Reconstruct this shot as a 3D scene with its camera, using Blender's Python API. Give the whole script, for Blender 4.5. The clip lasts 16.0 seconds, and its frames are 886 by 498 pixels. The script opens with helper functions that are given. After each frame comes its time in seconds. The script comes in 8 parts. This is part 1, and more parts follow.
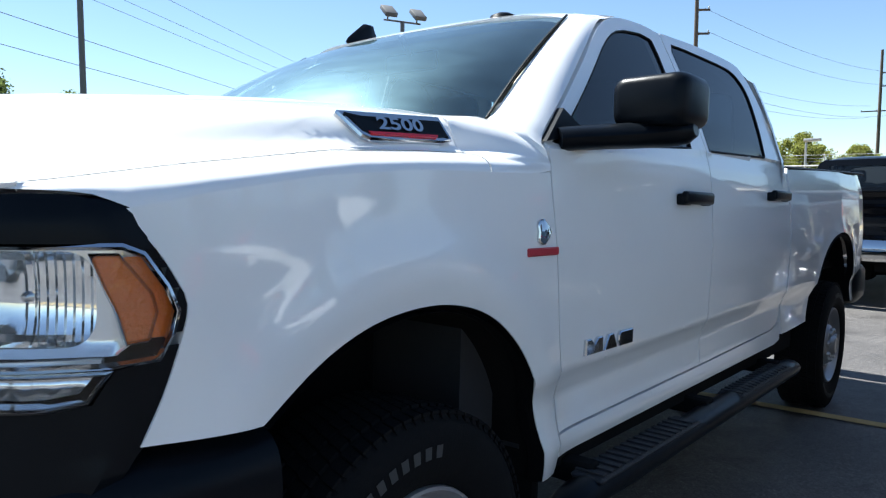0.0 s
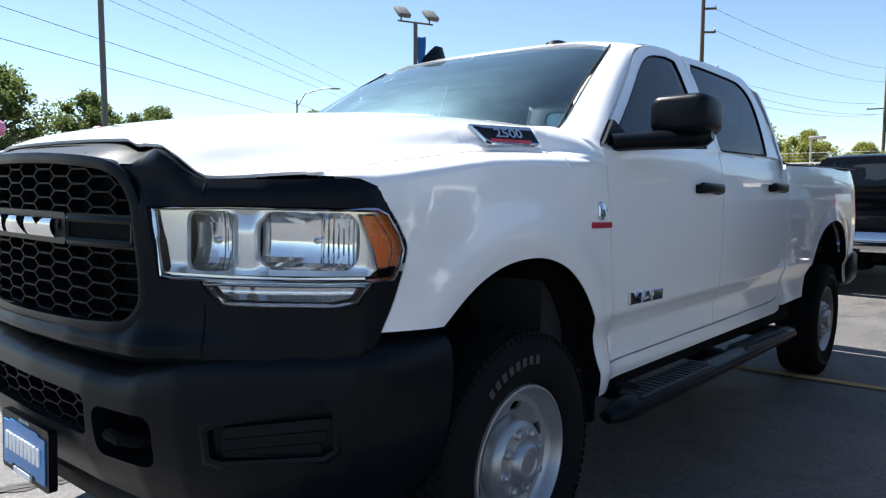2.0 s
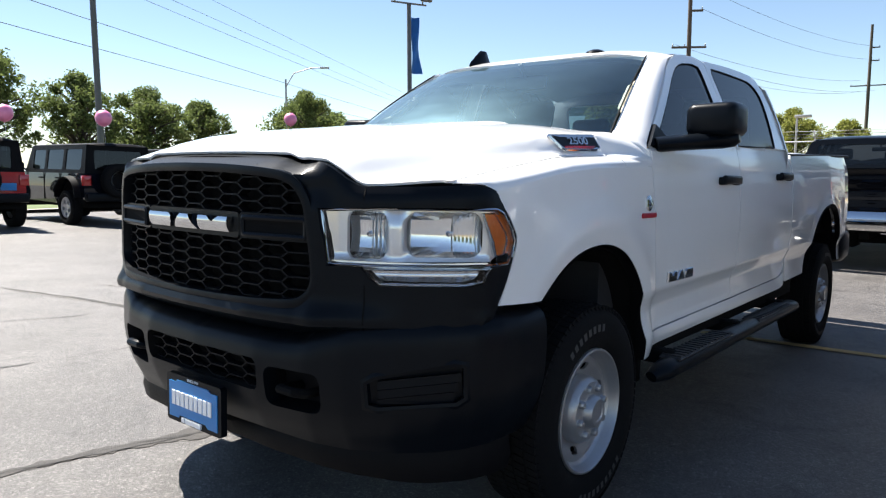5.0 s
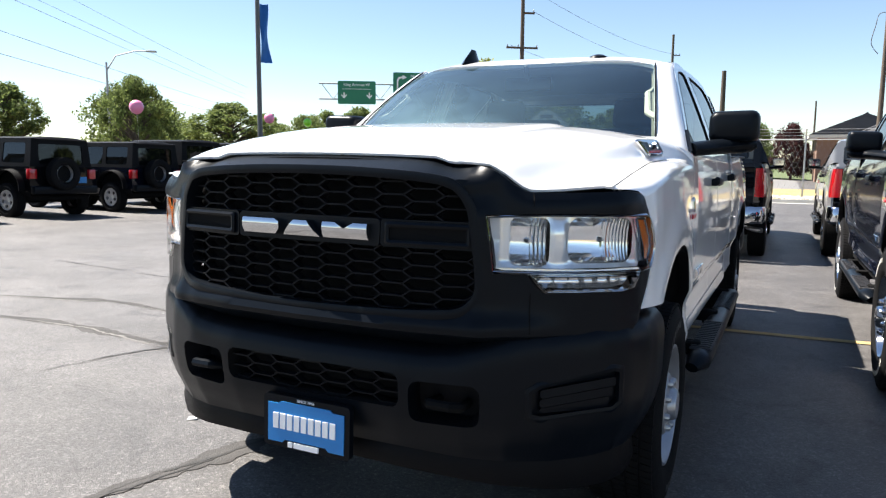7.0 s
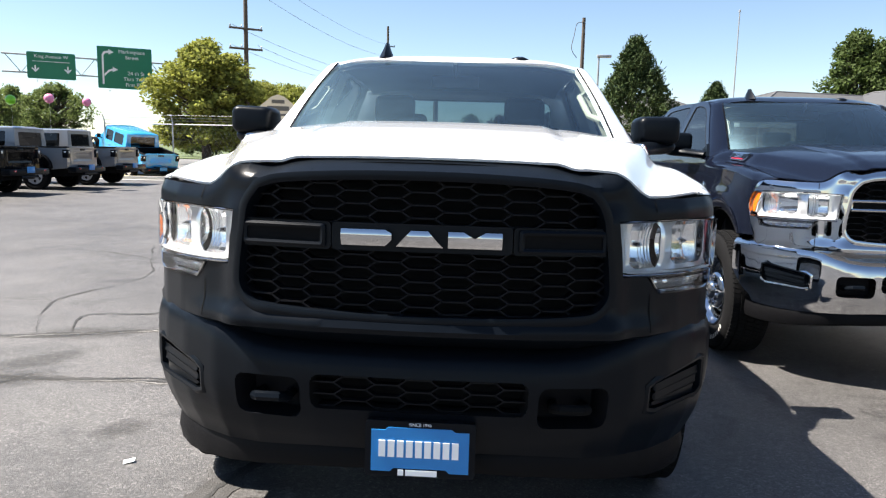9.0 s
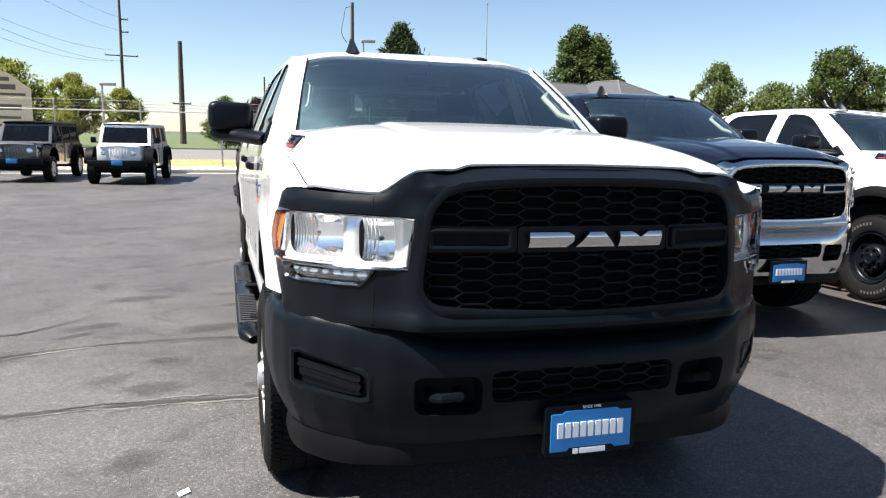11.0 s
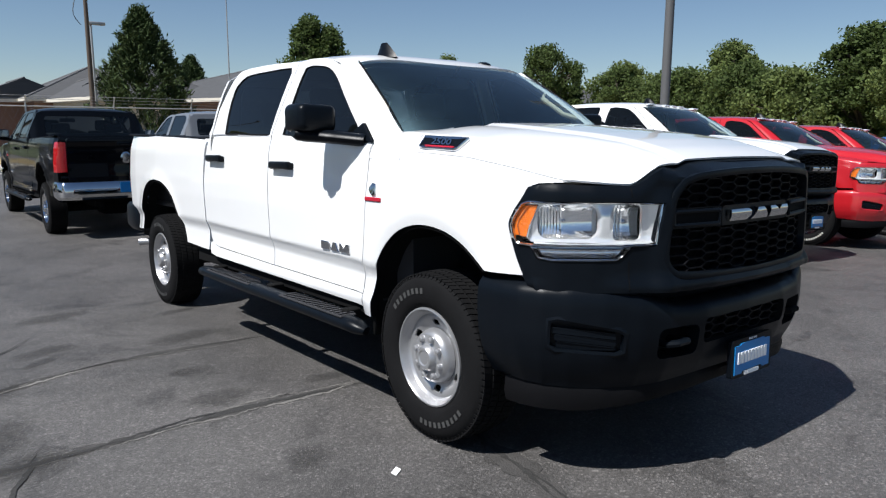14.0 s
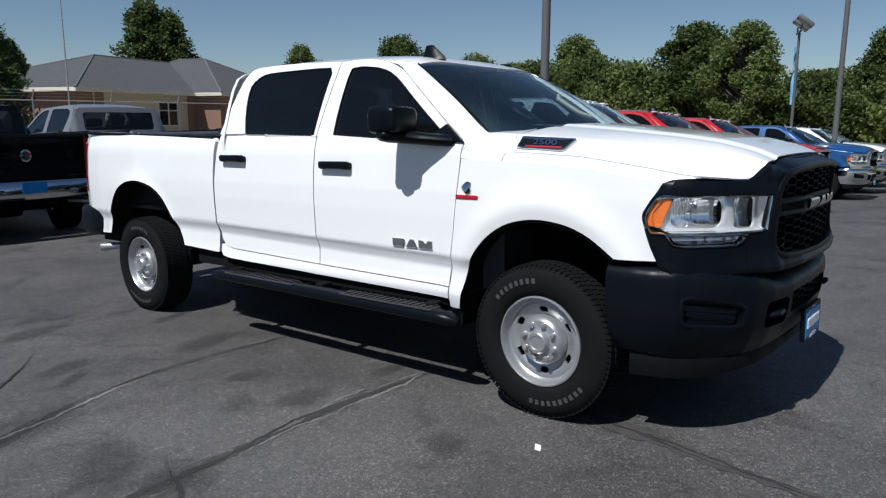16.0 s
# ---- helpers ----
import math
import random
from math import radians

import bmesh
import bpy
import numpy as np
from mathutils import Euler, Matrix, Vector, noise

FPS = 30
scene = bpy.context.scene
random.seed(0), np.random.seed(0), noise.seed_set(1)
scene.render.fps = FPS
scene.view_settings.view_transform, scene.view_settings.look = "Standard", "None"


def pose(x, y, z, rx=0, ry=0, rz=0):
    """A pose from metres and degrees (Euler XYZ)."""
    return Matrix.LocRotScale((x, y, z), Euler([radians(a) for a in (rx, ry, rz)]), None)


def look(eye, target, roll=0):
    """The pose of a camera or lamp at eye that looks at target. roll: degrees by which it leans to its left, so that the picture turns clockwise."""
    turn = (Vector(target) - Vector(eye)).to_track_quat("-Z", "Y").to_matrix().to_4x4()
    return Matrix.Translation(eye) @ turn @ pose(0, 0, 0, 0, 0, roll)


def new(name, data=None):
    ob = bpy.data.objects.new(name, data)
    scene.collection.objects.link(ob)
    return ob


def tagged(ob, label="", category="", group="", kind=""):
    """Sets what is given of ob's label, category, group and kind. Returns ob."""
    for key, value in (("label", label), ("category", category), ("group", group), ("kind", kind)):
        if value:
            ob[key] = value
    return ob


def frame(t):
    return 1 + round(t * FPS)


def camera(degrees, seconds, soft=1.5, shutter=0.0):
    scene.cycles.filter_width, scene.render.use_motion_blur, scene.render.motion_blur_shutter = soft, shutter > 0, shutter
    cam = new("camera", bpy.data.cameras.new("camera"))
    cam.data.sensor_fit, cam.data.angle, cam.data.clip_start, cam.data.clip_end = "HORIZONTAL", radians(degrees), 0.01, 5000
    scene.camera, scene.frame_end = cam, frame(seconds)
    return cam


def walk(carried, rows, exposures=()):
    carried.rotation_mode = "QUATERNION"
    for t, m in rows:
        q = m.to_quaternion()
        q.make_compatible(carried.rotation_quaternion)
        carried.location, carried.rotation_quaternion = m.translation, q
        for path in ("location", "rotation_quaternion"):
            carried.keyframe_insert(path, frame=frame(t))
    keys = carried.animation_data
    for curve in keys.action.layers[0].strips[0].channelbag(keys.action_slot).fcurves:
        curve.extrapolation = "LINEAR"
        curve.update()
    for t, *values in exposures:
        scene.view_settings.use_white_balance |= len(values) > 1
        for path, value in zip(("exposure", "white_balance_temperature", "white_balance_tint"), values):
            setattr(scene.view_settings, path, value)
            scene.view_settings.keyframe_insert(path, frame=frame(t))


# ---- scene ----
cam = camera(63.5, 16.0, soft=1.25)
PATH = [
    (0, (1.872, -1.007, 1.231), (0.599, 0.527, 1.066), 0.1),
    (0.5, (1.936, -1.162, 1.216), (0.656, 0.366, 1.047), 0.3),
    (1, (1.996, -1.333, 1.212), (0.711, 0.19, 1.032), 0.5),
    (1.5, (2.037, -1.501, 1.216), (0.755, 0.023, 1.035), 0.5),
    (2, (2.084, -1.687, 1.206), (0.801, -0.162, 1.034), 0.1),
    (2.5, (2.128, -1.856, 1.22), (0.847, -0.33, 1.044), 0.0),
    (3, (2.179, -1.971, 1.229), (0.903, -0.443, 1.04), 0.1),
    (3.5, (2.205, -2.05, 1.235), (0.937, -0.516, 1.032), 0.0),
    (4, (2.212, -2.1, 1.254), (0.946, -0.566, 1.039), -0.0),
    (4.5, (2.184, -2.154, 1.268), (0.923, -0.618, 1.041), -0.1),
    (5, (2.098, -2.238, 1.281), (0.849, -0.693, 1.049), -0.2),
    (5.2, (2.055, -2.268, 1.291), (0.811, -0.719, 1.056), -0.5),
    (7.5, (1.018, -2.773, 1.318), (0.347, -0.906, 1.062), 0.9),
    (8, (0.745, -2.816, 1.325), (0.266, -0.892, 1.061), 1.0),
    (8.5, (0.458, -2.871, 1.332), (0.181, -0.909, 1.06), 1.1),
    (9, (0.171, -2.916, 1.357), (0.068, -0.938, 1.078), 1.2),
    (9.2, (0.055, -2.929, 1.365), (0.015, -0.95, 1.082), 1.2),
    (11.3, (-1.238, -2.884, 1.412), (-0.584, -1.02, 1.094), 0.8),
    (11.5, (-1.346, -2.864, 1.409), (-0.645, -1.019, 1.089), 0.6),
    (12, (-1.651, -2.805, 1.422), (-0.82, -1.015, 1.1), 0.6),
    (12.5, (-1.963, -2.753, 1.429), (-1.016, -1.021, 1.105), 0.6),
    (13, (-2.27, -2.69, 1.419), (-1.219, -1.019, 1.099), 0.6),
    (13.5, (-2.556, -2.588, 1.435), (-1.406, -0.985, 1.107), 0.4),
    (14, (-2.826, -2.445, 1.443), (-1.599, -0.902, 1.108), 0.3),
    (14.5, (-3.097, -2.304, 1.457), (-1.787, -0.832, 1.116), 0.3),
    (15, (-3.369, -2.138, 1.466), (-1.99, -0.731, 1.119), 0.2),
    (15.5, (-3.615, -1.953, 1.471), (-2.161, -0.624, 1.122), 0.3),
    (16, (-3.849, -1.731, 1.495), (-2.324, -0.489, 1.135), 0.1),
]
EXPOSURES = [(0.0, 1.71, 6150, 6), (1.0, 1.71, 6220, 7), (3.0, 1.70, 6600, 10), (5.0, 1.68, 6700, 10), (7.5, 1.82, 6750, 10.5), (9.2, 1.78, 6750, 10.5), (11.5, 1.40, 6600, 10), (12.5, 1.02, 6330, 10), (14.0, 0.55, 6180, 9.5), (16.0, 0.16, 6020, 9)]
walk(cam, [(t, look(eye, target, roll)) for t, eye, target, roll in PATH], EXPOSURES)

# ---- light ----
SUN_WAY = Vector((0.66, 0.0, -1.0)).normalized()
sun_data = bpy.data.lights.new("sun", "SUN")
sun_data.energy, sun_data.angle, sun_data.color = 5.0, radians(0.55), (1.0, 0.96, 0.9)
sun = new("sun", sun_data)
sun.matrix_world = Matrix.Translation((-20, 0, 40)) @ SUN_WAY.to_track_quat("-Z", "Y").to_matrix().to_4x4()
world = bpy.data.worlds.new("sky")
scene.world = world
world.use_nodes = True
wn = world.node_tree.nodes
sky = wn.new("ShaderNodeTexSky")
sky.sky_type, sky.sun_disc = "NISHITA", False
sky.sun_elevation = math.asin(-SUN_WAY.z)
sky.sun_rotation = math.atan2(-SUN_WAY.x, -SUN_WAY.y)
sky.air_density, sky.dust_density, sky.ozone_density, sky.altitude = 1.0, 0.10, 2.0, 900
world.node_tree.links.new(sky.outputs[0], wn["Background"].inputs[0])
wn["Background"].inputs[1].default_value = 0.055


# ---- materials ----
def mat(name, color, rough=0.5, metal=0.0, vary=0.0, scale=8.0, bump=0.0, bump_scale=60.0, coat=0.0, spec=0.5, island=0.0, each=0.0, ior=1.5, trans=0.0, emit=0.0, streak=None, detail=6.0):
    """A Principled material with colour variation at two scales and a fine bump."""
    m = bpy.data.materials.new(name)
    m.use_nodes = True
    nt = m.node_tree
    N, L = nt.nodes, nt.links
    p = N["Principled BSDF"]
    p.inputs["Base Color"].default_value = (*color, 1)
    p.inputs["Roughness"].default_value = rough
    p.inputs["Metallic"].default_value = metal
    p.inputs["IOR"].default_value = ior
    p.inputs["Specular IOR Level"].default_value = spec
    p.inputs["Transmission Weight"].default_value = trans
    p.inputs["Coat Weight"].default_value = coat
    p.inputs["Coat Roughness"].default_value = 0.03
    if emit:
        p.inputs["Emission Color"].default_value = (*color, 1)
        p.inputs["Emission Strength"].default_value = emit
    co = N.new("ShaderNodeTexCoord").outputs["Object"]
    if streak:
        mp = N.new("ShaderNodeMapping")
        mp.inputs["Scale"].default_value = streak
        L.new(co, mp.inputs[0])
        co = mp.outputs[0]
    if vary or island or each:
        value = None

        def blend(a, b):
            if a is None:
                return b
            add = N.new("ShaderNodeMath")
            add.operation = "ADD"
            L.new(a, add.inputs[0]), L.new(b, add.inputs[1])
            return add.outputs[0]

        def stretch(sock, low, high):
            r = N.new("ShaderNodeMapRange")
            r.inputs["To Min"].default_value, r.inputs["To Max"].default_value = low, high
            L.new(sock, r.inputs["Value"])
            return r.outputs[0]

        if vary:
            for sc, k in ((scale, 1.0), (scale * 9, 0.6)):
                n = N.new("ShaderNodeTexNoise")
                n.inputs["Scale"].default_value, n.inputs["Detail"].default_value = sc, detail
                L.new(co, n.inputs["Vector"])
                value = blend(value, stretch(n.outputs[0], -vary * k * 1.6, vary * k * 1.6))
        if island:
            value = blend(value, stretch(N.new("ShaderNodeNewGeometry").outputs["Random Per Island"], -island, island))
        if each:
            value = blend(value, stretch(N.new("ShaderNodeObjectInfo").outputs["Random"], -each, each))
        one = N.new("ShaderNodeMath")
        one.operation = "ADD"
        one.inputs[1].default_value = 1.0
        L.new(value, one.inputs[0])
        hsv = N.new("ShaderNodeHueSaturation")
        hsv.inputs["Color"].default_value = (*color, 1)
        L.new(one.outputs[0], hsv.inputs["Value"])
        L.new(hsv.outputs[0], p.inputs["Base Color"])
    if bump:
        n = N.new("ShaderNodeTexNoise")
        n.inputs["Scale"].default_value, n.inputs["Detail"].default_value = bump_scale, 4
        L.new(co, n.inputs["Vector"])
        b = N.new("ShaderNodeBump")
        b.inputs["Strength"].default_value, b.inputs["Distance"].default_value = bump, 0.02
        L.new(n.outputs[0], b.inputs["Height"])
        L.new(b.outputs[0], p.inputs["Normal"])
    return m


PAINT_WHITE = mat("white_paint", (0.84, 0.84, 0.835), 0.30, coat=1.0, vary=0.012, scale=1.5)
PAINT_BLACK = mat("black_paint", (0.0035, 0.0038, 0.0048), 0.30, coat=0.45, spec=0.02, vary=0.05, scale=2)
PAINT_NAVY = mat("dark_blue_paint", (0.0034, 0.0048, 0.0105), 0.30, coat=0.8, spec=0.02, vary=0.05, scale=2)
PAINT_RED = mat("red_paint", (0.42, 0.012, 0.018), 0.25, coat=1.0, vary=0.03, scale=2)
PAINT_BLUE = mat("blue_paint", (0.012, 0.065, 0.20), 0.25, metal=0.2, coat=1.0, vary=0.03, scale=2)
PAINT_SKYBLUE = mat("bright_blue_paint", (0.02, 0.30, 0.62), 0.25, coat=1.0, vary=0.03, scale=2)
PAINT_SILVER = mat("silver_paint", (0.20, 0.203, 0.21), 0.35, metal=0.15, coat=1.0, vary=0.03, scale=2)
ALLOY = mat("painted_alloy", (0.50, 0.51, 0.53), 0.35, metal=0.5, vary=0.05, scale=6)
PAINT_GREY = mat("grey_paint", (0.10, 0.105, 0.11), 0.25, metal=0.3, coat=1.0, vary=0.03, scale=2)
PLASTIC = mat("satin_black_plastic", (0.0034, 0.0050, 0.0076), 0.33, spec=0.12, vary=0.10, scale=5, bump=0.04, bump_scale=400)
STEP_GRIP = mat("worn_step_grip", (0.026, 0.026, 0.029), 0.6, spec=0.25, vary=0.2, scale=20, bump=0.3, bump_scale=150)
PLASTIC_ROUGH = mat("grained_black_plastic", (0.005, 0.005, 0.0058), 0.5, spec=0.08, vary=0.12, scale=5, bump=0.12, bump_scale=500)
GRILLE_BLACK = mat("matt_black_lattice", (0.008, 0.008, 0.0095), 0.5, spec=0.10, vary=0.1, scale=5)
VOID = mat("dark_underbody", (0.006, 0.006, 0.0062), 0.9, spec=0.1, vary=0.2, scale=4)
CHROME = mat("chrome", (0.56, 0.57, 0.59), 0.06, metal=1.0, vary=0.03, scale=12)
REFLECTOR = mat("lamp_reflector", (0.93, 0.94, 0.95), 0.06, metal=0.85, vary=0.04, scale=10)
HOUSING = mat("satin_silver_lamp_housing", (0.90, 0.915, 0.93), 0.14, metal=0.58, vary=0.03, scale=10)
STEEL = mat("silver_painted_steel", (0.40, 0.40, 0.41), 0.34, metal=0.65, vary=0.06, scale=14)
TYRE = mat("tyre_rubber", (0.0075, 0.0075, 0.008), 0.85, spec=0.1, vary=0.18, scale=9, bump=0.12, bump_scale=160)
TYRE_MARK = mat("worn_rubber_lettering", (0.045, 0.045, 0.044), 0.75, vary=0.1)
TYRE_OUTLINE = mat("white_tyre_lettering", (0.55, 0.54, 0.50), 0.7, vary=0.1)
AMBER = mat("amber_lens", (0.75, 0.17, 0.012), 0.18, coat=1.0, vary=0.06, scale=30, bump=0.3, bump_scale=120)
RED_LENS = mat("red_lens", (0.40, 0.008, 0.012), 0.15, coat=1.0, vary=0.1, scale=25)
RED_MARK = mat("red_badge_enamel", (0.42, 0.012, 0.03), 0.3)


def glass(name, tint, veil=0.0, ior=1.5, glare=0.0):
    """A thin pane: clear where it is looked through, a mirror by Fresnel, with a faint pale veil and a rough bluish
    gloss that stands in for sky glare.
    """
    m = bpy.data.materials.new(name)
    m.use_nodes = True
    N, L = m.node_tree.nodes, m.node_tree.links
    N.remove(N["Principled BSDF"])
    clear, shine, film, soft = N.new("ShaderNodeBsdfTransparent"), N.new("ShaderNodeBsdfGlossy"), N.new("ShaderNodeBsdfDiffuse"), N.new("ShaderNodeBsdfGlossy")
    clear.inputs[0].default_value = (*tint, 1)
    shine.inputs["Roughness"].default_value = 0.015
    soft.inputs["Roughness"].default_value = 0.35
    # the blue of reflected sky is put into the rough gloss's colour
    soft.inputs[0].default_value = (0.50, 0.82, 0.95, 1)
    film.inputs[0].default_value = (0.50, 0.60, 0.63, 1)
    noise_tex = N.new("ShaderNodeTexNoise")
    noise_tex.inputs["Scale"].default_value = 9.0
    b, fr = N.new("ShaderNodeMixShader"), N.new("ShaderNodeFresnel")
    under = clear.outputs[0]
    for part_, share in ((film, veil), (soft, glare)):
        amount, mix = N.new("ShaderNodeMapRange"), N.new("ShaderNodeMixShader")
        amount.inputs["To Min"].default_value, amount.inputs["To Max"].default_value = share * 0.6, share * 1.4
        L.new(noise_tex.outputs[0], amount.inputs["Value"]), L.new(amount.outputs[0], mix.inputs[0])
        L.new(under, mix.inputs[1]), L.new(part_.outputs[0], mix.inputs[2])
        under = mix.outputs[0]
    fr.inputs[0].default_value = ior
    L.new(fr.outputs[0], b.inputs[0]), L.new(under, b.inputs[1]), L.new(shine.outputs[0], b.inputs[2])
    L.new(b.outputs[0], N["Material Output"].inputs[0])
    return m


LENS = glass("clear_lamp_lens", (0.96, 0.97, 0.98), 0.0)
BULB = mat("frosted_lamp", (0.75, 0.77, 0.8), 0.15, vary=0.03, coat=1.0)
GLASS = glass("windscreen_glass", (0.60, 0.78, 0.80), 0.003, 1.6, 0.115)
GLASS_TINT = glass("tinted_glass", (0.20, 0.25, 0.28), 0.006)
GLASS_DARK = glass("privacy_glass", (0.035, 0.045, 0.055), 0.006)
TRIM_GREY = mat("grey_interior_plastic", (0.022, 0.022, 0.025), 0.7, vary=0.1, scale=6)
TRIM_BEIGE = mat("beige_interior_trim", (0.50, 0.46, 0.36), 0.75, vary=0.05, scale=6)
SEAT = mat("dark_seat_cloth", (0.018, 0.019, 0.022), 0.9, vary=0.15, scale=20, bump=0.2, bump_scale=300)
PLATE_BLUE = mat("blue_plate_enamel", (0.012, 0.20, 0.52), 0.3, vary=0.03)
WHITE_MARK = mat("white_marking", (0.80, 0.80, 0.80), 0.5)


# ---- mesh tools ----
def finish(name, verts, faces, smooth=38, recalc=True):
    me = bpy.data.meshes.new(name)
    me.from_pydata([tuple(v) for v in verts], [], faces)
    if recalc:
        bm = bmesh.new()
        bm.from_mesh(me)
        bmesh.ops.remove_doubles(bm, verts=bm.verts, dist=1e-5)
        bmesh.ops.recalc_face_normals(bm, faces=bm.faces)
        bm.to_mesh(me)
        bm.free()
    if smooth:
        me.shade_smooth()
        me.set_sharp_from_angle(angle=radians(smooth))
    me.materials.append(None)
    return me


def part(name, me, material, parent=None, label="", m=None):
    """One mesh object under a thing or a part; the material sits on the object, so that meshes are shared."""
    ob = new(name, me)
    ob.material_slots[0].link = "OBJECT"
    ob.material_slots[0].material = material
    if parent:
        ob.parent = parent
    if m is not None:
        ob.matrix_local = m
    if label:
        ob["label"] = label
    return ob


def thing(name, m, label, category, group="", kind=""):
    ob = new(name)
    ob.empty_display_size = 0.2
    ob.matrix_world = m
    return tagged(ob, label, category, group, kind)


def joined(*pieces):
    """Verts and faces of several pieces as one."""
    verts, faces = [], []
    for v, f in pieces:
        k = len(verts)
        verts += [tuple(a) for a in v]
        faces += [tuple(i + k for i in g) for g in f]
    return verts, faces


def moved(piece, m):
    return [tuple(m @ Vector(v)) for v in piece[0]], piece[1]


def mirrored(piece):
    return [(-v[0], v[1], v[2]) for v in piece[0]], [tuple(reversed(f)) for f in piece[1]]


def box(x0, y0, z0, x1, y1, z1, bevel=0.0, seg=2):
    bm = bmesh.new()
    bmesh.ops.create_cube(bm, size=1)
    for v in bm.verts:
        v.co = Vector(((x0 + x1) / 2 + v.co.x * (x1 - x0), (y0 + y1) / 2 + v.co.y * (y1 - y0), (z0 + z1) / 2 + v.co.z * (z1 - z0)))
    if bevel:
        bmesh.ops.bevel(bm, geom=list(bm.edges), offset=bevel, segments=seg, profile=0.5, affect="EDGES")
    bm.verts.index_update()
    out = [tuple(v.co) for v in bm.verts], [tuple(v.index for v in f.verts) for f in bm.faces]
    bm.free()
    return out


def tube(points, radius, sides=10, squash=1.0, caps=True):
    """A pipe along points; radius a number or one for each point."""
    pts = [Vector(p) for p in points]
    rad = radius if isinstance(radius, (list, tuple)) else [radius] * len(pts)
    verts, faces = [], []
    up0 = Vector((0, 0, 1))
    for i, p in enumerate(pts):
        d = (pts[min(i + 1, len(pts) - 1)] - pts[max(i - 1, 0)]).normalized()
        up = up0 if abs(d.z) < 0.95 else Vector((1, 0, 0))
        a = d.cross(up).normalized()
        b = a.cross(d)
        for k in range(sides):
            w = 2 * math.pi * k / sides
            verts.append(p + rad[i] * (math.cos(w) * a + squash * math.sin(w) * b))
    for i in range(len(pts) - 1):
        for k in range(sides):
            j = (k + 1) % sides
            faces.append((i * sides + k, i * sides + j, (i + 1) * sides + j, (i + 1) * sides + k))
    if caps:
        faces.append(tuple(range(sides)))
        faces.append(tuple(reversed(range((len(pts) - 1) * sides, len(pts) * sides))))
    return verts, faces


def lathe(profile, sides=48, axis="x"):
    """Turns (offset along the axis, radius) pairs about the axis."""
    verts, faces = [], []
    for k in range(sides):
        w = 2 * math.pi * k / sides
        for o, r in profile:
            a, b = r * math.cos(w), r * math.sin(w)
            verts.append((o, a, b) if axis == "x" else (a, o, b) if axis == "y" else (a, b, o))
    n = len(profile)
    for k in range(sides):
        j = (k + 1) % sides
        for i in range(n - 1):
            faces.append((k * n + i, j * n + i, j * n + i + 1, k * n + i + 1))
    return verts, faces


def sweep(rows, close=False):
    """A surface through rows of points of equal length."""
    n = len(rows[0])
    verts = [tuple(p) for r in rows for p in r]
    faces = []
    for i in range(len(rows) - 1 + close):
        j = (i + 1) % len(rows)
        for k in range(n - 1):
            faces.append((i * n + k, i * n + k + 1, j * n + k + 1, j * n + k))
    return verts, faces


def prism(poly, depth, place):
    """A flat polygon (u, v) given thickness; place(u, v, w) puts it in space, w from 0 to depth."""
    n = len(poly)
    verts = [place(u, v, 0.0) for u, v in poly] + [place(u, v, depth) for u, v in poly]
    faces = [tuple(range(n)), tuple(reversed(range(n, 2 * n)))]
    faces += [(i, (i + 1) % n, n + (i + 1) % n, n + i) for i in range(n)]
    return verts, faces


def rounded(u0, v0, u1, v1, r, n=4):
    out = []
    for cu, cv, a in ((u1 - r, v1 - r, 0), (u0 + r, v1 - r, 90), (u0 + r, v0 + r, 180), (u1 - r, v0 + r, 270)):
        for k in range(n + 1):
            w = radians(a + 90 * k / n)
            out.append((cu + r * math.cos(w), cv + r * math.sin(w)))
    return out


def smooth_curve(pts, n):
    """n points on a Catmull-Rom curve through pts."""
    p = np.array(pts, float)
    t = np.linspace(0, len(p) - 1, n)
    out = []
    for a in t:
        i = min(int(a), len(p) - 2)
        f = a - i
        p0, p1, p2, p3 = p[max(i - 1, 0)], p[i], p[i + 1], p[min(i + 2, len(p) - 1)]
        out.append(0.5 * (2 * p1 + (p2 - p0) * f + (2 * p0 - 5 * p1 + 4 * p2 - p3) * f * f + (3 * p1 - p0 - 3 * p2 + p3) * f**3))
    return [tuple(float(c) for c in q) for q in out]


def inside(poly, u, v):
    p = np.array(poly, float)
    hit = np.zeros(u.shape, bool)
    for (u0, v0), (u1, v1) in zip(p, np.roll(p, -1, 0)):
        if v0 == v1:
            continue
        hit ^= ((v0 > v) != (v1 > v)) & (u < (u1 - u0) * (v - v0) / (v1 - v0) + u0)
    return hit


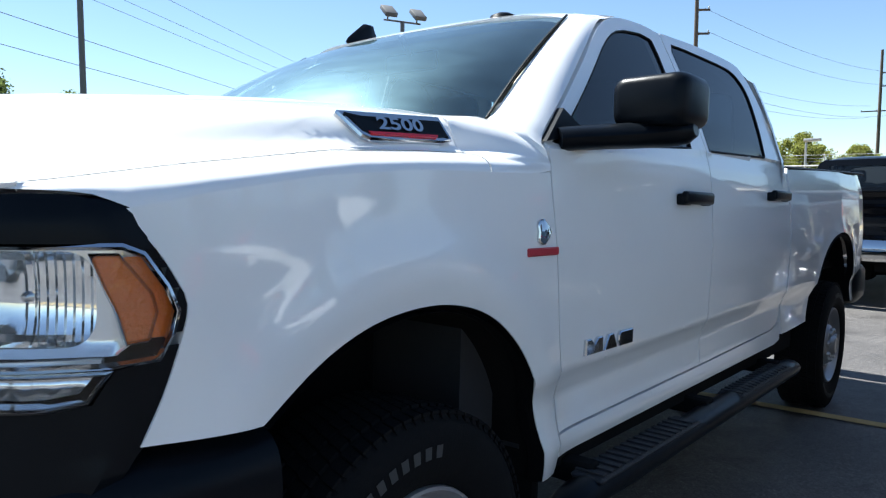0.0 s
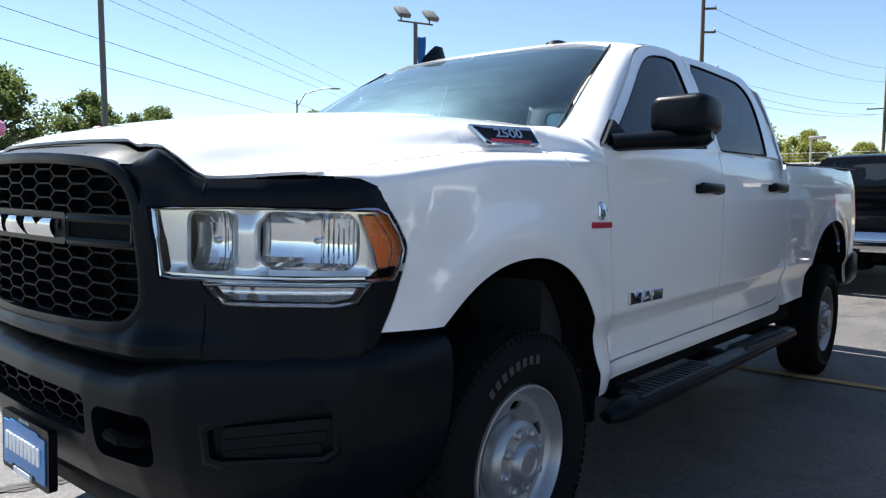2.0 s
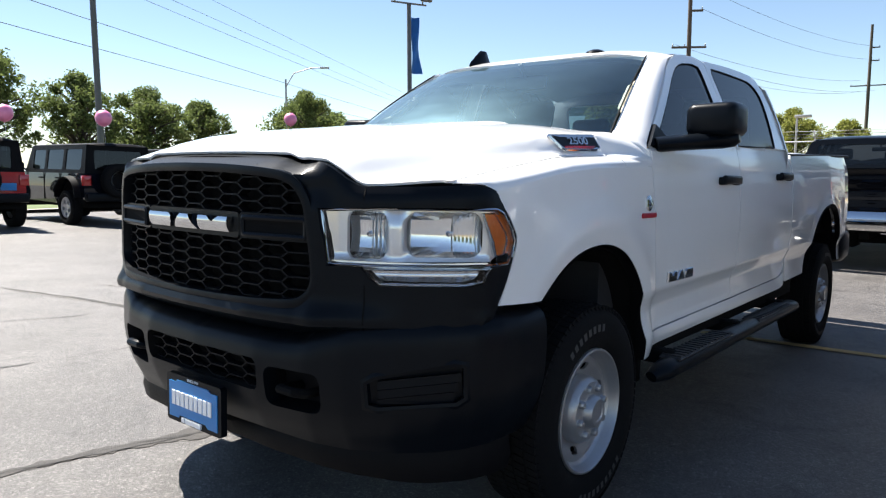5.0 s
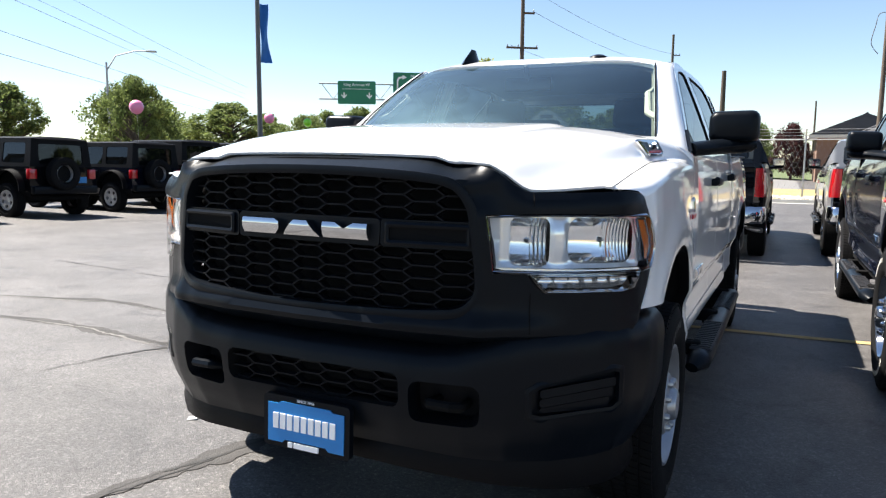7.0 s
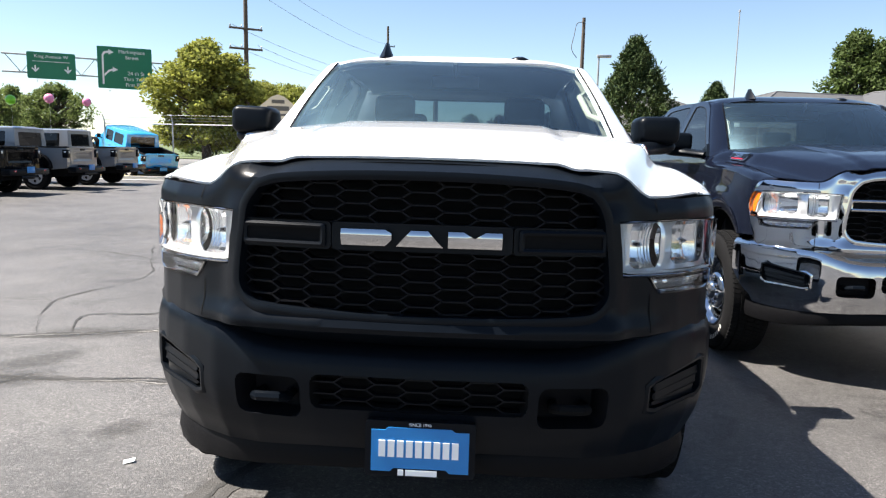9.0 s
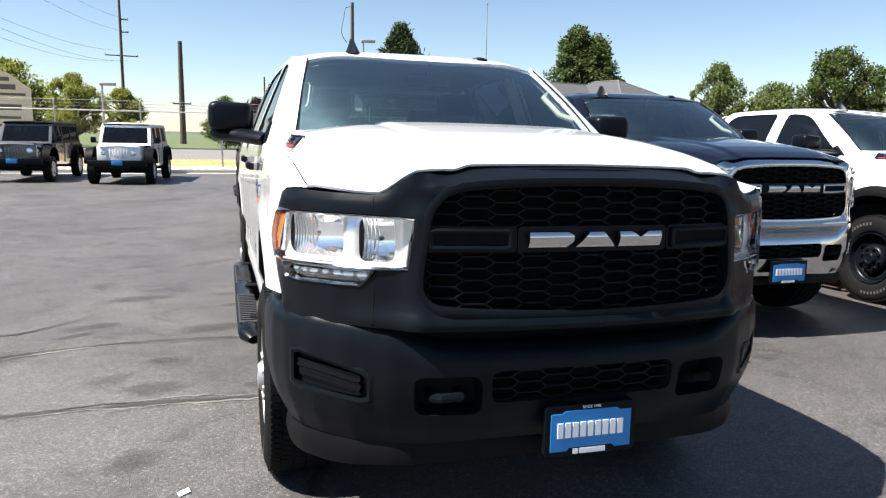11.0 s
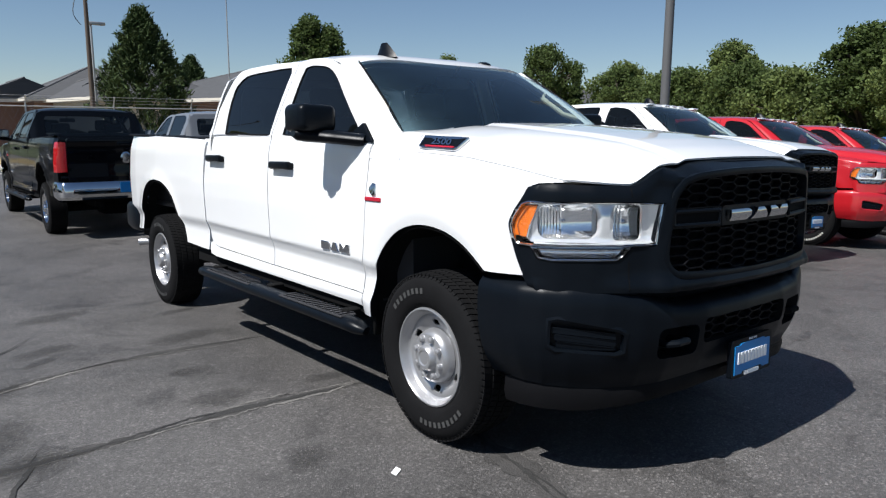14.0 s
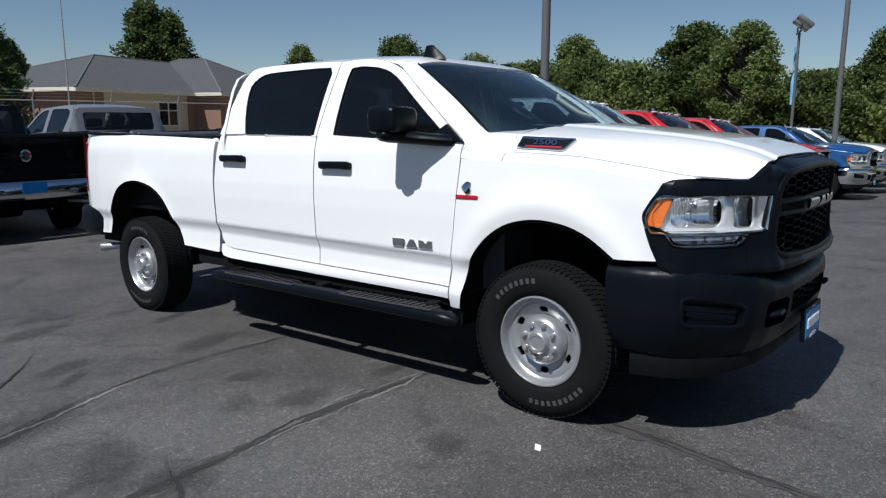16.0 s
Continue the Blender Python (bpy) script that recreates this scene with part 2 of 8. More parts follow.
def sheet(poly, place, res, holes=(), lip=None):
    """A fine grid inside a polygon and outside its holes, its rim drawn onto their edges; place(u, v) puts it in space.
    lip: a vector by which the rim is folded back."""
    outs = [poly, *holes]
    lo, hi = np.min(poly, 0), np.max(poly, 0)
    nu, nv = (max(2, int(math.ceil((h - l) / res))) for l, h in zip(lo, hi))
    us, vs = np.linspace(lo[0], hi[0], nu + 1), np.linspace(lo[1], hi[1], nv + 1)
    cu, cv = np.meshgrid((us[1:] + us[:-1]) / 2, (vs[1:] + vs[:-1]) / 2, indexing="ij")
    use = inside(poly, cu, cv)
    for h in holes:
        use &= ~inside(h, cu, cv)
    seg = np.array([(*a, *b) for o in outs for a, b in zip(o, [*o[1:], o[0]])], float)
    corner = []
    for o in outs:
        q = np.array(o, float)
        d0, d1 = q - np.roll(q, 1, 0), np.roll(q, -1, 0) - q
        ang = np.abs((np.arctan2(d1[:, 1], d1[:, 0]) - np.arctan2(d0[:, 1], d0[:, 0]) + np.pi) % (2 * np.pi) - np.pi)
        corner += [tuple(c) for c, a in zip(q, ang) if a > 0.5]
    pad = np.pad(use, 1)
    count = pad[1:, 1:].astype(int) + pad[:-1, 1:] + pad[1:, :-1] + pad[:-1, :-1]
    place2 = {}
    for i, j in zip(*np.nonzero(count)):
        place2[(i, j)] = [us[i], vs[j]]
    rim = [(i, j) for i, j in place2 if count[i, j] < 4]
    for key in rim:
        u, v = place2[key]
        d = seg[:, 2:] - seg[:, :2]
        t = np.clip(((u - seg[:, 0]) * d[:, 0] + (v - seg[:, 1]) * d[:, 1]) / np.maximum((d**2).sum(1), 1e-12), 0, 1)
        q = seg[:, :2] + d * t[:, None]
        k = np.argmin(((q - (u, v)) ** 2).sum(1))
        place2[key] = [q[k, 0], q[k, 1]]
    for c in corner:
        key = min(rim, key=lambda r: (place2[r][0] - c[0]) ** 2 + (place2[r][1] - c[1]) ** 2)
        place2[key] = list(c)
    index, verts = {}, []
    for key, (u, v) in place2.items():
        index[key] = len(verts)
        verts.append(Vector(place(float(u), float(v))))
    faces, edges = [], {}
    for i, j in zip(*np.nonzero(use)):
        f = [index[(i, j)], index[(i + 1, j)], index[(i + 1, j + 1)], index[(i, j + 1)]]
        faces.append(tuple(f))
        for a, b in zip(f, f[1:] + f[:1]):
            edges[(a, b)] = True
    if lip is not None:
        lip, back = Vector(lip), {}
        for a, b in edges:
            if (b, a) not in edges:
                for c in (a, b):
                    if c not in back:
                        back[c] = len(verts)
                        verts.append(verts[c] + lip)
                faces.append((b, a, back[a], back[b]))
    return verts, faces


def text_piece(body, size, depth, place, align="CENTER", bold=0.0):
    """Writing in the built-in font as a mesh; place is its pose."""
    cu = bpy.data.curves.new("writing", "FONT")
    cu.offset = bold
    cu.body, cu.size, cu.extrude, cu.align_x, cu.align_y = body, size, depth / 2, align, "CENTER"
    ob = bpy.data.objects.new("writing", cu)
    scene.collection.objects.link(ob)
    bpy.context.view_layer.update()
    me = bpy.data.meshes.new_from_object(ob.evaluated_get(bpy.context.evaluated_depsgraph_get()))
    bpy.data.objects.remove(ob)
    return [tuple(place @ v.co) for v in me.vertices], [tuple(p.vertices) for p in me.polygons]


LEVEL = Matrix(((0.99997, -0.00012, 0.00805, 0), (-0.00012, 0.99958, 0.02888, 0), (-0.00805, -0.02888, 0.99955, 0), (0, 0, 0, 1)))


def ground_z(x, y):
    """The lot falls gently backwards and to the east, and levels out far off."""
    d = max(0.0, x - 3.5)
    return 0.022 - 0.22 * math.tanh((0.00805 * min(x, 1.5) + 0.0289 * y) / 0.22) - 0.75 * math.tanh(0.05 * d * d / (d + 1.5) / 0.75)


def parked(x, y, heading=0.0):
    """The pose of a vehicle whose front axle stands over (x, y); heading 0 faces -y, in degrees to its left."""
    e = 0.05
    n = Vector((-(ground_z(x + e, y) - ground_z(x - e, y)) / (2 * e), -(ground_z(x, y + e) - ground_z(x, y - e)) / (2 * e), 1)).normalized()
    return Matrix.Translation((x, y, ground_z(x, y) - 0.022)) @ Vector((0, 0, 1)).rotation_difference(n).to_matrix().to_4x4() @ pose(0, 0, 0, 0, 0, heading)


# ---- pickup truck: shape ----
def lerp_table(table, a):
    xs, vs = zip(*table)
    return float(np.interp(a, xs, vs))


WIDE = [(-0.60, 0.900), (-0.54, 0.918), (-0.49, 0.931), (-0.40, 0.9385), (-0.20, 0.943), (0.05, 0.945), (0.35, 0.938), (0.7, 0.93), (1.6, 0.935), (2.66, 0.945), (2.8, 0.948), (3.8, 0.962), (4.4, 0.955), (4.62, 0.940), (4.74, 0.905)]
SIDE = [(0.45, -0.045), (0.52, -0.025), (0.58, -0.012), (0.64, -0.026), (0.71, -0.030), (0.750, -0.017), (0.768, -0.009), (0.780, -0.0015), (0.85, 0.0), (1.0, 0.004), (1.12, 0.003), (1.24, -0.006), (1.32, -0.012), (1.37, -0.020), (1.42, -0.035), (1.50, -0.06)]
BELT = [(0.3, 1.355), (0.54, 1.365), (1.48, 1.415), (1.66, 1.425), (2.4, 1.445), (2.8, 1.45)]
FRONT = [(0.0, -0.968), (0.3, -0.958), (0.45, -0.937), (0.55, -0.898), (0.66, -0.842), (0.76, -0.762), (0.84, -0.662), (0.885, -0.56), (0.908, -0.46), (0.925, -0.35)]
SHELL = [(0.0, -0.968), (0.3, -0.958), (0.45, -0.937), (0.55, -0.898), (0.66, -0.842), (0.762, -0.765), (0.850, -0.672), (0.907, -0.587), (0.935, -0.489), (0.944, -0.362)]


def half_width(y, z):
    """Half the body's width at a place along it and a height; above the belt the cab leans in."""
    w = lerp_table(WIDE, y)
    arch = 0.0
    for ya in (0.02, 3.80):
        r = math.hypot(y - ya, z - 0.56)
        arch = max(arch, 0.016 * math.exp(-(((r - 0.52) / 0.07) ** 2)))
    belt = lerp_table(BELT, y)
    if z > belt and y < 2.72:
        return w - 0.03 - (z - belt) * (0.36 + 0.12 * (z - belt))
    climb = 0.021 * (max(0.55, min(2.75, y)) - 0.55) * max(0.0, min(1.0, (1.05 - z) / 0.15)) * max(0.0, min(1.0, (z - 0.60) / 0.12))
    return w + lerp_table(SIDE, z - climb) + arch


def side_place(y, z):
    return (-half_width(y, z), y, z)


def front_place(s, z, push=0.0):
    """A place on the rounded nose: s runs along it from the middle, push moves it forwards."""
    a = abs(s)
    cum, last = 0.0, FRONT[0]
    for p, q0, q in zip(FRONT[1:], SHELL, SHELL[1:]):
        d = math.hypot(p[0] - last[0], p[1] - last[1])
        if a <= cum + d or p is FRONT[-1]:
            f = (a - cum) / d
            x, y = q0[0] + f * (q[0] - q0[0]), q0[1] + f * (q[1] - q0[1])
            n = Vector((q[1] - q0[1], -(q[0] - q0[0]))).normalized()
            return (math.copysign(x + n.x * push, s) if s else 0.0, y + n.y * push, z)
        cum, last = cum + d, p


def s_of_x(x):
    cum, last = 0.0, FRONT[0]
    for p in FRONT[1:]:
        d = math.hypot(p[0] - last[0], p[1] - last[1])
        if x <= p[0]:
            return cum + d * (x - last[0]) / (p[0] - last[0])
        cum, last = cum + d, p
    return cum


def arc(cy, cz, r, a0, a1, n, sq=1.0):
    return [(cy + r * math.cos(radians(a0 + (a1 - a0) * k / n)), cz + sq * r * math.sin(radians(a0 + (a1 - a0) * k / n))) for k in range(n + 1)]


FRONT_ARCH = smooth_curve([(0.53, 0.50), (0.50, 0.62), (0.45, 0.76), (0.36, 0.88), (0.23, 0.97), (0.07, 1.01), (-0.10, 1.0), (-0.24, 0.95), (-0.37, 0.86)], 33)
REAR_ARCH = smooth_curve([(3.165, 0.625), (3.22, 0.74), (3.31, 0.88), (3.42, 1.0), (3.58, 1.075), (3.80, 1.10), (4.0, 1.06), (4.13, 0.97), (4.23, 0.82), (4.29, 0.64)], 37)
WIN_FRONT = smooth_curve([(1.495, 1.43), (1.50, 1.60), (1.49, 1.80), (1.47, 1.83)], 6) + smooth_curve([(1.40, 1.835), (1.22, 1.81), (1.08, 1.745), (0.90, 1.61), (0.66, 1.435), (0.55, 1.378)], 14) + [(0.57, 1.375), (1.0, 1.398)]
WIN_REAR = [(1.665, 1.432), (1.66, 1.60), (1.645, 1.81), (1.67, 1.845)] + smooth_curve([(1.80, 1.85), (2.2, 1.85), (2.34, 1.835), (2.42, 1.78), (2.43, 1.70), (2.40, 1.57), (2.355, 1.455)], 14) + [(2.33, 1.45)]
DOOR_FRONT = [(0.603, 0.612), (1.645, 0.630), (1.645, 1.2), (1.635, 1.42), (1.585, 1.872)] + smooth_curve([(1.45, 1.880), (1.25, 1.862), (1.08, 1.80), (0.90, 1.665), (0.68, 1.50), (0.52, 1.385), (0.508, 1.33), (0.525, 1.15), (0.565, 0.85), (0.598, 0.66)], 30)
DOOR_REAR = [(1.652, 0.630)] + smooth_curve([(2.54, 0.652), (2.64, 0.672), (2.69, 0.74), (2.70, 0.9), (2.695, 1.15), (2.66, 1.38), (2.62, 1.52), (2.55, 1.76), (2.50, 1.85), (2.42, 1.89), (2.2, 1.898), (1.9, 1.893)], 34) + [(1.592, 1.876), (1.642, 1.42), (1.652, 1.2)]
ROCKER = [(0.606, 0.545), (1.65, 0.562), (2.58, 0.580), (2.67, 0.592), (2.695, 0.625), (2.692, 0.672), (2.65, 0.660), (2.54, 0.645), (1.65, 0.623), (0.602, 0.605)]
BED_SIDE = REAR_ARCH[::-1] + [(2.95, 0.618), (2.77, 0.612), (2.722, 0.612), (2.715, 0.8), (2.715, 1.2), (2.70, 1.40), (2.72, 1.425), (3.4, 1.445), (4.2, 1.472), (4.60, 1.485), (4.70, 1.48), (4.735, 1.44), (4.735, 0.95), (4.73, 0.80), (4.62, 0.66), (4.45, 0.63)]

# The hood's section at a station y: dome, step, flat, flank, shoulder
HOOD_KEYS = [  # y, dome height, flank top x and z, flank foot x and z, fall of the shoulder
    (-0.90, 1.300, 0.548, 1.276, 0.640, 1.210, -0.006), (-0.80, 1.343, 0.572, 1.304, 0.668, 1.214, -0.004), (-0.65, 1.382, 0.610, 1.328, 0.712, 1.240, 0.008),
    (-0.45, 1.412, 0.672, 1.348, 0.768, 1.274, 0.009), (-0.15, 1.446, 0.778, 1.382, 0.828, 1.313, 0.005), (0.10, 1.470, 0.798, 1.402, 0.841, 1.326, 0.003), (0.45, 1.486, 0.802, 1.420, 0.845, 1.340, 0.003)]


def ease(f):
    f = max(0.0, min(1.0, f))
    return f * f * (3 - 2 * f)


def hood_z(x, y):
    x = abs(x)
    ys = [k[0] for k in HOOD_KEYS]
    dome, xt, zt, xb, zb, fall = [float(np.interp(y, ys, [k[i] for k in HOOD_KEYS])) for i in range(1, 7)]
    step = 0.39 + 0.03 * ease((y + 0.9) / 1.2)
    if x < step + 0.05:
        return dome - 0.006 * (x / step) ** 2 - 0.013 * ease((x - step + 0.015) / 0.055)
    low = dome - 0.006 - 0.013
    if x < xb:
        f = (x - step - 0.05) / (xt - step - 0.05)
        top = low + (zt - low) * max(0.0, min(1.0, f)) ** 1.5
        return top + (zb - zt) * ease((x - xt + 0.012) / (xb - xt + 0.012))
    return zb - fall * min(1.5, (x - xb) / max(0.02, 0.85 - xb))


def hood_edge(y):
    return lerp_table([(-0.9, 0.836), (-0.69, 0.840), (-0.5, 0.842), (0.0, 0.846), (0.4, 0.850)], y)


def nose_y(x):
    return max(-0.888, lerp_table(SHELL, abs(x)) + 0.004)


HOOD_BACK = 0.243


def hood_piece():
    rows = []
    for i in range(45):
        v = i / 44
        row = []
        for k in range(81):
            u = -1 + 2 * k / 80
            x = u * 0.838
            back = HOOD_BACK - 0.09 * max(0, 1 - (x / 0.75) ** 2)
            y = nose_y(x) * (1 - v) + back * v
            x = u * hood_edge(y)
            row.append((x, y, hood_z(x, y)))
        rows.append(row)
    smoothed = [rows[0]]
    for a, b, c in zip(rows, rows[1:], rows[2:]):
        smoothed.append([(q[0], q[1], (p[2] + 2 * q[2] + r[2]) / 4) for p, q, r in zip(a, b, c)])
    rows = smoothed + [rows[-1]]
    rows.insert(0, [(x, y + 0.004, z - 0.007) for x, y, z in rows[0]])
    rows.append([(x, y + 0.01, z - 0.03) for x, y, z in rows[-1]])
    for i, r in enumerate(rows):
        d = 0.008 if i < 4 else 0.03
        r.insert(0, (r[0][0] + 0.5 * d, r[0][1], r[0][2] - d))
        r.append((r[-1][0] - 0.5 * d, r[-1][1], r[-1][2] - d))
    return sweep(rows)


FENDER_TIP = [(-0.703, 1.2190), (-0.652, 1.2185), (-0.618, 1.217), (-0.590, 1.211), (-0.569, 1.196)]
FENDER_TOP = FENDER_TIP + [(-0.51, 1.208), (-0.45, 1.222), (-0.25, 1.255), (0.0, 1.278), (0.2, 1.284), (0.42, 1.29), (0.5, 1.30)]


def fender_top(y):
    return lerp_table(FENDER_TOP, y)


def shoulder_section(y, n=12):
    hx = hood_edge(y) + 0.003
    hz = hood_z(hx, y) - 0.002
    zt = fender_top(y)
    nose = lerp_table([(b, a) for a, b in SHELL], y) + 0.004
    wx = half_width(y, zt) if y > -0.56 else min(nose, half_width(y, zt))
    p0, p2 = Vector((hx, hz)), Vector((wx, zt))
    p1 = Vector((wx - 0.006, hz - 0.004))
    return [((1 - f) ** 2 * p0.x + 2 * f * (1 - f) * p1.x + f * f * p2.x, (1 - f) ** 2 * p0.y + 2 * f * (1 - f) * p1.y + f * f * p2.y) for f in [k / n for k in range(n + 1)]]


def shoulder_piece():
    """The fender's top, from the hood's edge over to its side."""
    rows = []
    for i in range(41):
        y = -0.703 + (HOOD_BACK + 0.703) * i / 40
        sec = shoulder_section(y)
        rows.append([(-x, y, z) for x, z in [(sec[0][0] - 0.002, sec[0][1] - (0.006 if i < 4 else 0.03))] + sec])
    return sweep(rows)


FENDER_SIDE = FRONT_ARCH[::-1] + [(0.598, 0.50), (0.595, 0.60), (0.560, 0.85), (0.52, 1.15), (0.502, 1.298)] + [(y, fender_top(y)) for y in (0.4, 0.3, 0.2, 0.1, 0.0, -0.12, -0.25, -0.35, -0.45, -0.50)] + smooth_curve([(-0.569, 1.196), (-0.556, 1.174), (-0.526, 1.134), (-0.501, 1.09), (-0.489, 1.060), (-0.498, 1.01), (-0.522, 0.93), (-0.550, 0.862)], 30)

ROOF_Z = [(0.90, 1.822), (0.95, 1.842), (1.0, 1.864), (1.1, 1.893), (1.25, 1.914), (1.5, 1.931), (1.8, 1.942), (2.1, 1.943), (2.3, 1.934), (2.5, 1.908), (2.60, 1.868)]


def roof_piece():
    rows = []
    for i in range(29):
        v = i / 28
        row = []
        for k in range(33):
            u = -1 + 2 * k / 32
            y = (0.945 + 0.105 * u * u) * (1 - v) + (2.615 - 0.05 * u**4) * v
            rail = lerp_table([(0.9, 1.81), (1.05, 1.832), (1.12, 1.85), (1.25, 1.868), (1.45, 1.882), (1.6, 1.880), (2.2, 1.899), (2.45, 1.884), (2.6, 1.845)], y)
            edge = min(half_width(y, rail) + 0.003, 0.660 + 0.5 * max(0, y - 1.05))
            top = lerp_table(ROOF_Z, y)
            row.append((edge * u, y, top - (top - rail + 0.002) * abs(u) ** 5 - 0.012 * u * u))
        rows.append(row)
    rows.insert(0, [(x, y + 0.006, z - 0.018) for x, y, z in rows[0]])
    rows.append([(x, y, z - 0.03) for x, y, z in rows[-1]])
    return sweep(rows)


GLASS_LOW = [(-0.765, 0.455, 1.424), (-0.62, 0.315, 1.430), (-0.36, 0.205, 1.436), (0, 0.165, 1.438), (0.36, 0.205, 1.436), (0.62, 0.315, 1.430), (0.765, 0.455, 1.424)]
GLASS_HIGH = [(-0.645, 1.040, 1.828), (-0.50, 0.994, 1.834), (-0.28, 0.960, 1.838), (0, 0.948, 1.840), (0.28, 0.960, 1.838), (0.50, 0.994, 1.834), (0.645, 1.040, 1.828)]


def windscreen_piece(push=0.0):
    low, high = smooth_curve(GLASS_LOW, 31), smooth_curve(GLASS_HIGH, 31)
    rows = []
    for i in range(17):
        f = i / 16
        bulge = 0.035 * 4 * f * (1 - f)
        rows.append([tuple(a + (b - a) * f + c for a, b, c in zip(p, q, (0, -bulge * 0.5 + push * 0.6, bulge * 0.6 - push * 0.6))) for p, q in zip(low, high)])
    return sweep(rows)


def pillar_piece(only_base=False):
    """The windscreen pillar and the cowl's corner, between the glass and the door."""
    inner = smooth_curve([(-0.786, 0.400, 1.428), (-0.768, 0.466, 1.444), (-0.729, 0.655, 1.585), (-0.692, 0.845, 1.715), (-0.653, 1.035, 1.832), (-0.672, 1.10, 1.846), (-0.71, 1.20, 1.858)], 25)
    outer_yz = smooth_curve([(0.508, 1.330), (0.515, 1.39), (0.685, 1.512), (0.90, 1.675), (1.08, 1.808), (1.16, 1.838), (1.26, 1.866)], 25)
    rows = []
    for i, (a, (y, z)) in enumerate(zip(inner, outer_yz)):
        if only_base and rows:
            break
        fade = 1 - ease((i - 12) / 9)
        b = (-half_width(y, z) + 0.003, y - 0.006, z)
        mid = tuple((p + q) / 2 + c * fade for p, q, c in zip(a, b, (-0.022, -0.02, 0.016)))
        row = []
        for k in range(11):
            f = k / 10
            row.append(tuple((1 - f) ** 2 * p + 2 * f * (1 - f) * m + f * f * q for p, m, q in zip(a, mid, b)))
        row.insert(0, (a[0] + 0.012, a[1] + 0.01, a[2] - 0.02))
        if not only_base:
            row.append((b[0] + 0.03, b[1] + 0.01, b[2]))
        rows.append(row)
    return rows[0] if only_base else sweep(rows)


def spaced(pts, n):
    """n points at even steps along a line of points."""
    pts = [Vector(p) for p in pts]
    run = [0.0]
    for p, q in zip(pts, pts[1:]):
        run.append(run[-1] + (q - p).length)
    return [tuple(float(np.interp(run[-1] * k / (n - 1), run, [p[i] for p in pts])) for i in range(3)) for k in range(n)]


def cowl_corner():
    """Painted metal between hood, pillar and fender, flush with the hood's rear edge."""
    y0 = HOOD_BACK + 0.005
    base = pillar_piece(True)[1:]
    xt = 0.792
    a_ = spaced([(-x, y0, hood_z(x, y0)) for x in spread_x(0.60, xt, 12)], 10) + spaced([(-x, y0, hood_z(x, y0)) for x in spread_x(xt, hood_edge(y0), 14)], 12)[1:] + spaced([(-x, y0, z) for x, z in shoulder_section(y0)], 13)[1:]
    b_ = spaced([(-0.60, 0.325, 1.436), (-0.70, 0.365, 1.434), base[0]], 10) + spaced(base, 12)[1:] + spaced([base[-1]] + [(-half_width(0.505, z), 0.505, z) for z in (1.318, 1.298)], 13)[1:]
    rows = []
    for i in range(15):
        f = i / 14
        g = f * f * (3 - 2 * f) * 0.25 + 0.75 * f
        row = []
        for k, (p, q) in enumerate(zip(a_, b_)):
            y = p[1] + (q[1] - p[1]) * f
            full = 4 * f * (1 - f) * math.sin(math.pi * min(1.0, max(0.0, (k - 6) / 20)))
            row.append((p[0] + (q[0] - p[0]) * g - 0.012 * full, y, p[2] + (q[2] - p[2]) * g + 0.008 * full))
        y = row[-1][1]
        row[-1] = (-half_width(y, fender_top(y)), y, fender_top(y))
        rows.append(row)
    rows.insert(0, [(x, y - 0.0005, z - 0.03) for x, y, z in rows[0]])
    return sweep(rows)


def spread_x(a, b, n):
    return [a + (b - a) * k / (n - 1) for k in range(n)]


GRILLE_HOLE = [(-0.47, 1.222), (-0.40, 1.243), (-0.2, 1.256), (0, 1.259), (0.2, 1.256), (0.40, 1.243), (0.47, 1.222), (0.515, 1.165), (0.53, 1.09), (0.545, 0.98), (0.542, 0.915), (0.50, 0.868), (0.42, 0.852), (0.2, 0.842), (0, 0.84), (-0.2, 0.842), (-0.42, 0.852), (-0.50, 0.868), (-0.542, 0.915), (-0.545, 0.98), (-0.53, 1.09), (-0.515, 1.165)]
GRILLE_HOLE = smooth_curve(GRILLE_HOLE + GRILLE_HOLE[:1], 89)[:-1]
S_LAMP = [(s_of_x(x), z - 0.009) for x, z in ((0.540, 1.150), (0.562, 0.988), (0.646, 0.988), (0.668, 0.955), (0.688, 0.934), (0.85, 0.932), (0.875, 0.940), (0.886, 0.985), (0.899, 0.993), (0.9035, 1.03), (0.9052, 1.063), (0.9017, 1.10), (0.8945, 1.146), (0.888, 1.158), (0.70, 1.157))]
TOP_EDGE = [(0, 1.296), (0.20, 1.296)] + [(s_of_x(x), z) for x, z in ((0.34, 1.294), (0.385, 1.291), (0.43, 1.279), (0.50, 1.275), (0.545, 1.269), (0.575, 1.252), (0.605, 1.227), (0.635, 1.209), (0.66, 1.204), (0.74, 1.206), (0.80, 1.209), (0.842, 1.214), (0.864, 1.213), (0.877, 1.207), (0.886, 1.193), (0.8905, 1.172))]


NOSE_END = s_of_x(0.9065)


def nose_taper(a):
    """The proud parts of the nose flatten out towards the fender."""
    return ease((NOSE_END - abs(a)) / 0.20)


def dense(poly, step=0.02):
    """An outline with more points on its long sides."""
    out = []
    for a, b in zip(poly, poly[1:] + poly[:1]):
        n = max(1, int(math.dist(a, b) / step))
        out += [(a[0] + (b[0] - a[0]) * k / n, a[1] + (b[1] - a[1]) * k / n) for k in range(n)]
    return out


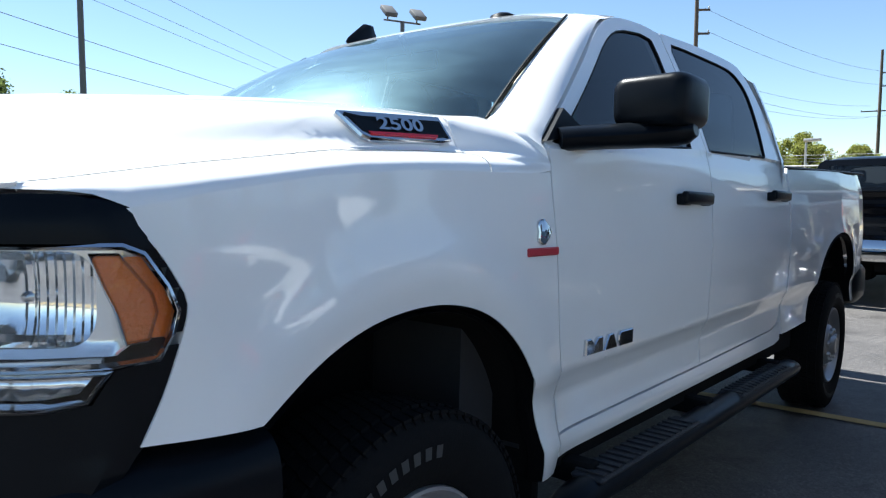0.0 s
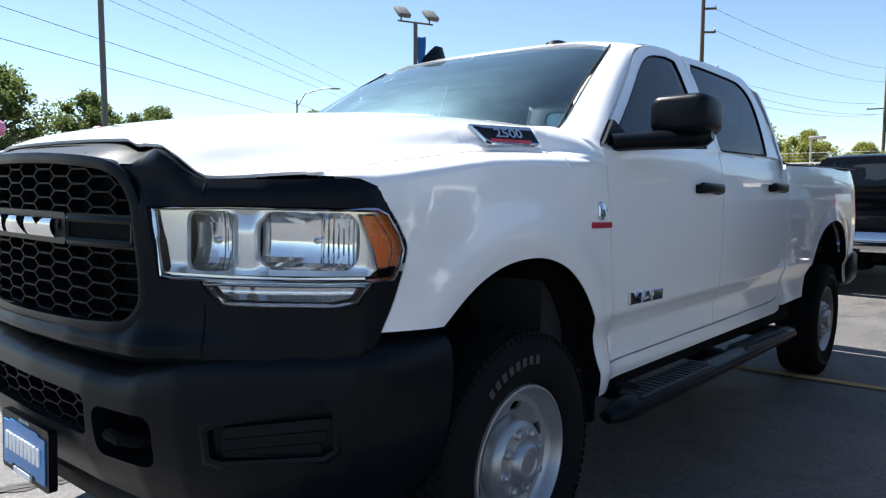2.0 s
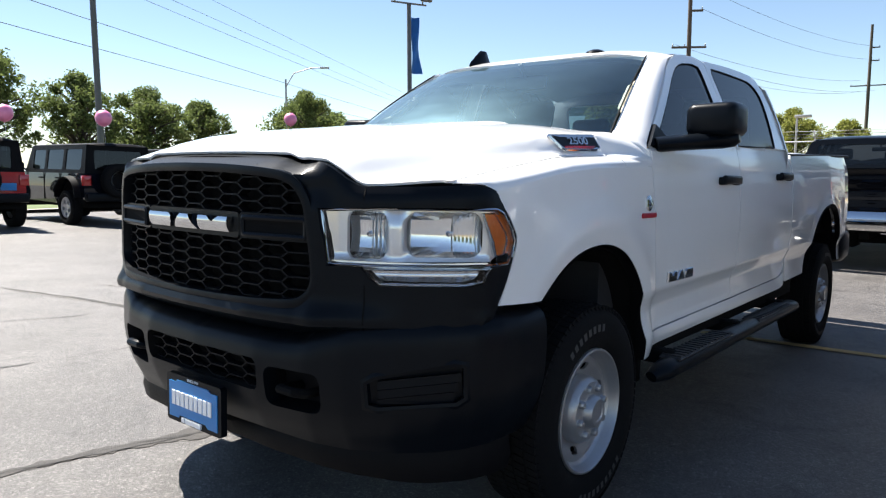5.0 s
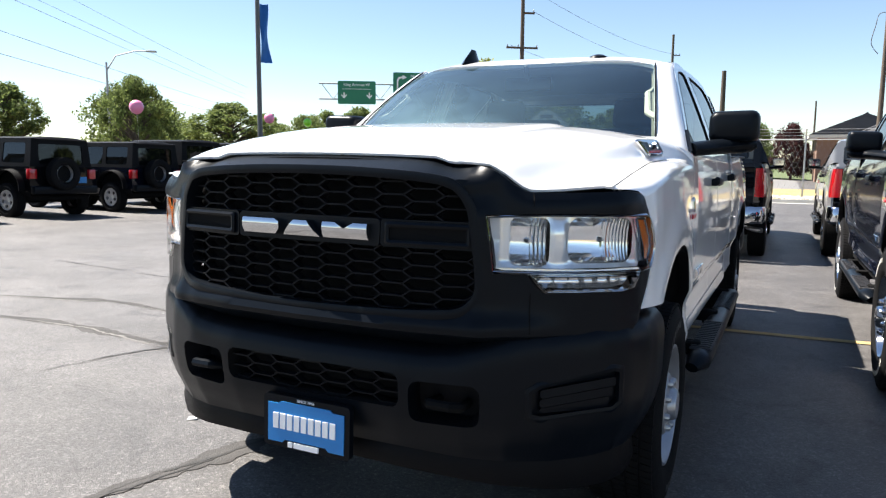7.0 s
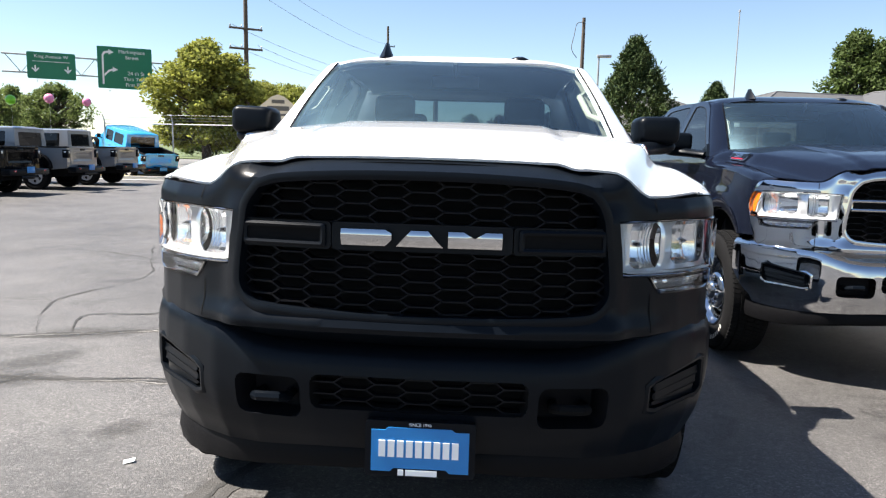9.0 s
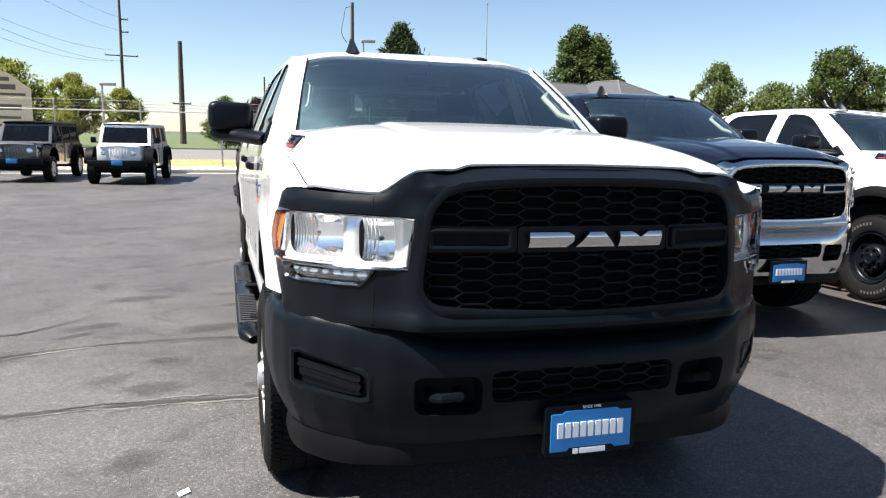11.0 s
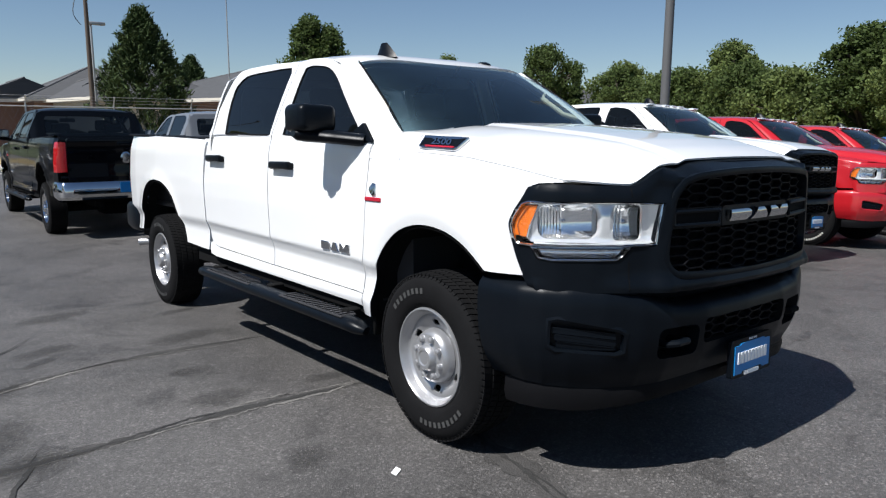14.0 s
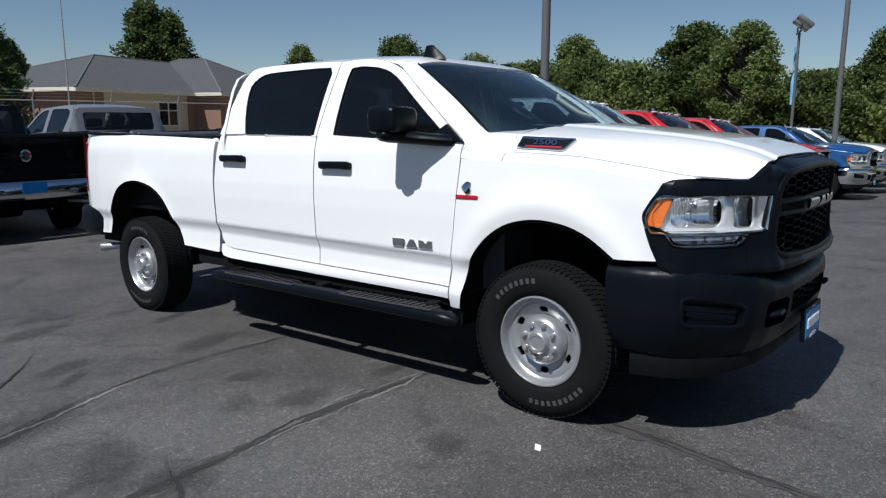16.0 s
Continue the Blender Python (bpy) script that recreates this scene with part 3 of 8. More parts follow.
MAIN_LAMP = [(s_of_x(x), z - 0.009) for x, z in ((0.540, 1.150), (0.560, 0.991), (0.70, 0.989), (0.88, 0.989), (0.899, 0.993), (0.9035, 1.03), (0.9052, 1.063), (0.9017, 1.10), (0.8945, 1.146), (0.888, 1.158), (0.70, 1.157))]
LOW_LAMP = [(s_of_x(x), z - 0.009) for x, z in ((0.654, 0.985), (0.670, 0.956), (0.690, 0.936), (0.85, 0.934), (0.873, 0.942), (0.885, 0.985))]


def nose_push(s, z):
    """The black surround stands proud round the grille and over the lamps."""
    a = abs(s)
    p = 0.012
    p += 0.020 * math.exp(-(((z - 1.25) / 0.045) ** 2)) * max(0, 1 - (a / 0.62) ** 4)
    p += 0.020 * math.exp(-(((a - 0.535) / 0.05) ** 2)) * min(1, max(0, (1.20 - z) / 0.06)) * (z > 0.8)
    p += 0.030 * math.exp(-(((z - 0.822) / 0.035) ** 2)) * max(0, 1 - (a / 0.8) ** 4)
    if z < 0.80:
        p -= (0.80 - z) * 1.7
    top = lerp_table(TOP_EDGE, a)
    near = max(0.0, z - (top - 0.045)) * max(0.0, min(1.0, (0.565 - a) / 0.10))
    p = p - 2.2 * near - 0.25 * max(0.0, z - (top - 0.02))
    p += 0.010 * ease((top - 0.001 - z) / 0.036) * ease((z - 1.115) / 0.03) * ease((a - 0.56) / 0.10)
    f = nose_taper(a) if z > 0.84 else 1.0
    return p * f - 0.003 * (1 - f)


def surround_piece():
    tail = smooth_curve([(s_of_x(x), z) for x, z in ((0.8905, 1.172), (0.8985, 1.132), (0.9045, 1.090), (0.9075, 1.060), (0.9055, 1.01), (0.8985, 0.93), (0.888, 0.868))], 30)
    top = TOP_EDGE[:-1] + tail + [(s_of_x(0.872), 0.80), (0.7, 0.755), (0.0, 0.745)]
    poly = top + [(-s, z) for s, z in top[-2:0:-1]]
    lamp_l = S_LAMP
    lamp_r = [(-s, z) for s, z in S_LAMP]
    return sheet(poly, lambda s, z: front_place(s, z, nose_push(s, z)), 0.0155, [GRILLE_HOLE, lamp_l, lamp_r], (0, 0.035, 0))


def honeycomb(outline, cw, ch, thick, deep, place):
    """Bars of a lattice of wide hexagons, clipped to an outline."""
    lo, hi = np.min(outline, 0), np.max(outline, 0)
    pieces, done = [], set()
    col = 0
    u = math.floor(lo[0] / cw) * cw
    k0 = int(math.floor(lo[0] / cw)) - 1
    for i in range(k0, int(hi[0] / cw) + 2):
        for j in range(int(lo[1] / ch) - 1, int(hi[1] / ch) + 2):
            cu, cv = i * cw, (j + (0.5 if i % 2 else 0.0)) * ch
            a, b = cw * 0.36, cw * 0.64
            pts = [(cu - b, cv), (cu - a, cv + ch / 2), (cu + a, cv + ch / 2), (cu + b, cv), (cu + a, cv - ch / 2), (cu - a, cv - ch / 2)]
            for p, q in zip(pts, pts[1:] + pts[:1]):
                key = tuple(sorted((tuple(round(c, 3) for c in p), tuple(round(c, 3) for c in q))))
                if key in done:
                    continue
                done.add(key)
                mid = np.array([(p[0] + q[0]) / 2]), np.array([(p[1] + q[1]) / 2])
                if not inside(outline, *mid)[0]:
                    continue
                d = Vector((q[0] - p[0], q[1] - p[1])).normalized() * 0.003
                n = Vector((-d.y, d.x)).normalized() * thick / 2
                quad = [(p[0] - d.x + n.x, p[1] - d.y + n.y), (q[0] + d.x + n.x, q[1] + d.y + n.y), (q[0] + d.x - n.x, q[1] + d.y - n.y), (p[0] - d.x - n.x, p[1] - d.y - n.y)]
                verts = [place(a_, b_, 0.0) for a_, b_ in quad] + [place(a_, b_, deep) for a_, b_ in quad]
                pieces.append((verts, [(0, 1, 2, 3), (0, 4, 5, 1), (1, 5, 6, 2), (2, 6, 7, 3), (3, 7, 4, 0)]))
    return joined(*pieces)


def ring(outer, inner, place, lip):
    """A frame between two outlines of equal length, with raised face and sides."""
    n = len(outer)
    rows = []
    for i in range(n + 1):
        o, q = outer[i % n], inner[i % n]
        rows.append([place(*o, -lip), place(*o, 0.0), place(*(0.5 * (a + b) for a, b in zip(o, q)), 0.004), place(*q, 0.0), place(*q, -lip)])
    return sweep(rows)


def shrink(poly, d):
    """An outline moved inwards by about d."""
    p = np.array(poly, float)
    out = []
    area = 0.5 * sum(a[0] * b[1] - b[0] * a[1] for a, b in zip(p, np.roll(p, -1, 0)))
    s = 1 if area > 0 else -1
    for a, b, c in zip(np.roll(p, 1, 0), p, np.roll(p, -1, 0)):
        e0, e1 = (b - a) / (np.linalg.norm(b - a) + 1e-9), (c - b) / (np.linalg.norm(c - b) + 1e-9)
        n = np.array([-(e0[1] + e1[1]), e0[0] + e1[0]])
        n /= np.linalg.norm(n) + 1e-9
        k = 1 / max(0.5, float(np.dot(n, [-e0[1], e0[0]])))
        out.append(tuple(b + s * d * k * n))
    return out


BUMP = [(0.0, -0.975), (0.3, -0.966), (0.5, -0.935), (0.62, -0.893), (0.74, -0.81), (0.83, -0.715), (0.89, -0.622), (0.922, -0.53), (0.932, -0.45), (0.933, -0.385)]
BUMP_SHELL = [(0.0, -0.975), (0.3, -0.966), (0.5, -0.935), (0.62, -0.893), (0.742, -0.813), (0.838, -0.723), (0.905, -0.636), (0.940, -0.546), (0.951, -0.458), (0.953, -0.385)]


BUMP_TOP = [(0, 0.757), (0.40, 0.760), (0.49, 0.772), (0.60, 0.812), (0.70, 0.835), (0.9, 0.843), (1.3, 0.848)]


def bumper_place(s, z, push=0.0):
    """A place on the bumper: it rolls back sharply below its top edge."""
    a, cum, last = abs(s), 0.0, BUMP[0]
    under = lerp_table(BUMP_TOP, a) - z
    for p, q0, q in zip(BUMP[1:], BUMP_SHELL, BUMP_SHELL[1:]):
        d = math.hypot(p[0] - last[0], p[1] - last[1])
        if a <= cum + d or p is BUMP[-1]:
            f = (a - cum) / d
            n = Vector((q[1] - q0[1], -(q[0] - q0[0]))).normalized()
            prof = lerp_table([(0.30, -0.10), (0.40, -0.07), (0.44, -0.055), (0.49, -0.03), (0.54, -0.012), (0.60, 0.0), (0.64, 0.004)], z) + push
            prof += lerp_table([(-0.01, -0.105), (0.0, -0.075), (0.006, -0.052), (0.014, -0.034), (0.026, -0.019), (0.045, -0.008), (0.07, -0.002), (0.10, 0.0)], under)
            x, y = q0[0] + f * (q[0] - q0[0]) + n.x * prof, q0[1] + f * (q[1] - q0[1]) + n.y * prof
            return (math.copysign(x, s) if s else 0.0, y, z)
        cum, last = cum + d, p


BUMP_END = sum(math.hypot(b[0] - a[0], b[1] - a[1]) for a, b in zip(BUMP, BUMP[1:]))
TOW = rounded(0.345, 0.535, 0.555, 0.66, 0.03)
FOG = [(0.690, 0.650), (0.72, 0.668), (0.95, 0.708), (0.985, 0.700), (0.99, 0.60), (0.96, 0.580), (0.73, 0.566), (0.695, 0.575)]
LOW_GRILLE = rounded(-0.315, 0.572, 0.315, 0.675, 0.025)


def bumper_piece():
    e = BUMP_END
    top = [(q, lerp_table(BUMP_TOP, q)) for q in spread_x(0, e, 26)] + [(e, 0.70), (e - 0.01, 0.55), (e - 0.03, 0.44), (e - 0.3, 0.425), (0.8, 0.42), (0.6, 0.425), (0.45, 0.43), (0.30, 0.44), (0, 0.44)]
    poly = top + [(-s, z) for s, z in top[-2:0:-1]]
    neg = lambda q: [(-s, z) for s, z in q]
    return sheet(poly, bumper_place, 0.017, [TOW, neg(TOW), FOG, neg(FOG), LOW_GRILLE], (0, 0.05, 0.0))


TYRE_R, RIM_R = 0.41, 0.225


def tyre_r(r):
    return r if r < 0.232 else 0.232 + (r - 0.232) * 0.879


def wheel_pieces(dark=False):
    """Tyre, tread, lettering and steel rim of the right wheel: its outer face looks to -x."""
    prof = [(0.10, RIM_R - 0.004), (0.118, 0.232), (0.132, 0.262), (0.138, 0.31), (0.132, 0.355), (0.120, 0.382), (0.104, 0.396), (0.05, 0.402), (0.0, 0.4035), (-0.05, 0.402), (-0.104, 0.396), (-0.120, 0.382), (-0.132, 0.355), (-0.138, 0.31), (-0.132, 0.262), (-0.118, 0.232), (-0.10, RIM_R - 0.004)]
    tyre = lathe([(x, tyre_r(r)) for x, r in prof], 72)
    blocks = []
    count = 84
    for k in range(count):
        for row, (o, w) in enumerate(((-0.098, 0.040), (-0.050, 0.040), (0.0, 0.042), (0.050, 0.040), (0.098, 0.040))):
            a = 2 * math.pi * (k + 0.5 * (row % 2)) / count
            half = math.pi / count * 0.80
            r0, r1 = tyre_r(0.396), tyre_r(0.4095) - (0.005 if abs(o) > 0.08 else 0)
            vs = []
            for r in (r0, r1):
                for oo, aa in ((o - w / 2, a - half), (o + w / 2, a - half + 0.02), (o + w / 2, a + half + 0.02), (o - w / 2, a + half)):
                    vs.append((oo, r * math.cos(aa), r * math.sin(aa)))
            blocks.append((vs, [(4, 5, 6, 7), (0, 1, 5, 4), (1, 2, 6, 5), (2, 3, 7, 6), (3, 0, 4, 7)]))
        a = 2 * math.pi * k / count
        for sign in (-1, 1):
            vs = []
            for r, o in ((0.3655, 0.112), (0.3655, 0.1225), (0.3785, 0.104), (0.3785, 0.113)):
                for aa in (a - 0.022, a + 0.022):
                    vs.append((sign * o, r * math.cos(aa), r * math.sin(aa)))
            blocks.append((vs, [(2, 3, 7, 6), (0, 2, 6, 4), (1, 5, 7, 3), (0, 1, 3, 2), (4, 6, 7, 5)]))
    marks = []
    for start, n in ((22, 8), (200, 10)):
        for k in range(n):
            w0, w1 = radians(start + 6.4 * k), radians(start + 6.4 * k + 3.6)
            vs = [(-0.1392 if r < 0.30 else -0.1386, r * math.cos(w), r * math.sin(w)) for w in (w0, w1) for r in (0.292, 0.318)]
            marks.append((vs, [(0, 1, 3, 2)]))
    barrel = lathe([(-0.112, 0.228), (-0.122, 0.226), (-0.124, 0.219), (-0.114, 0.212), (-0.088, 0.207), (-0.078, 0.200), (-0.072, 0.192), (0.10, 0.200), (0.118, 0.226)], 64)

    def face(u, v):
        r = math.hypot(u, v)
        x = -lerp_table([(0.0, 0.066), (0.118, 0.060), (0.130, 0.056), (0.145, 0.061), (0.165, 0.073), (0.182, 0.077), (0.2, 0.070)], r)
        return (x, u, v)

    holes = []
    for k in range(6):
        a = radians(12 + 60 * k)
        c, s = math.cos(a), math.sin(a)
        holes.append([(c * (0.155 + 0.015 * math.copysign(abs(math.cos(w)) ** 0.6, math.cos(w))) - s * 0.024 * math.copysign(abs(math.sin(w)) ** 0.6, math.sin(w)), s * (0.155 + 0.015 * math.copysign(abs(math.cos(w)) ** 0.6, math.cos(w))) + c * 0.024 * math.copysign(abs(math.sin(w)) ** 0.6, math.sin(w))) for w in [2 * math.pi * i / 12 for i in range(12)]])
    disc = sheet([(0.194 * math.cos(2 * math.pi * i / 64), 0.194 * math.sin(2 * math.pi * i / 64)) for i in range(64)], face, 0.0085, holes, (0.012, 0, 0))
    hub = lathe([(-0.062, 0.127), (-0.088, 0.124), (-0.106, 0.116), (-0.115, 0.104), (-0.116, 0.070), (-0.120, 0.062), (-0.142, 0.056), (-0.150, 0.048), (-0.150, 0.036), (-0.146, 0.030), (-0.146, 0.001)], 48)
    nuts = []
    for k in range(8):
        a = radians(45 * k)
        nuts.append(moved(lathe([(-0.112, 0.020), (-0.117, 0.015), (-0.128, 0.0145), (-0.135, 0.010), (-0.136, 0.001)], 10), Matrix.Translation((0, 0.088 * math.cos(a), 0.088 * math.sin(a)))))
    back = lathe([(-0.02, 0.20), (-0.02, 0.001)], 40)
    brake = lathe([(0.02, 0.17), (0.02, 0.001)], 32)
    return dict(tyre=finish("tyre", *tyre), tread=finish("tread", *joined(*blocks), smooth=0), lettering=finish("lettering", *joined(*marks), smooth=0, recalc=False), rim=finish("rim", *joined(barrel, disc), smooth=30), hub_cap=finish("hub_cap", *hub, smooth=30), lug_nuts=[finish("lug_nut", *n, smooth=30) for n in nuts], brake=finish("brake", *joined(back, brake)))


WHEEL = wheel_pieces()


def add_wheel(truck, x, y, left, rim=None, z=0.41, scale=1.0, letters=None, wide=1.0, alloy=None):
    w = new("wheel")
    w.parent = truck
    turn = pose(x, y, z, 0, 0, 180 if left else 0) @ pose(0, 0, 0, 17 + 31 * (y > 1) + 11 * left)
    w.matrix_local = turn @ Matrix.Diagonal((wide * scale, scale, scale, 1))
    part("tyre", WHEEL["tyre"], TYRE, w)
    part("tread", WHEEL["tread"], TYRE, w)
    tagged(part("sidewall_lettering", WHEEL["lettering"], letters or TYRE_MARK, w), kind="stuff")
    part("rim", alloy or WHEEL["rim"], rim or STEEL, w)
    if not alloy:
        part("hub_cap", WHEEL["hub_cap"], rim or STEEL, w)
        for n in WHEEL["lug_nuts"]:
            part("lug_nut", n, rim or STEEL, w)
    part("brake", WHEEL["brake"], VOID, w)
    return w


def badge_blocks(width, height, depth):
    """Three plain blocks in a row, as wide and high as the badge."""
    w, h = width / 2, height / 2
    a = [(-w, -h), (-w * 0.45, -h), (-w * 0.36, -h * 0.2), (-w * 0.36, h * 0.6), (-w * 0.44, h), (-w, h)]
    b = [(-w * 0.31, -h), (w * 0.27, -h), (w * 0.08, h), (-w * 0.12, h)]
    c = [(w * 0.33, -h), (w, -h), (w, h), (w * 0.79, h), (w * 0.66, h * 0.25), (w * 0.52, h), (w * 0.33, h)]
    return [a, b, c]


def chamfered(poly, depth, place, edge=0.006):
    """A raised block with sloping edges."""
    inner = shrink(poly, edge)
    n = len(poly)
    verts = [place(*p, 0) for p in poly] + [place(*p, depth * 0.6) for p in poly] + [place(*p, depth) for p in inner]
    faces = [(i, (i + 1) % n, n + (i + 1) % n, n + i) for i in range(n)] + [(n + i, n + (i + 1) % n, 2 * n + (i + 1) % n, 2 * n + i) for i in range(n)]
    faces.append(tuple(range(2 * n, 3 * n)))
    return verts, faces


# ---- pickup truck: parts ----
def both(piece, name, smooth=38):
    """The mesh for the right side and its mirror image."""
    return finish(name, *piece, smooth=smooth), finish(name, *mirrored(piece), smooth=smooth)


def lamp_s(u, z, w):
    return front_place(u, z, 0.003 + 0.011 * nose_taper(u) + w)


def pocket(outline, place, deep):
    """A recess: the walls go back from the outline to a floor."""
    n = len(outline)
    rows = [[place(*p, 0.0) for p in outline + outline[:1]], [place(*p, -deep) for p in shrink(outline, 0.006) + shrink(outline, 0.006)[:1]]]
    verts, faces = sweep(rows)
    faces.append(tuple(range(n + 1, 2 * n + 1)))
    return verts, faces


def handle_piece(y, z):
    x = -half_width(y, z)
    grip = box(x - 0.040, y - 0.130, z - 0.014, x - 0.014, y + 0.130, z + 0.030, 0.011, 3)
    ends = box(x - 0.030, y - 0.130, z - 0.018, x + 0.004, y - 0.060, z + 0.022, 0.009, 2), box(x - 0.030, y + 0.085, z - 0.018, x + 0.004, y + 0.130, z + 0.022, 0.009, 2)
    return joined(grip, *ends)


def mirror_piece():
    """Right mirror: the head's shell."""
    rows = []
    for f, g in ((0.0, 0.88), (0.05, 0.96), (0.14, 1.0), (0.5, 1.0), (0.78, 0.97), (0.91, 0.90), (0.97, 0.80), (1.0, 0.62)):
        row = []
        for u, v in rounded(-0.109, -0.072, 0.109, 0.072, 0.036, 5):
            row.append((-1.047 + u * (0.25 + 0.75 * g) - 0.006 * f, 0.950 - 0.190 * f, 1.499 + v * g + 0.004 * (u < 0)))
        rows.append(row + row[:1])
    verts, faces = sweep(rows)
    n = len(rows[0])
    faces.append(tuple(range((len(rows) - 1) * n, len(rows) * n - 1)))
    return verts, faces


def make_pickup_meshes():
    M = {}
    lip = (0.03, 0, 0)
    M["fender"] = both(sheet(FENDER_SIDE, side_place, 0.022, (), lip), "fender")
    M["fender_top"] = both(shoulder_piece(), "fender_top")
    M["cowl_corner"] = both(cowl_corner(), "cowl_corner")
    M["front_door"] = both(sheet(DOOR_FRONT, side_place, 0.0125, [WIN_FRONT], lip), "front_door", 30)
    M["rear_door"] = both(sheet(DOOR_REAR, side_place, 0.0125, [WIN_REAR], lip), "rear_door", 30)
    M["rocker"] = both(sheet(ROCKER, side_place, 0.020, (), lip), "rocker_panel", 30)
    M["bed_side"] = both(sheet(BED_SIDE, side_place, 0.024, (), lip), "bed_side", 30)
    M["front_window"] = both(sheet(shrink(WIN_FRONT, -0.012), lambda y, z: (-half_width(y, z) + 0.006, y, z), 0.05), "front_window")
    M["rear_window"] = both(sheet(shrink(WIN_REAR, -0.012), lambda y, z: (-half_width(y, z) + 0.006, y, z), 0.05), "rear_window")
    seal = lambda y, z, w: (-half_width(y, z) - w + 0.002, y, z)
    M["front_seal"] = both(ring(shrink(WIN_FRONT, -0.004), shrink(WIN_FRONT, 0.005), seal, 0.012), "window_seal")
    M["rear_seal"] = both(ring(shrink(WIN_REAR, -0.004), shrink(WIN_REAR, 0.005), seal, 0.012), "window_seal")
    M["hood"] = finish("hood", *hood_piece())
    M["roof"] = finish("roof", *roof_piece())
    M["windscreen"] = finish("windscreen", *windscreen_piece())
    edge_l = smooth_curve([(-0.766, 0.448, 1.428), (-0.728, 0.640, 1.578), (-0.690, 0.832, 1.708), (-0.651, 1.025, 1.826)], 16)
    M["pillar"] = both(pillar_piece(), "windscreen_pillar")
    M["glass_trim"] = both(tube([(x, y - 0.006, z + 0.004) for x, y, z in edge_l], 0.0042, 6), "windscreen_trim")
    cowl = [smooth_curve([(x, y + dy, z + dz) for x, y, z in GLASS_LOW], 31) for dy, dz in ((0.02, -0.006), (-0.01, -0.006), (-0.05, -0.022), (-0.11, -0.05))]
    M["cowl"] = finish("cowl_panel", *sweep(cowl))
    wipers = []
    for x0, x1, k in ((-0.62, 0.02, 0), (-0.02, 0.60, 1)):
        low = smooth_curve(GLASS_LOW, 61)
        pts = [Vector(p) + Vector((0, -0.008 + 0.012 * (i / 8), 0.004 + 0.020 * (i / 8 if k == 0 else 1 - i / 8))) for i, p in enumerate([min(low, key=lambda q: abs(q[0] - (x0 + (x1 - x0) * j / 8))) for j in range(9)])]
        wipers.append(joined(tube(pts, 0.007, 6), tube([pts[0] + Vector((0.03, -0.04, -0.01)), pts[4] + Vector((0, -0.004, 0.012))], 0.009, 6)))
    M["wiper"] = [finish("wiper", *w) for w in wipers]
    M["surround"] = finish("grille_surround", *surround_piece())
    hole = shrink(GRILLE_HOLE, -0.006)
    gp = lambda s, z, w: front_place(s, z, nose_push(s, z) * 0.8 - 0.012 + w)
    M["bezel"] = finish("grille_bezel", *ring(hole, shrink(GRILLE_HOLE, 0.02), lambda s, z, w: front_place(s, z, 0.030 + w), 0.05))
    M["honeycomb"] = finish("honeycomb", *honeycomb(shrink(GRILLE_HOLE, -0.004), 0.094, 0.036, 0.0045, -0.035, lambda s, z, w: front_place(s, z, 0.002 + w)), smooth=0)
    M["radiator"] = finish("radiator", *sheet(shrink(GRILLE_HOLE, -0.03), lambda s, z: front_place(s, z, -0.055), 0.08))
    M["bar"] = [finish("grille_bar", *joined(prism(rounded(a, 1.040, b, 1.118, 0.012), -0.05, lambda s, z, w: front_place(s, z, 0.020 + w)))) for a, b in ((-0.525, -0.255), (-0.252, 0.252), (0.255, 0.525))]
    M["bar_slot"] = [finish("bar_slot", *pocket(rounded(a, 1.058, b, 1.100, 0.008), lambda s, z, w: front_place(s, z, 0.0225 + w), 0.004)) for a, b in ((-0.50, -0.285), (0.285, 0.50))]
    M["bar_trim"] = [finish("bar_trim", *ring(rounded(a, 1.046, b, 1.112, 0.010), rounded(a + 0.014, 1.060, b - 0.014, 1.098, 0.006), lambda s, z, w: front_place(s, z, 0.026 + w), 0.006)) for a, b in ((-0.515, -0.270), (0.270, 0.515))]
    M["badge"] = [finish("badge_block", *sheet([(u, v + 1.079) for u, v in p], lambda s, z: front_place(s, z, 0.034 + 0.009 * (1 - ((z - 1.081) / 0.026) ** 2) + 0.12 * (z - 1.079)), 0.006, (), (0, 0.02, 0))) for p in badge_blocks(0.444, 0.046, 0.02)]
    # headlamps
    main = dense([(-s, z) for s, z in MAIN_LAMP])
    strip_ = dense([(-s, z) for s, z in LOW_LAMP])
    M["lamp_bezel"] = both(ring(shrink(main, -0.001), shrink(main, 0.0085), lambda s, z, w: lamp_s(s, z, w + 0.002), 0.05), "chrome_bezel")
    M["low_bezel"] = both(ring(shrink(strip_, -0.001), shrink(strip_, 0.006), lambda s, z, w: lamp_s(s, z, w), 0.05), "strip_bezel")
    def opening(x0, x1, z0, z1, r, grow=0.0):
        u0, u1 = s_of_x(x0) - grow, s_of_x(x1) + grow
        return [(-u, z) for u, z in rounded(u0, z0 - grow, u1, z1 + grow, r, 4)]
    bowls = [(0.604, 0.702, 1.000, 1.135, 0.022, 0.046, 0.036), (0.742, 0.876, 1.006, 1.137, 0.040, 0.052, 0.018)]
    holes = [opening(*q[:5]) for q in bowls]
    swell = lambda s: ease((abs(s) - s_of_x(0.696)) / 0.015) * ease((s_of_x(0.750) - abs(s)) / 0.02)
    panel = [(-s_of_x(x), z - 0.009) for x, z in ((0.548, 1.148), (0.556, 1.004), (0.700, 1.002), (0.884, 1.003), (0.9005, 1.045), (0.899, 1.10), (0.890, 1.150))]
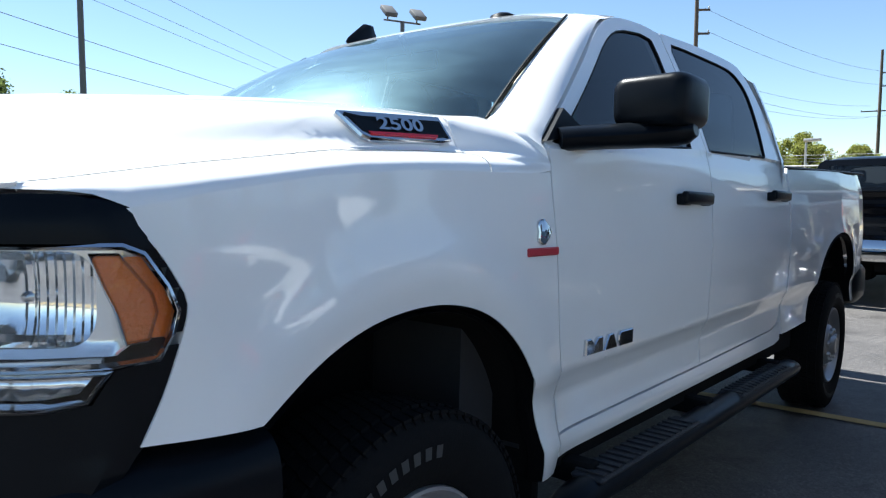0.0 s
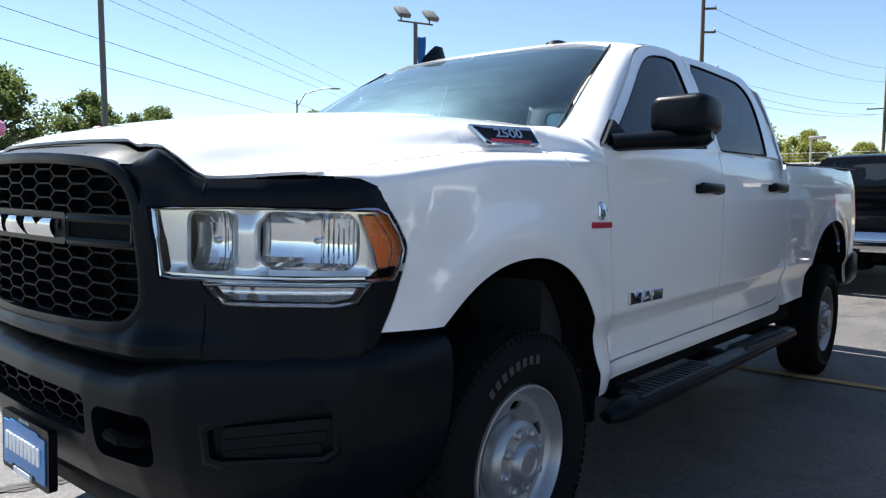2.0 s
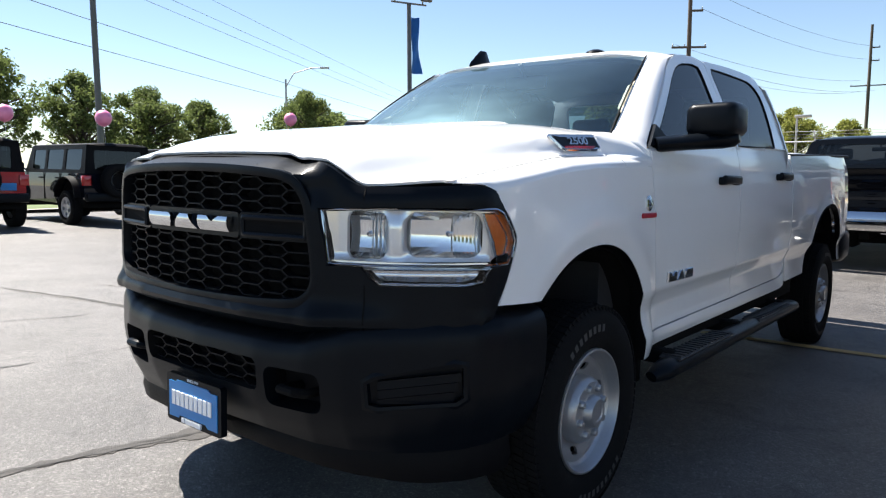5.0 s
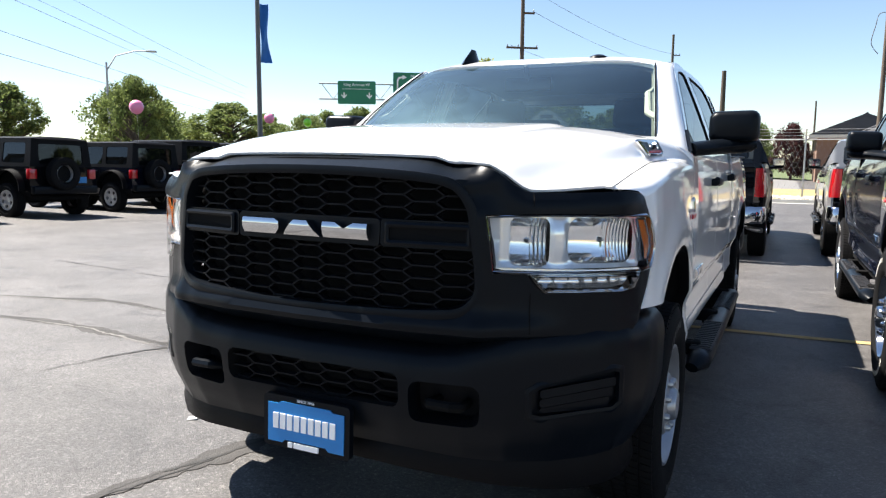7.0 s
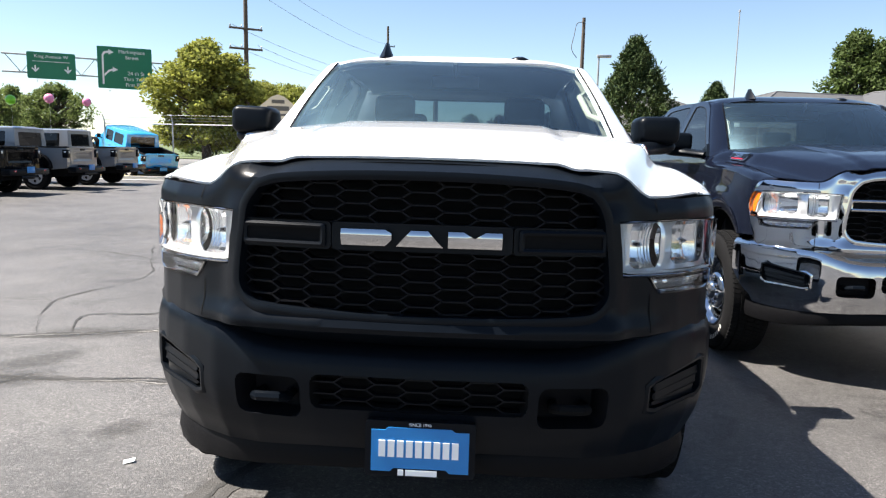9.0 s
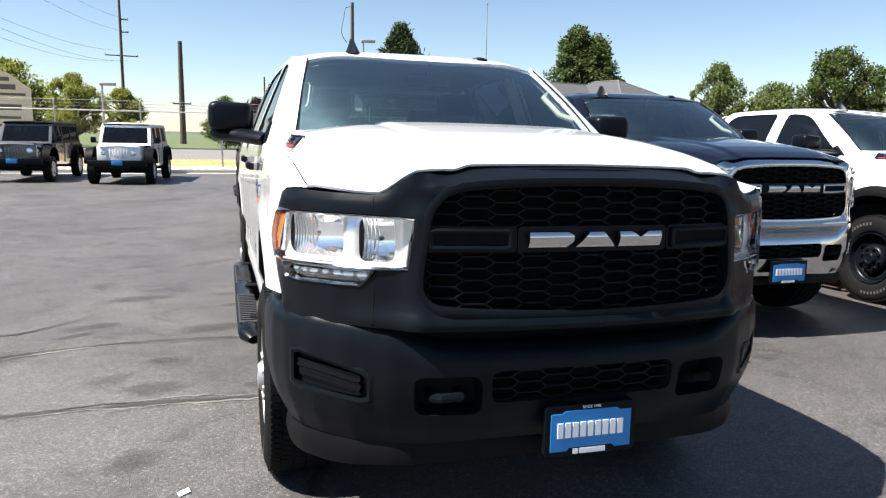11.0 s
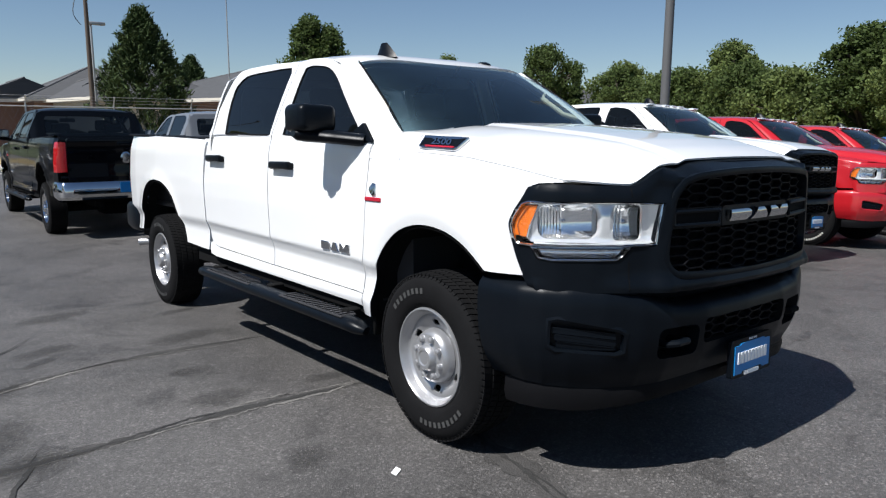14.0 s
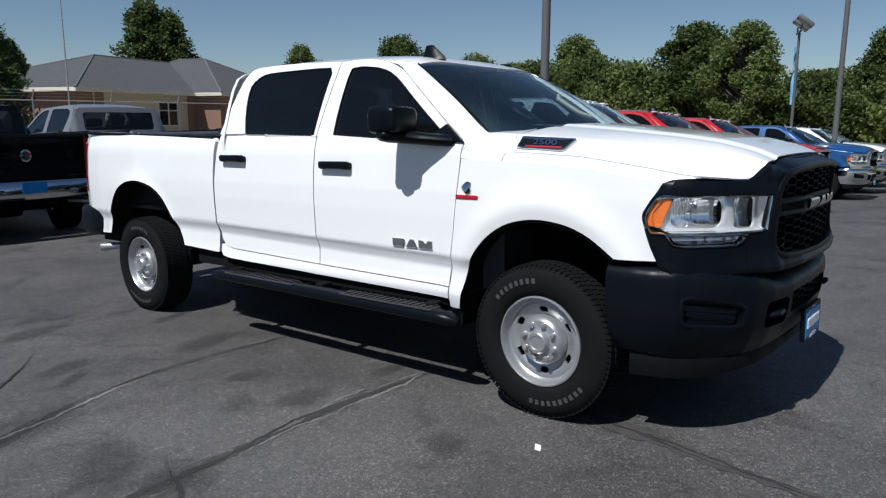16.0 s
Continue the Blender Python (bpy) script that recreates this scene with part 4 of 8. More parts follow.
    M["lamp_back"] = both(sheet(panel, lambda s, z: front_place(s, z, -0.014 + 0.45 * max(0.0, 1.010 - z) + 0.4 * max(0.0, s_of_x(0.585) - abs(s)) + 0.011 * swell(s) * ease((1.150 - z) / 0.06) * ease((z - 0.985) / 0.06)), 0.008, holes, (0, 0.010, 0)), "reflector")
    M["bowl"], M["bulb"] = [], []
    for x0, x1, z0, z1, r, deep, shallow in bowls:
        u0, u1, cz, hz = s_of_x(x0) - 0.004, s_of_x(x1) + 0.004, 0.5 * (z0 + z1), 0.5 * (z1 - z0) + 0.003
        rows = []
        for u in spread_x(u0, u1, 61):
            f = (u - u0) / (u1 - u0)
            flute = 0.0032 * abs(math.sin((u - u0) / 0.0125 * math.pi)) * ease((f - 0.50) / 0.12)
            d = deep + (shallow - deep) * f
            rows.append([front_place(-u, cz + hz * math.sin(w), -0.017 - (d + flute) * math.cos(w) ** 0.8) for w in spread_x(-1.5707, 1.5707, 14)])
        M["bowl"].append(both(sweep(rows), "reflector_bowl", 9))
        uc = u0 + 0.55 * (u1 - u0)
        M["bulb"].append(both(tube([front_place(-uc, cz, -0.060), front_place(-uc, cz, -0.044), front_place(-uc, cz, -0.034)], [0.009, 0.008, 0.003], 12), "bulb"))
    amber = [(-s_of_x(x), z - 0.009) for x, z in ((0.8735, 1.143), (0.8870, 1.143), (0.8905, 1.125), (0.8970, 1.088), (0.8985, 1.062), (0.8960, 1.022), (0.8890, 1.019), (0.8865, 1.060), (0.8800, 1.104))]
    amber = shrink(amber, 0.0035)
    M["amber"] = both(joined(sheet(amber, lambda s, z: front_place(s, z, -0.001 + 0.007 * nose_taper(s)), 0.02, (), (0.0, 0.03, 0))), "turn_signal")
    M["amber_trim"] = both(ring(shrink(amber, -0.005), amber, lambda s, z, w: front_place(s, z, 0.001 + 0.007 * nose_taper(s) + w), 0.02), "signal_trim")
    rail = [(-s_of_x(x), z - 0.009) for x, z in ((0.566, 1.004), (0.70, 1.002), (0.80, 1.000), (0.880, 1.002), (0.880, 0.988), (0.80, 0.984), (0.70, 0.986), (0.63, 0.988))]
    M["lamp_rail"] = both(prism(rail, -0.03, lambda s, z, w: front_place(s, z, 0.010 + w)), "lamp_divider")
    low = [(-s_of_x(x), z - 0.009) for x, z in ((0.664, 0.978), (0.692, 0.945), (0.845, 0.942), (0.866, 0.950), (0.876, 0.980))]
    M["low_lamp"] = both(sheet(low, lambda s, z: front_place(s, z, -0.014 - 0.003 * math.cos(s / 0.045 * math.pi) ** 2 - 0.3 * abs(z - 0.954)), 0.004), "lower_lamp", 20)
    M["lens"] = both(sheet([(-s, z) for s, z in shrink(S_LAMP, 0.006)], lambda s, z: front_place(s, z, 0.007 + 0.012 * nose_taper(s) + 0.008 * ease((abs(s) - 0.80) / 0.18) * ease((NOSE_END - abs(s)) / 0.05)), 0.02), "lens")
    # bumper
    M["bumper"] = finish("bumper_shell", *bumper_piece())
    bp = lambda s, z, w: bumper_place(s, z, w)
    neg = lambda q: [(-s, z) for s, z in q]
    M["tow_pocket"] = [finish("tow_pocket", *pocket(q, bp, 0.09)) for q in (neg(TOW), TOW)]
    M["tow_hook"] = [finish("tow_hook", *tube([(x - 0.045, -0.85, 0.585), (x - 0.05, -0.92, 0.59), (x - 0.03, -0.95, 0.598), (x + 0.03, -0.95, 0.598), (x + 0.05, -0.92, 0.59), (x + 0.045, -0.85, 0.585)], 0.015, 8)) for x in (-0.44, 0.44)]
    M["fog_pocket"] = [finish("fog_pocket", *pocket(q, bp, 0.020)) for q in (neg(FOG), FOG)]
    fin = []
    for q in (1, -1):
        bars = [prism(rounded(0.728, z - 0.003, 0.955 + 0.010 * k, z + 0.022, 0.008), 0.012, lambda s, z_, w: bumper_place(q * s, z_ + 0.10 * (s - 0.85) * (z_ > 0.6), -0.0185 + w - 0.007 * abs(math.sin((z_ - 0.585) / 0.027 * math.pi)))) for k, z in enumerate((0.588, 0.615, 0.642))]
        fin.append(finish("fog_blank", *joined(*bars)))
    M["fog_blank"] = fin
    M["fog_frame"] = [finish("fog_frame", *ring(shrink(q, -0.010), shrink(q, 0.010), lambda s, z, w: bumper_place(s, z, w + 0.002), 0.02)) for q in (neg(FOG), FOG)]
    M["low_honeycomb"] = finish("lower_honeycomb", *honeycomb(LOW_GRILLE, 0.094, 0.036, 0.0045, -0.03, lambda s, z, w: bumper_place(s, z, -0.02 + w)), smooth=0)
    M["low_back"] = finish("lower_backing", *pocket(LOW_GRILLE, bp, 0.07))
    rows = []
    for z, push in ((0.50, -0.065), (0.44, -0.03), (0.37, -0.02), (0.325, -0.03), (0.315, -0.06)):
        row = []
        for k in range(57):
            s_ = (-1 + k / 28) * (BUMP_END - 0.04)
            x, y, _ = bumper_place(s_, 0.50, push - 0.012)
            row.append((x, y, z + 0.05 * (1 - min(1, abs(s_) / 0.85) ** 2) * (z < 0.43)))
        rows.append(row)
    M["air_dam"] = finish("air_dam", *sweep(rows))
    # plate
    py = -0.992
    M["plate_frame"] = finish("plate_frame", *joined(prism(rounded(-0.158, 0.392, 0.158, 0.556, 0.012), 0.022, lambda u, v, w: (u + 0.012, py + 0.022 - w, v))))
    M["plate"] = finish("plate_face", *prism([(-0.14, 0.408), (-0.085, 0.408), (-0.075, 0.418), (0.075, 0.418), (0.085, 0.408), (0.14, 0.408), (0.14, 0.530), (0.10, 0.530), (0.09, 0.538), (-0.09, 0.538), (-0.10, 0.530), (-0.14, 0.530)], 0.003, lambda u, v, w: (u + 0.012, py - w, v)))
    # side
    M["handle"] = [both(handle_piece(1.44, 1.245), "door_handle"), both(handle_piece(2.46, 1.278), "door_handle")]
    M["mirror_head"] = both(mirror_piece(), "mirror_head")
    M["mirror_glass"] = both(prism(rounded(-0.094, -0.058, 0.094, 0.058, 0.028), 0.006, lambda u, v, w: (-1.047 + u, 0.948 + w, 1.499 + v)), "mirror_glass")
    arm = [(-0.885, 0.59, 1.386), (-0.92, 0.63, 1.392), (-0.965, 0.72, 1.402), (-1.02, 0.81, 1.412), (-1.08, 0.855, 1.418), (-1.125, 0.865, 1.422), (-1.148, 0.868, 1.426)]
    M["mirror_arm"] = both(joined(tube(arm, [0.056, 0.056, 0.058, 0.062, 0.064, 0.056, 0.030], 14, 0.58), prism([(0.50, 1.375), (0.66, 1.40), (0.72, 1.425), (0.64, 1.475), (0.535, 1.40)], 0.02, lambda y, z, w: (-half_width(y, z) + 0.008 - w, y, z))), "mirror_arm")
    M["side_badge"] = [both(chamfered([(0.845 - u, v + 0.828) for u, v in p][::-1], 0.010, lambda y, z, w: (-half_width(y, z) - w, y, z), 0.003), "side_badge_block", 0) for p in badge_blocks(0.29, 0.045, 0.01)]
    M["engine_badge"] = both(chamfered([(0.455 + 0.030 * math.cos(w) * (1 + 0.25 * math.cos(3 * w)), 1.150 + 0.032 * math.sin(w)) for w in [2 * math.pi * k / 14 for k in range(14)]], 0.008, lambda y, z, w: (-half_width(y, z) - w, y, z), 0.004), "engine_badge")
    M["engine_bar"] = both(chamfered(rounded(0.385, 1.092, 0.530, 1.112, 0.003, 1), 0.006, lambda y, z, w: (-half_width(y, z) - w, y, z), 0.003), "engine_badge_bar", 0)
    # hood badge, tilted outwards on the hood's flank
    def flat(u, v, w):
        y = 0.066 - 0.82 * u
        xs_ = np.linspace(0.74, 0.86, 61)
        zs_ = [hood_z(q, y) for q in xs_]
        run = np.concatenate([[0], np.cumsum(np.hypot(np.diff(xs_), np.diff(zs_)))])
        mid = float(np.interp(-(1.366 + 0.05 * (y - 0.1)), [-q for q in zs_], run))
        at = mid - v
        x, z = float(np.interp(at, run, xs_)), float(np.interp(at, run, zs_))
        i = min(59, max(1, int(np.searchsorted(run, at))))
        n = Vector((zs_[i - 1] - zs_[i + 1], xs_[i + 1] - xs_[i - 1])).normalized()
        return (-(x + n.x * (w + 0.003)), y, z + n.y * (w + 0.003))
    outline = [(-0.168, 0.036), (0.180, 0.036), (0.190, 0.028), (0.140, -0.026), (0.115, -0.034), (-0.150, -0.034), (-0.190, -0.026), (-0.190, -0.018)]
    M["hood_badge"] = both(chamfered(outline, 0.011, flat, 0.005), "hood_badge", 0)
    M["hood_badge_face"] = both(prism(shrink(outline, 0.015), 0.0122, flat), "hood_badge_face", 0)
    M["hood_badge_bar"] = both(prism([(-0.125, -0.022), (0.105, -0.022), (0.116, -0.015), (-0.130, -0.015)], 0.0140, flat), "hood_badge_bar", 0)
    raw = text_piece("2500", 0.040, 0.003, Matrix.Diagonal((2.0, 1, 1, 1)), bold=0.0009)
    tr = [flat(x, y + 0.004, 0.0128 + z) for x, y, z in raw[0]], raw[1]
    tl = [(-px, py_, pz) for px, py_, pz in (flat(-x, y + 0.004, 0.0128 + z) for x, y, z in raw[0])], raw[1]
    M["hood_number"] = finish("hood_badge_number", *tr, smooth=0), finish("hood_badge_number", *tl, smooth=0)
    # step
    yz = [(0.50, 0.44), (0.55, 0.455), (0.62, 0.46), (1.6, 0.465), (2.58, 0.47), (2.66, 0.467), (2.70, 0.455)]
    M["step"] = both(tube([(-0.985 + 0.02 * (i in (0, 6)), y, z) for i, (y, z) in enumerate(yz)], [0.03, 0.052, 0.056, 0.056, 0.056, 0.052, 0.03], 16, 0.72), "step_tube")
    pads = []
    for y0 in (0.66, 1.82):
        ribs = [box(-1.025, y0 + 0.045 * k, 0.498, -0.94, y0 + 0.045 * k + 0.02, 0.508) for k in range(15)]
        pads.append(both(joined(box(-1.032, y0 - 0.02, 0.486, -0.935, y0 + 0.70, 0.502, 0.006, 1), *ribs), "step_pad", 0))
    M["step_pad"] = pads
    M["bracket"] = [both(box(-0.98, y - 0.03, 0.455, -0.80, y + 0.03, 0.52, 0.008, 1), "step_bracket") for y in (0.70, 1.60, 2.5)]
    # arch liners
    for name, curve, ya in (("front_liner", FRONT_ARCH, 0.02), ("rear_liner", REAR_ARCH, 3.8)):
        rows = [[(-x, ya + (y - ya) * k, z) for y, z in curve] for x, k in ((0.915, 1.0), (0.90, 0.985), (0.5, 0.98))]
        M[name] = both(sweep(rows), name)
        M[name + "_trim"] = both(ring([(y, z) for y, z in curve] + [(ya + (y - ya) * 0.96, 0.56 + (z - 0.56) * 0.965) for y, z in curve[::-1]], [(ya + (y - ya) * 0.995, 0.56 + (z - 0.56) * 0.995) for y, z in curve] + [(ya + (y - ya) * 0.965, 0.56 + (z - 0.56) * 0.97) for y, z in curve[::-1]], lambda y, z, w: (-half_width(y, max(z, 0.5)) + 0.006 - w, y, z), 0.03), "arch_trim")
    M["flap"] = both(box(-0.900, 0.520, 0.40, -0.66, 0.545, 0.62, 0.008, 1), "splash_flap")
    M["seam"] = []
    for lo, hi in ((1.166, 1.202), (0.775, 0.925)):
        M["seam"].append(both(sweep([[front_place(-s_of_x(0.658) + d, z, nose_push(-s_of_x(0.658), z) + 0.0012) for z in spread_x(lo, hi, 8)] for d in (-0.0018, 0.0018)]), "seam", 0))
    # underside
    M["chassis"] = [(n, finish(n, *piece)) for n, piece in (
        ("crossmember", box(-0.70, -0.60, 0.52, 0.70, -0.50, 0.80)),
        ("frame_rail", box(-0.42, -0.80, 0.46, -0.30, 4.6, 0.62)), ("frame_rail", box(0.30, -0.80, 0.46, 0.42, 4.6, 0.62)),
        ("floor_pan", box(-0.89, 0.58, 0.50, 0.89, 3.05, 0.66)), ("rear_crossmember", box(-0.86, 4.32, 0.55, 0.86, 4.6, 0.72)),
        ("engine", box(-0.5, -0.80, 0.50, 0.5, 0.5, 1.14, 0.05)), ("front_axle", tube([(-0.8, 0, 0.41), (0.8, 0, 0.41)], 0.06)),
        ("rear_axle", tube([(-0.8, 3.8, 0.41), (0.8, 3.8, 0.41)], 0.07)), ("differential", box(-0.2, 3.6, 0.28, 0.2, 4.0, 0.55, 0.06)), ("cab_rear_mount", box(-0.82, 2.74, 0.66, 0.82, 3.1, 0.80)))]
    M["inner_shell"] = [finish(n, *q) for n, q in (("door_card", box(-0.88, 0.52, 0.60, -0.85, 2.60, 1.36)), ("door_card", box(0.85, 0.52, 0.60, 0.88, 2.60, 1.36)), ("firewall", box(-0.80, 0.32, 0.6, 0.80, 0.46, 1.30)), ("cabin_floor", box(-0.86, 0.5, 0.58, 0.86, 2.66, 0.64)))]
    # cab back and bed
    def back(x, z):
        return (x, 2.70 + 0.03 * math.cos(min(1, abs(x) / 0.93) * 1.5) - max(0, z - 1.42) * 0.22 - 0.10 * max(0, abs(x) - 0.80) / 0.13, z)
    out = [(-0.88, 0.66), (0.88, 0.66), (0.90, 0.95), (0.93, 1.25), (0.93, 1.42), (0.86, 1.62), (0.765, 1.83), (0.70, 1.87), (0, 1.885), (-0.70, 1.87), (-0.765, 1.83), (-0.86, 1.62), (-0.93, 1.42), (-0.93, 1.25), (-0.90, 0.95)]
    win = rounded(-0.66, 1.47, 0.66, 1.79, 0.05)
    M["cab_back"] = finish("cab_back", *sheet(out, back, 0.03, [win], (0, -0.03, 0)))
    M["back_window"] = finish("back_window", *sheet(shrink(win, -0.01), lambda x, z: (x, back(x, z)[1] - 0.01, z), 0.08))
    rows = [[(-(0.90 - d), y, lerp_table([(2.7, 1.415), (4.7, 1.478)], y) + h) for y in np.linspace(2.73, 4.68, 12)] for d, h in ((-0.012, 0.0), (-0.014, 0.012), (0.0, 0.020), (0.045, 0.020), (0.055, 0.0), (0.055, -0.25), (0.055, -0.55))]
    M["bed_rail"] = both(sweep(rows), "bed_rail")
    M["bed_floor"] = finish("bed_floor", *joined(box(-0.85, 2.75, 0.86, 0.85, 4.66, 0.90), box(-0.87, 2.735, 0.66, 0.87, 2.76, 1.40)))
    gate = rounded(-0.775, 0.83, 0.775, 1.46, 0.03)
    M["tailgate"] = finish("tailgate", *sheet(gate, lambda x, z: (x, 4.765 + 0.02 * math.exp(-(((z - 1.42) / 0.05) ** 2)) - 0.012 * math.exp(-(((z - 1.1) / 0.12) ** 2)), z), 0.03, (), (0, -0.06, 0)))
    M["gate_handle"] = finish("gate_handle", *box(-0.12, 4.755, 1.36, 0.12, 4.79, 1.41, 0.012))
    tail = [(4.735 - 0.085, 0.985), (4.735, 0.985), (4.78, 0.99), (4.78, 1.40), (4.735, 1.41), (4.66, 1.40)]
    def tail_place(u, v):
        if u < 4.735:
            return (-half_width(u, v) - 0.004, u, v)
        return (-0.905 + (u - 4.735) * 2.6, 4.745 + 0.02 * math.sin((u - 4.735) / 0.045 * 1.57), v)
    M["tail_lamp"] = both(sheet(tail, tail_place, 0.012, (), (0, -0.0, 0.0)), "tail_lamp")
    rb = [(-0.88, 4.40), (-0.945, 4.52), (-0.95, 4.72), (-0.92, 4.86), (-0.82, 4.925), (-0.5, 4.95), (0, 4.955)]
    rb = smooth_curve(rb, 22)
    rb = rb + [(-x, y) for x, y in rb[-2::-1]]
    M["rear_bumper"] = finish("rear_bumper", *sweep([[(x * k, 4.40 + (y - 4.40) * j, z) for x, y in rb] for z, k, j in ((0.60, 0.97, 0.9), (0.64, 1.0, 1.0), (0.70, 1.005, 1.01), (0.82, 1.0, 1.0), (0.85, 0.98, 0.96), (0.85, 0.8, 0.6))]))
    M["rear_plate"] = finish("rear_plate", *prism(rounded(-0.155, 0.69, 0.155, 0.84, 0.01), 0.006, lambda u, v, w: (u, 4.962 + w, v)))
    M["gate_emblem"] = finish("gate_emblem", *chamfered([(0.075 * math.cos(w), 1.18 + 0.085 * math.sin(w)) for w in [2 * math.pi * k / 10 for k in range(10)]][::-1], 0.012, lambda u, v, w: (u, 4.757 + w, v), 0.02), smooth=0)
    M["exhaust"] = finish("exhaust_tip", *tube([(-0.70, 4.3, 0.50), (-0.82, 4.52, 0.49), (-0.91, 4.58, 0.485)], [0.028, 0.032, 0.036], 16, caps=False))
    # roof fittings
    finrows = [[(-0.394 + x * k, y0 + (y1 - y0) * v, zz) for x, v in ((0, 0), (0.7, 0.2), (1, 0.5), (0.8, 0.85), (0, 1), (-0.8, 0.85), (-1, 0.5), (-0.7, 0.2), (0, 0))] for k, zz, y0, y1 in ((0.046, 1.872, 1.015, 1.215), (0.036, 1.892, 1.03, 1.205), (0.020, 1.930, 1.075, 1.19), (0.010, 1.962, 1.115, 1.175), (0.001, 1.965, 1.13, 1.16))]
    M["fin"] = finish("antenna_fin", *sweep(finrows))
    M["bump"] = finish("roof_marker", *moved(lathe([(0.0, 0.055), (0.014, 0.048), (0.024, 0.025), (0.025, 0.001)], 20, "z"), Matrix.Translation((0.345, 1.10, 1.872))))
    M["cab_marker"] = [finish("cab_marker", *moved(box(-0.06, -0.035, 0, 0.06, 0.06, 0.022, 0.010), Matrix.Translation((x, 1.02, 1.862 - 0.06 * abs(x) ** 4)))) for x in (-0.5, -0.16, 0, 0.16, 0.5)]
    M["flare"] = [both(sweep([[(-half_width(y, max(z, 0.5)) - o, ya + (y - ya) * k, 0.5 + (z - 0.5) * k) for y, z in curve] for o, k in ((-0.01, 1.17), (0.03, 1.15), (0.06, 1.06), (0.06, 0.98), (-0.02, 0.97))]), "wheel_flare") for curve, ya in ((FRONT_ARCH, 0.02), (REAR_ARCH, 3.8))]
    # cabin
    def seat(x):
        cushion = box(x - 0.25, 1.10, 0.82, x + 0.25, 1.62, 1.0, 0.05, 3)
        back_ = moved(box(-0.25, -0.07, 0, 0.25, 0.07, 0.62, 0.05, 3), Matrix.Translation((x, 1.62, 0.95)) @ Matrix.Rotation(radians(-14), 4, "X"))
        head = moved(box(-0.13, -0.05, 0.64, 0.13, 0.05, 0.83, 0.045, 3), Matrix.Translation((x, 1.62, 0.93)) @ Matrix.Rotation(radians(-12), 4, "X"))
        return joined(cushion, back_, head)
    M["seat"] = [finish("front_seat", *seat(x)) for x in (-0.42, 0.42)]
    M["bench"] = finish("rear_bench", *joined(box(-0.72, 2.10, 0.84, 0.72, 2.50, 1.0, 0.05, 3), box(-0.72, 2.48, 0.95, 0.72, 2.60, 1.52, 0.05, 3), box(-0.55, 2.48, 1.53, -0.27, 2.58, 1.68, 0.04, 3), box(0.27, 2.48, 1.53, 0.55, 2.58, 1.68, 0.04, 3)))
    dash = [[(x, y - 0.0, z) for x in np.linspace(-0.82, 0.82, 13)] for y, z in ((0.30, 1.395), (0.42, 1.41), (0.62, 1.395), (0.70, 1.36), (0.74, 1.25), (0.72, 1.0))]
    M["dash"] = finish("dashboard", *sweep(dash))
    M["wheel_rim"] = finish("steering_wheel", *joined(tube([(0.40 + 0.185 * math.cos(w), 0.84 - 0.07 * math.sin(w), 1.27 + 0.17 * math.sin(w)) for w in [2 * math.pi * k / 24 for k in range(25)]], 0.016, 8, caps=False), box(0.25, 0.815, 1.25, 0.55, 0.84, 1.29, 0.008), box(0.34, 0.80, 1.22, 0.46, 0.845, 1.33, 0.02)))
    M["rear_mirror"] = finish("rear_mirror", *joined(box(-0.13, 0.98, 1.705, 0.13, 1.005, 1.775, 0.015), tube([(0, 0.99, 1.76), (0, 0.93, 1.83)], 0.012)))
    inner_trim = [(x, y + 0.035, z - 0.02) for x, y, z in edge_l]
    M["inner_pillar"] = both(joined(sweep([[(x + 0.025, y + 0.01, z) for x, y, z in inner_trim], [(x - 0.0, y + 0.05, z) for x, y, z in inner_trim], [(x - 0.05, y + 0.10, z - 0.005) for x, y, z in inner_trim]]), tube([inner_trim[4], (inner_trim[5][0] + 0.045, inner_trim[5][1] + 0.03, inner_trim[5][2]), (inner_trim[9][0] + 0.045, inner_trim[9][1] + 0.03, inner_trim[9][2]), inner_trim[10]], 0.016, 8)), "inner_pillar")
    M["headliner"] = finish("headliner", *sweep([[(x, y, lerp_table(ROOF_Z, y) - 0.05 - 0.05 * abs(x / 0.7) ** 4) for x in np.linspace(-0.68, 0.68, 13)] for y in np.linspace(1.03, 2.5, 10)]))
    return M


PICKUP = make_pickup_meshes()
PICKUP_PLATE_MARKS = [finish("plate_mark", *box(-0.118 + 0.0262 * k + 0.012, -0.9985, 0.452, -0.099 + 0.0262 * k + 0.012, -0.9945, 0.500), smooth=0) for k in range(9)]
PICKUP_PLATE_MARKS += [finish("plate_mark", *box(-0.028, -0.9985, 0.398, 0.062, -0.9900, 0.414), smooth=0), finish("plate_mark", *box(-0.05, -0.9985, 0.398, -0.034, -0.9900, 0.414), smooth=0)]
PLATE_WORDS = finish("plate_words", *text_piece("SINCE 1946", 0.013, 0.002, Matrix(((1, 0, 0, 0.012), (0, 0, -1, -0.9930), (0, 1, 0, 0.5470), (0, 0, 0, 1)))), smooth=0)


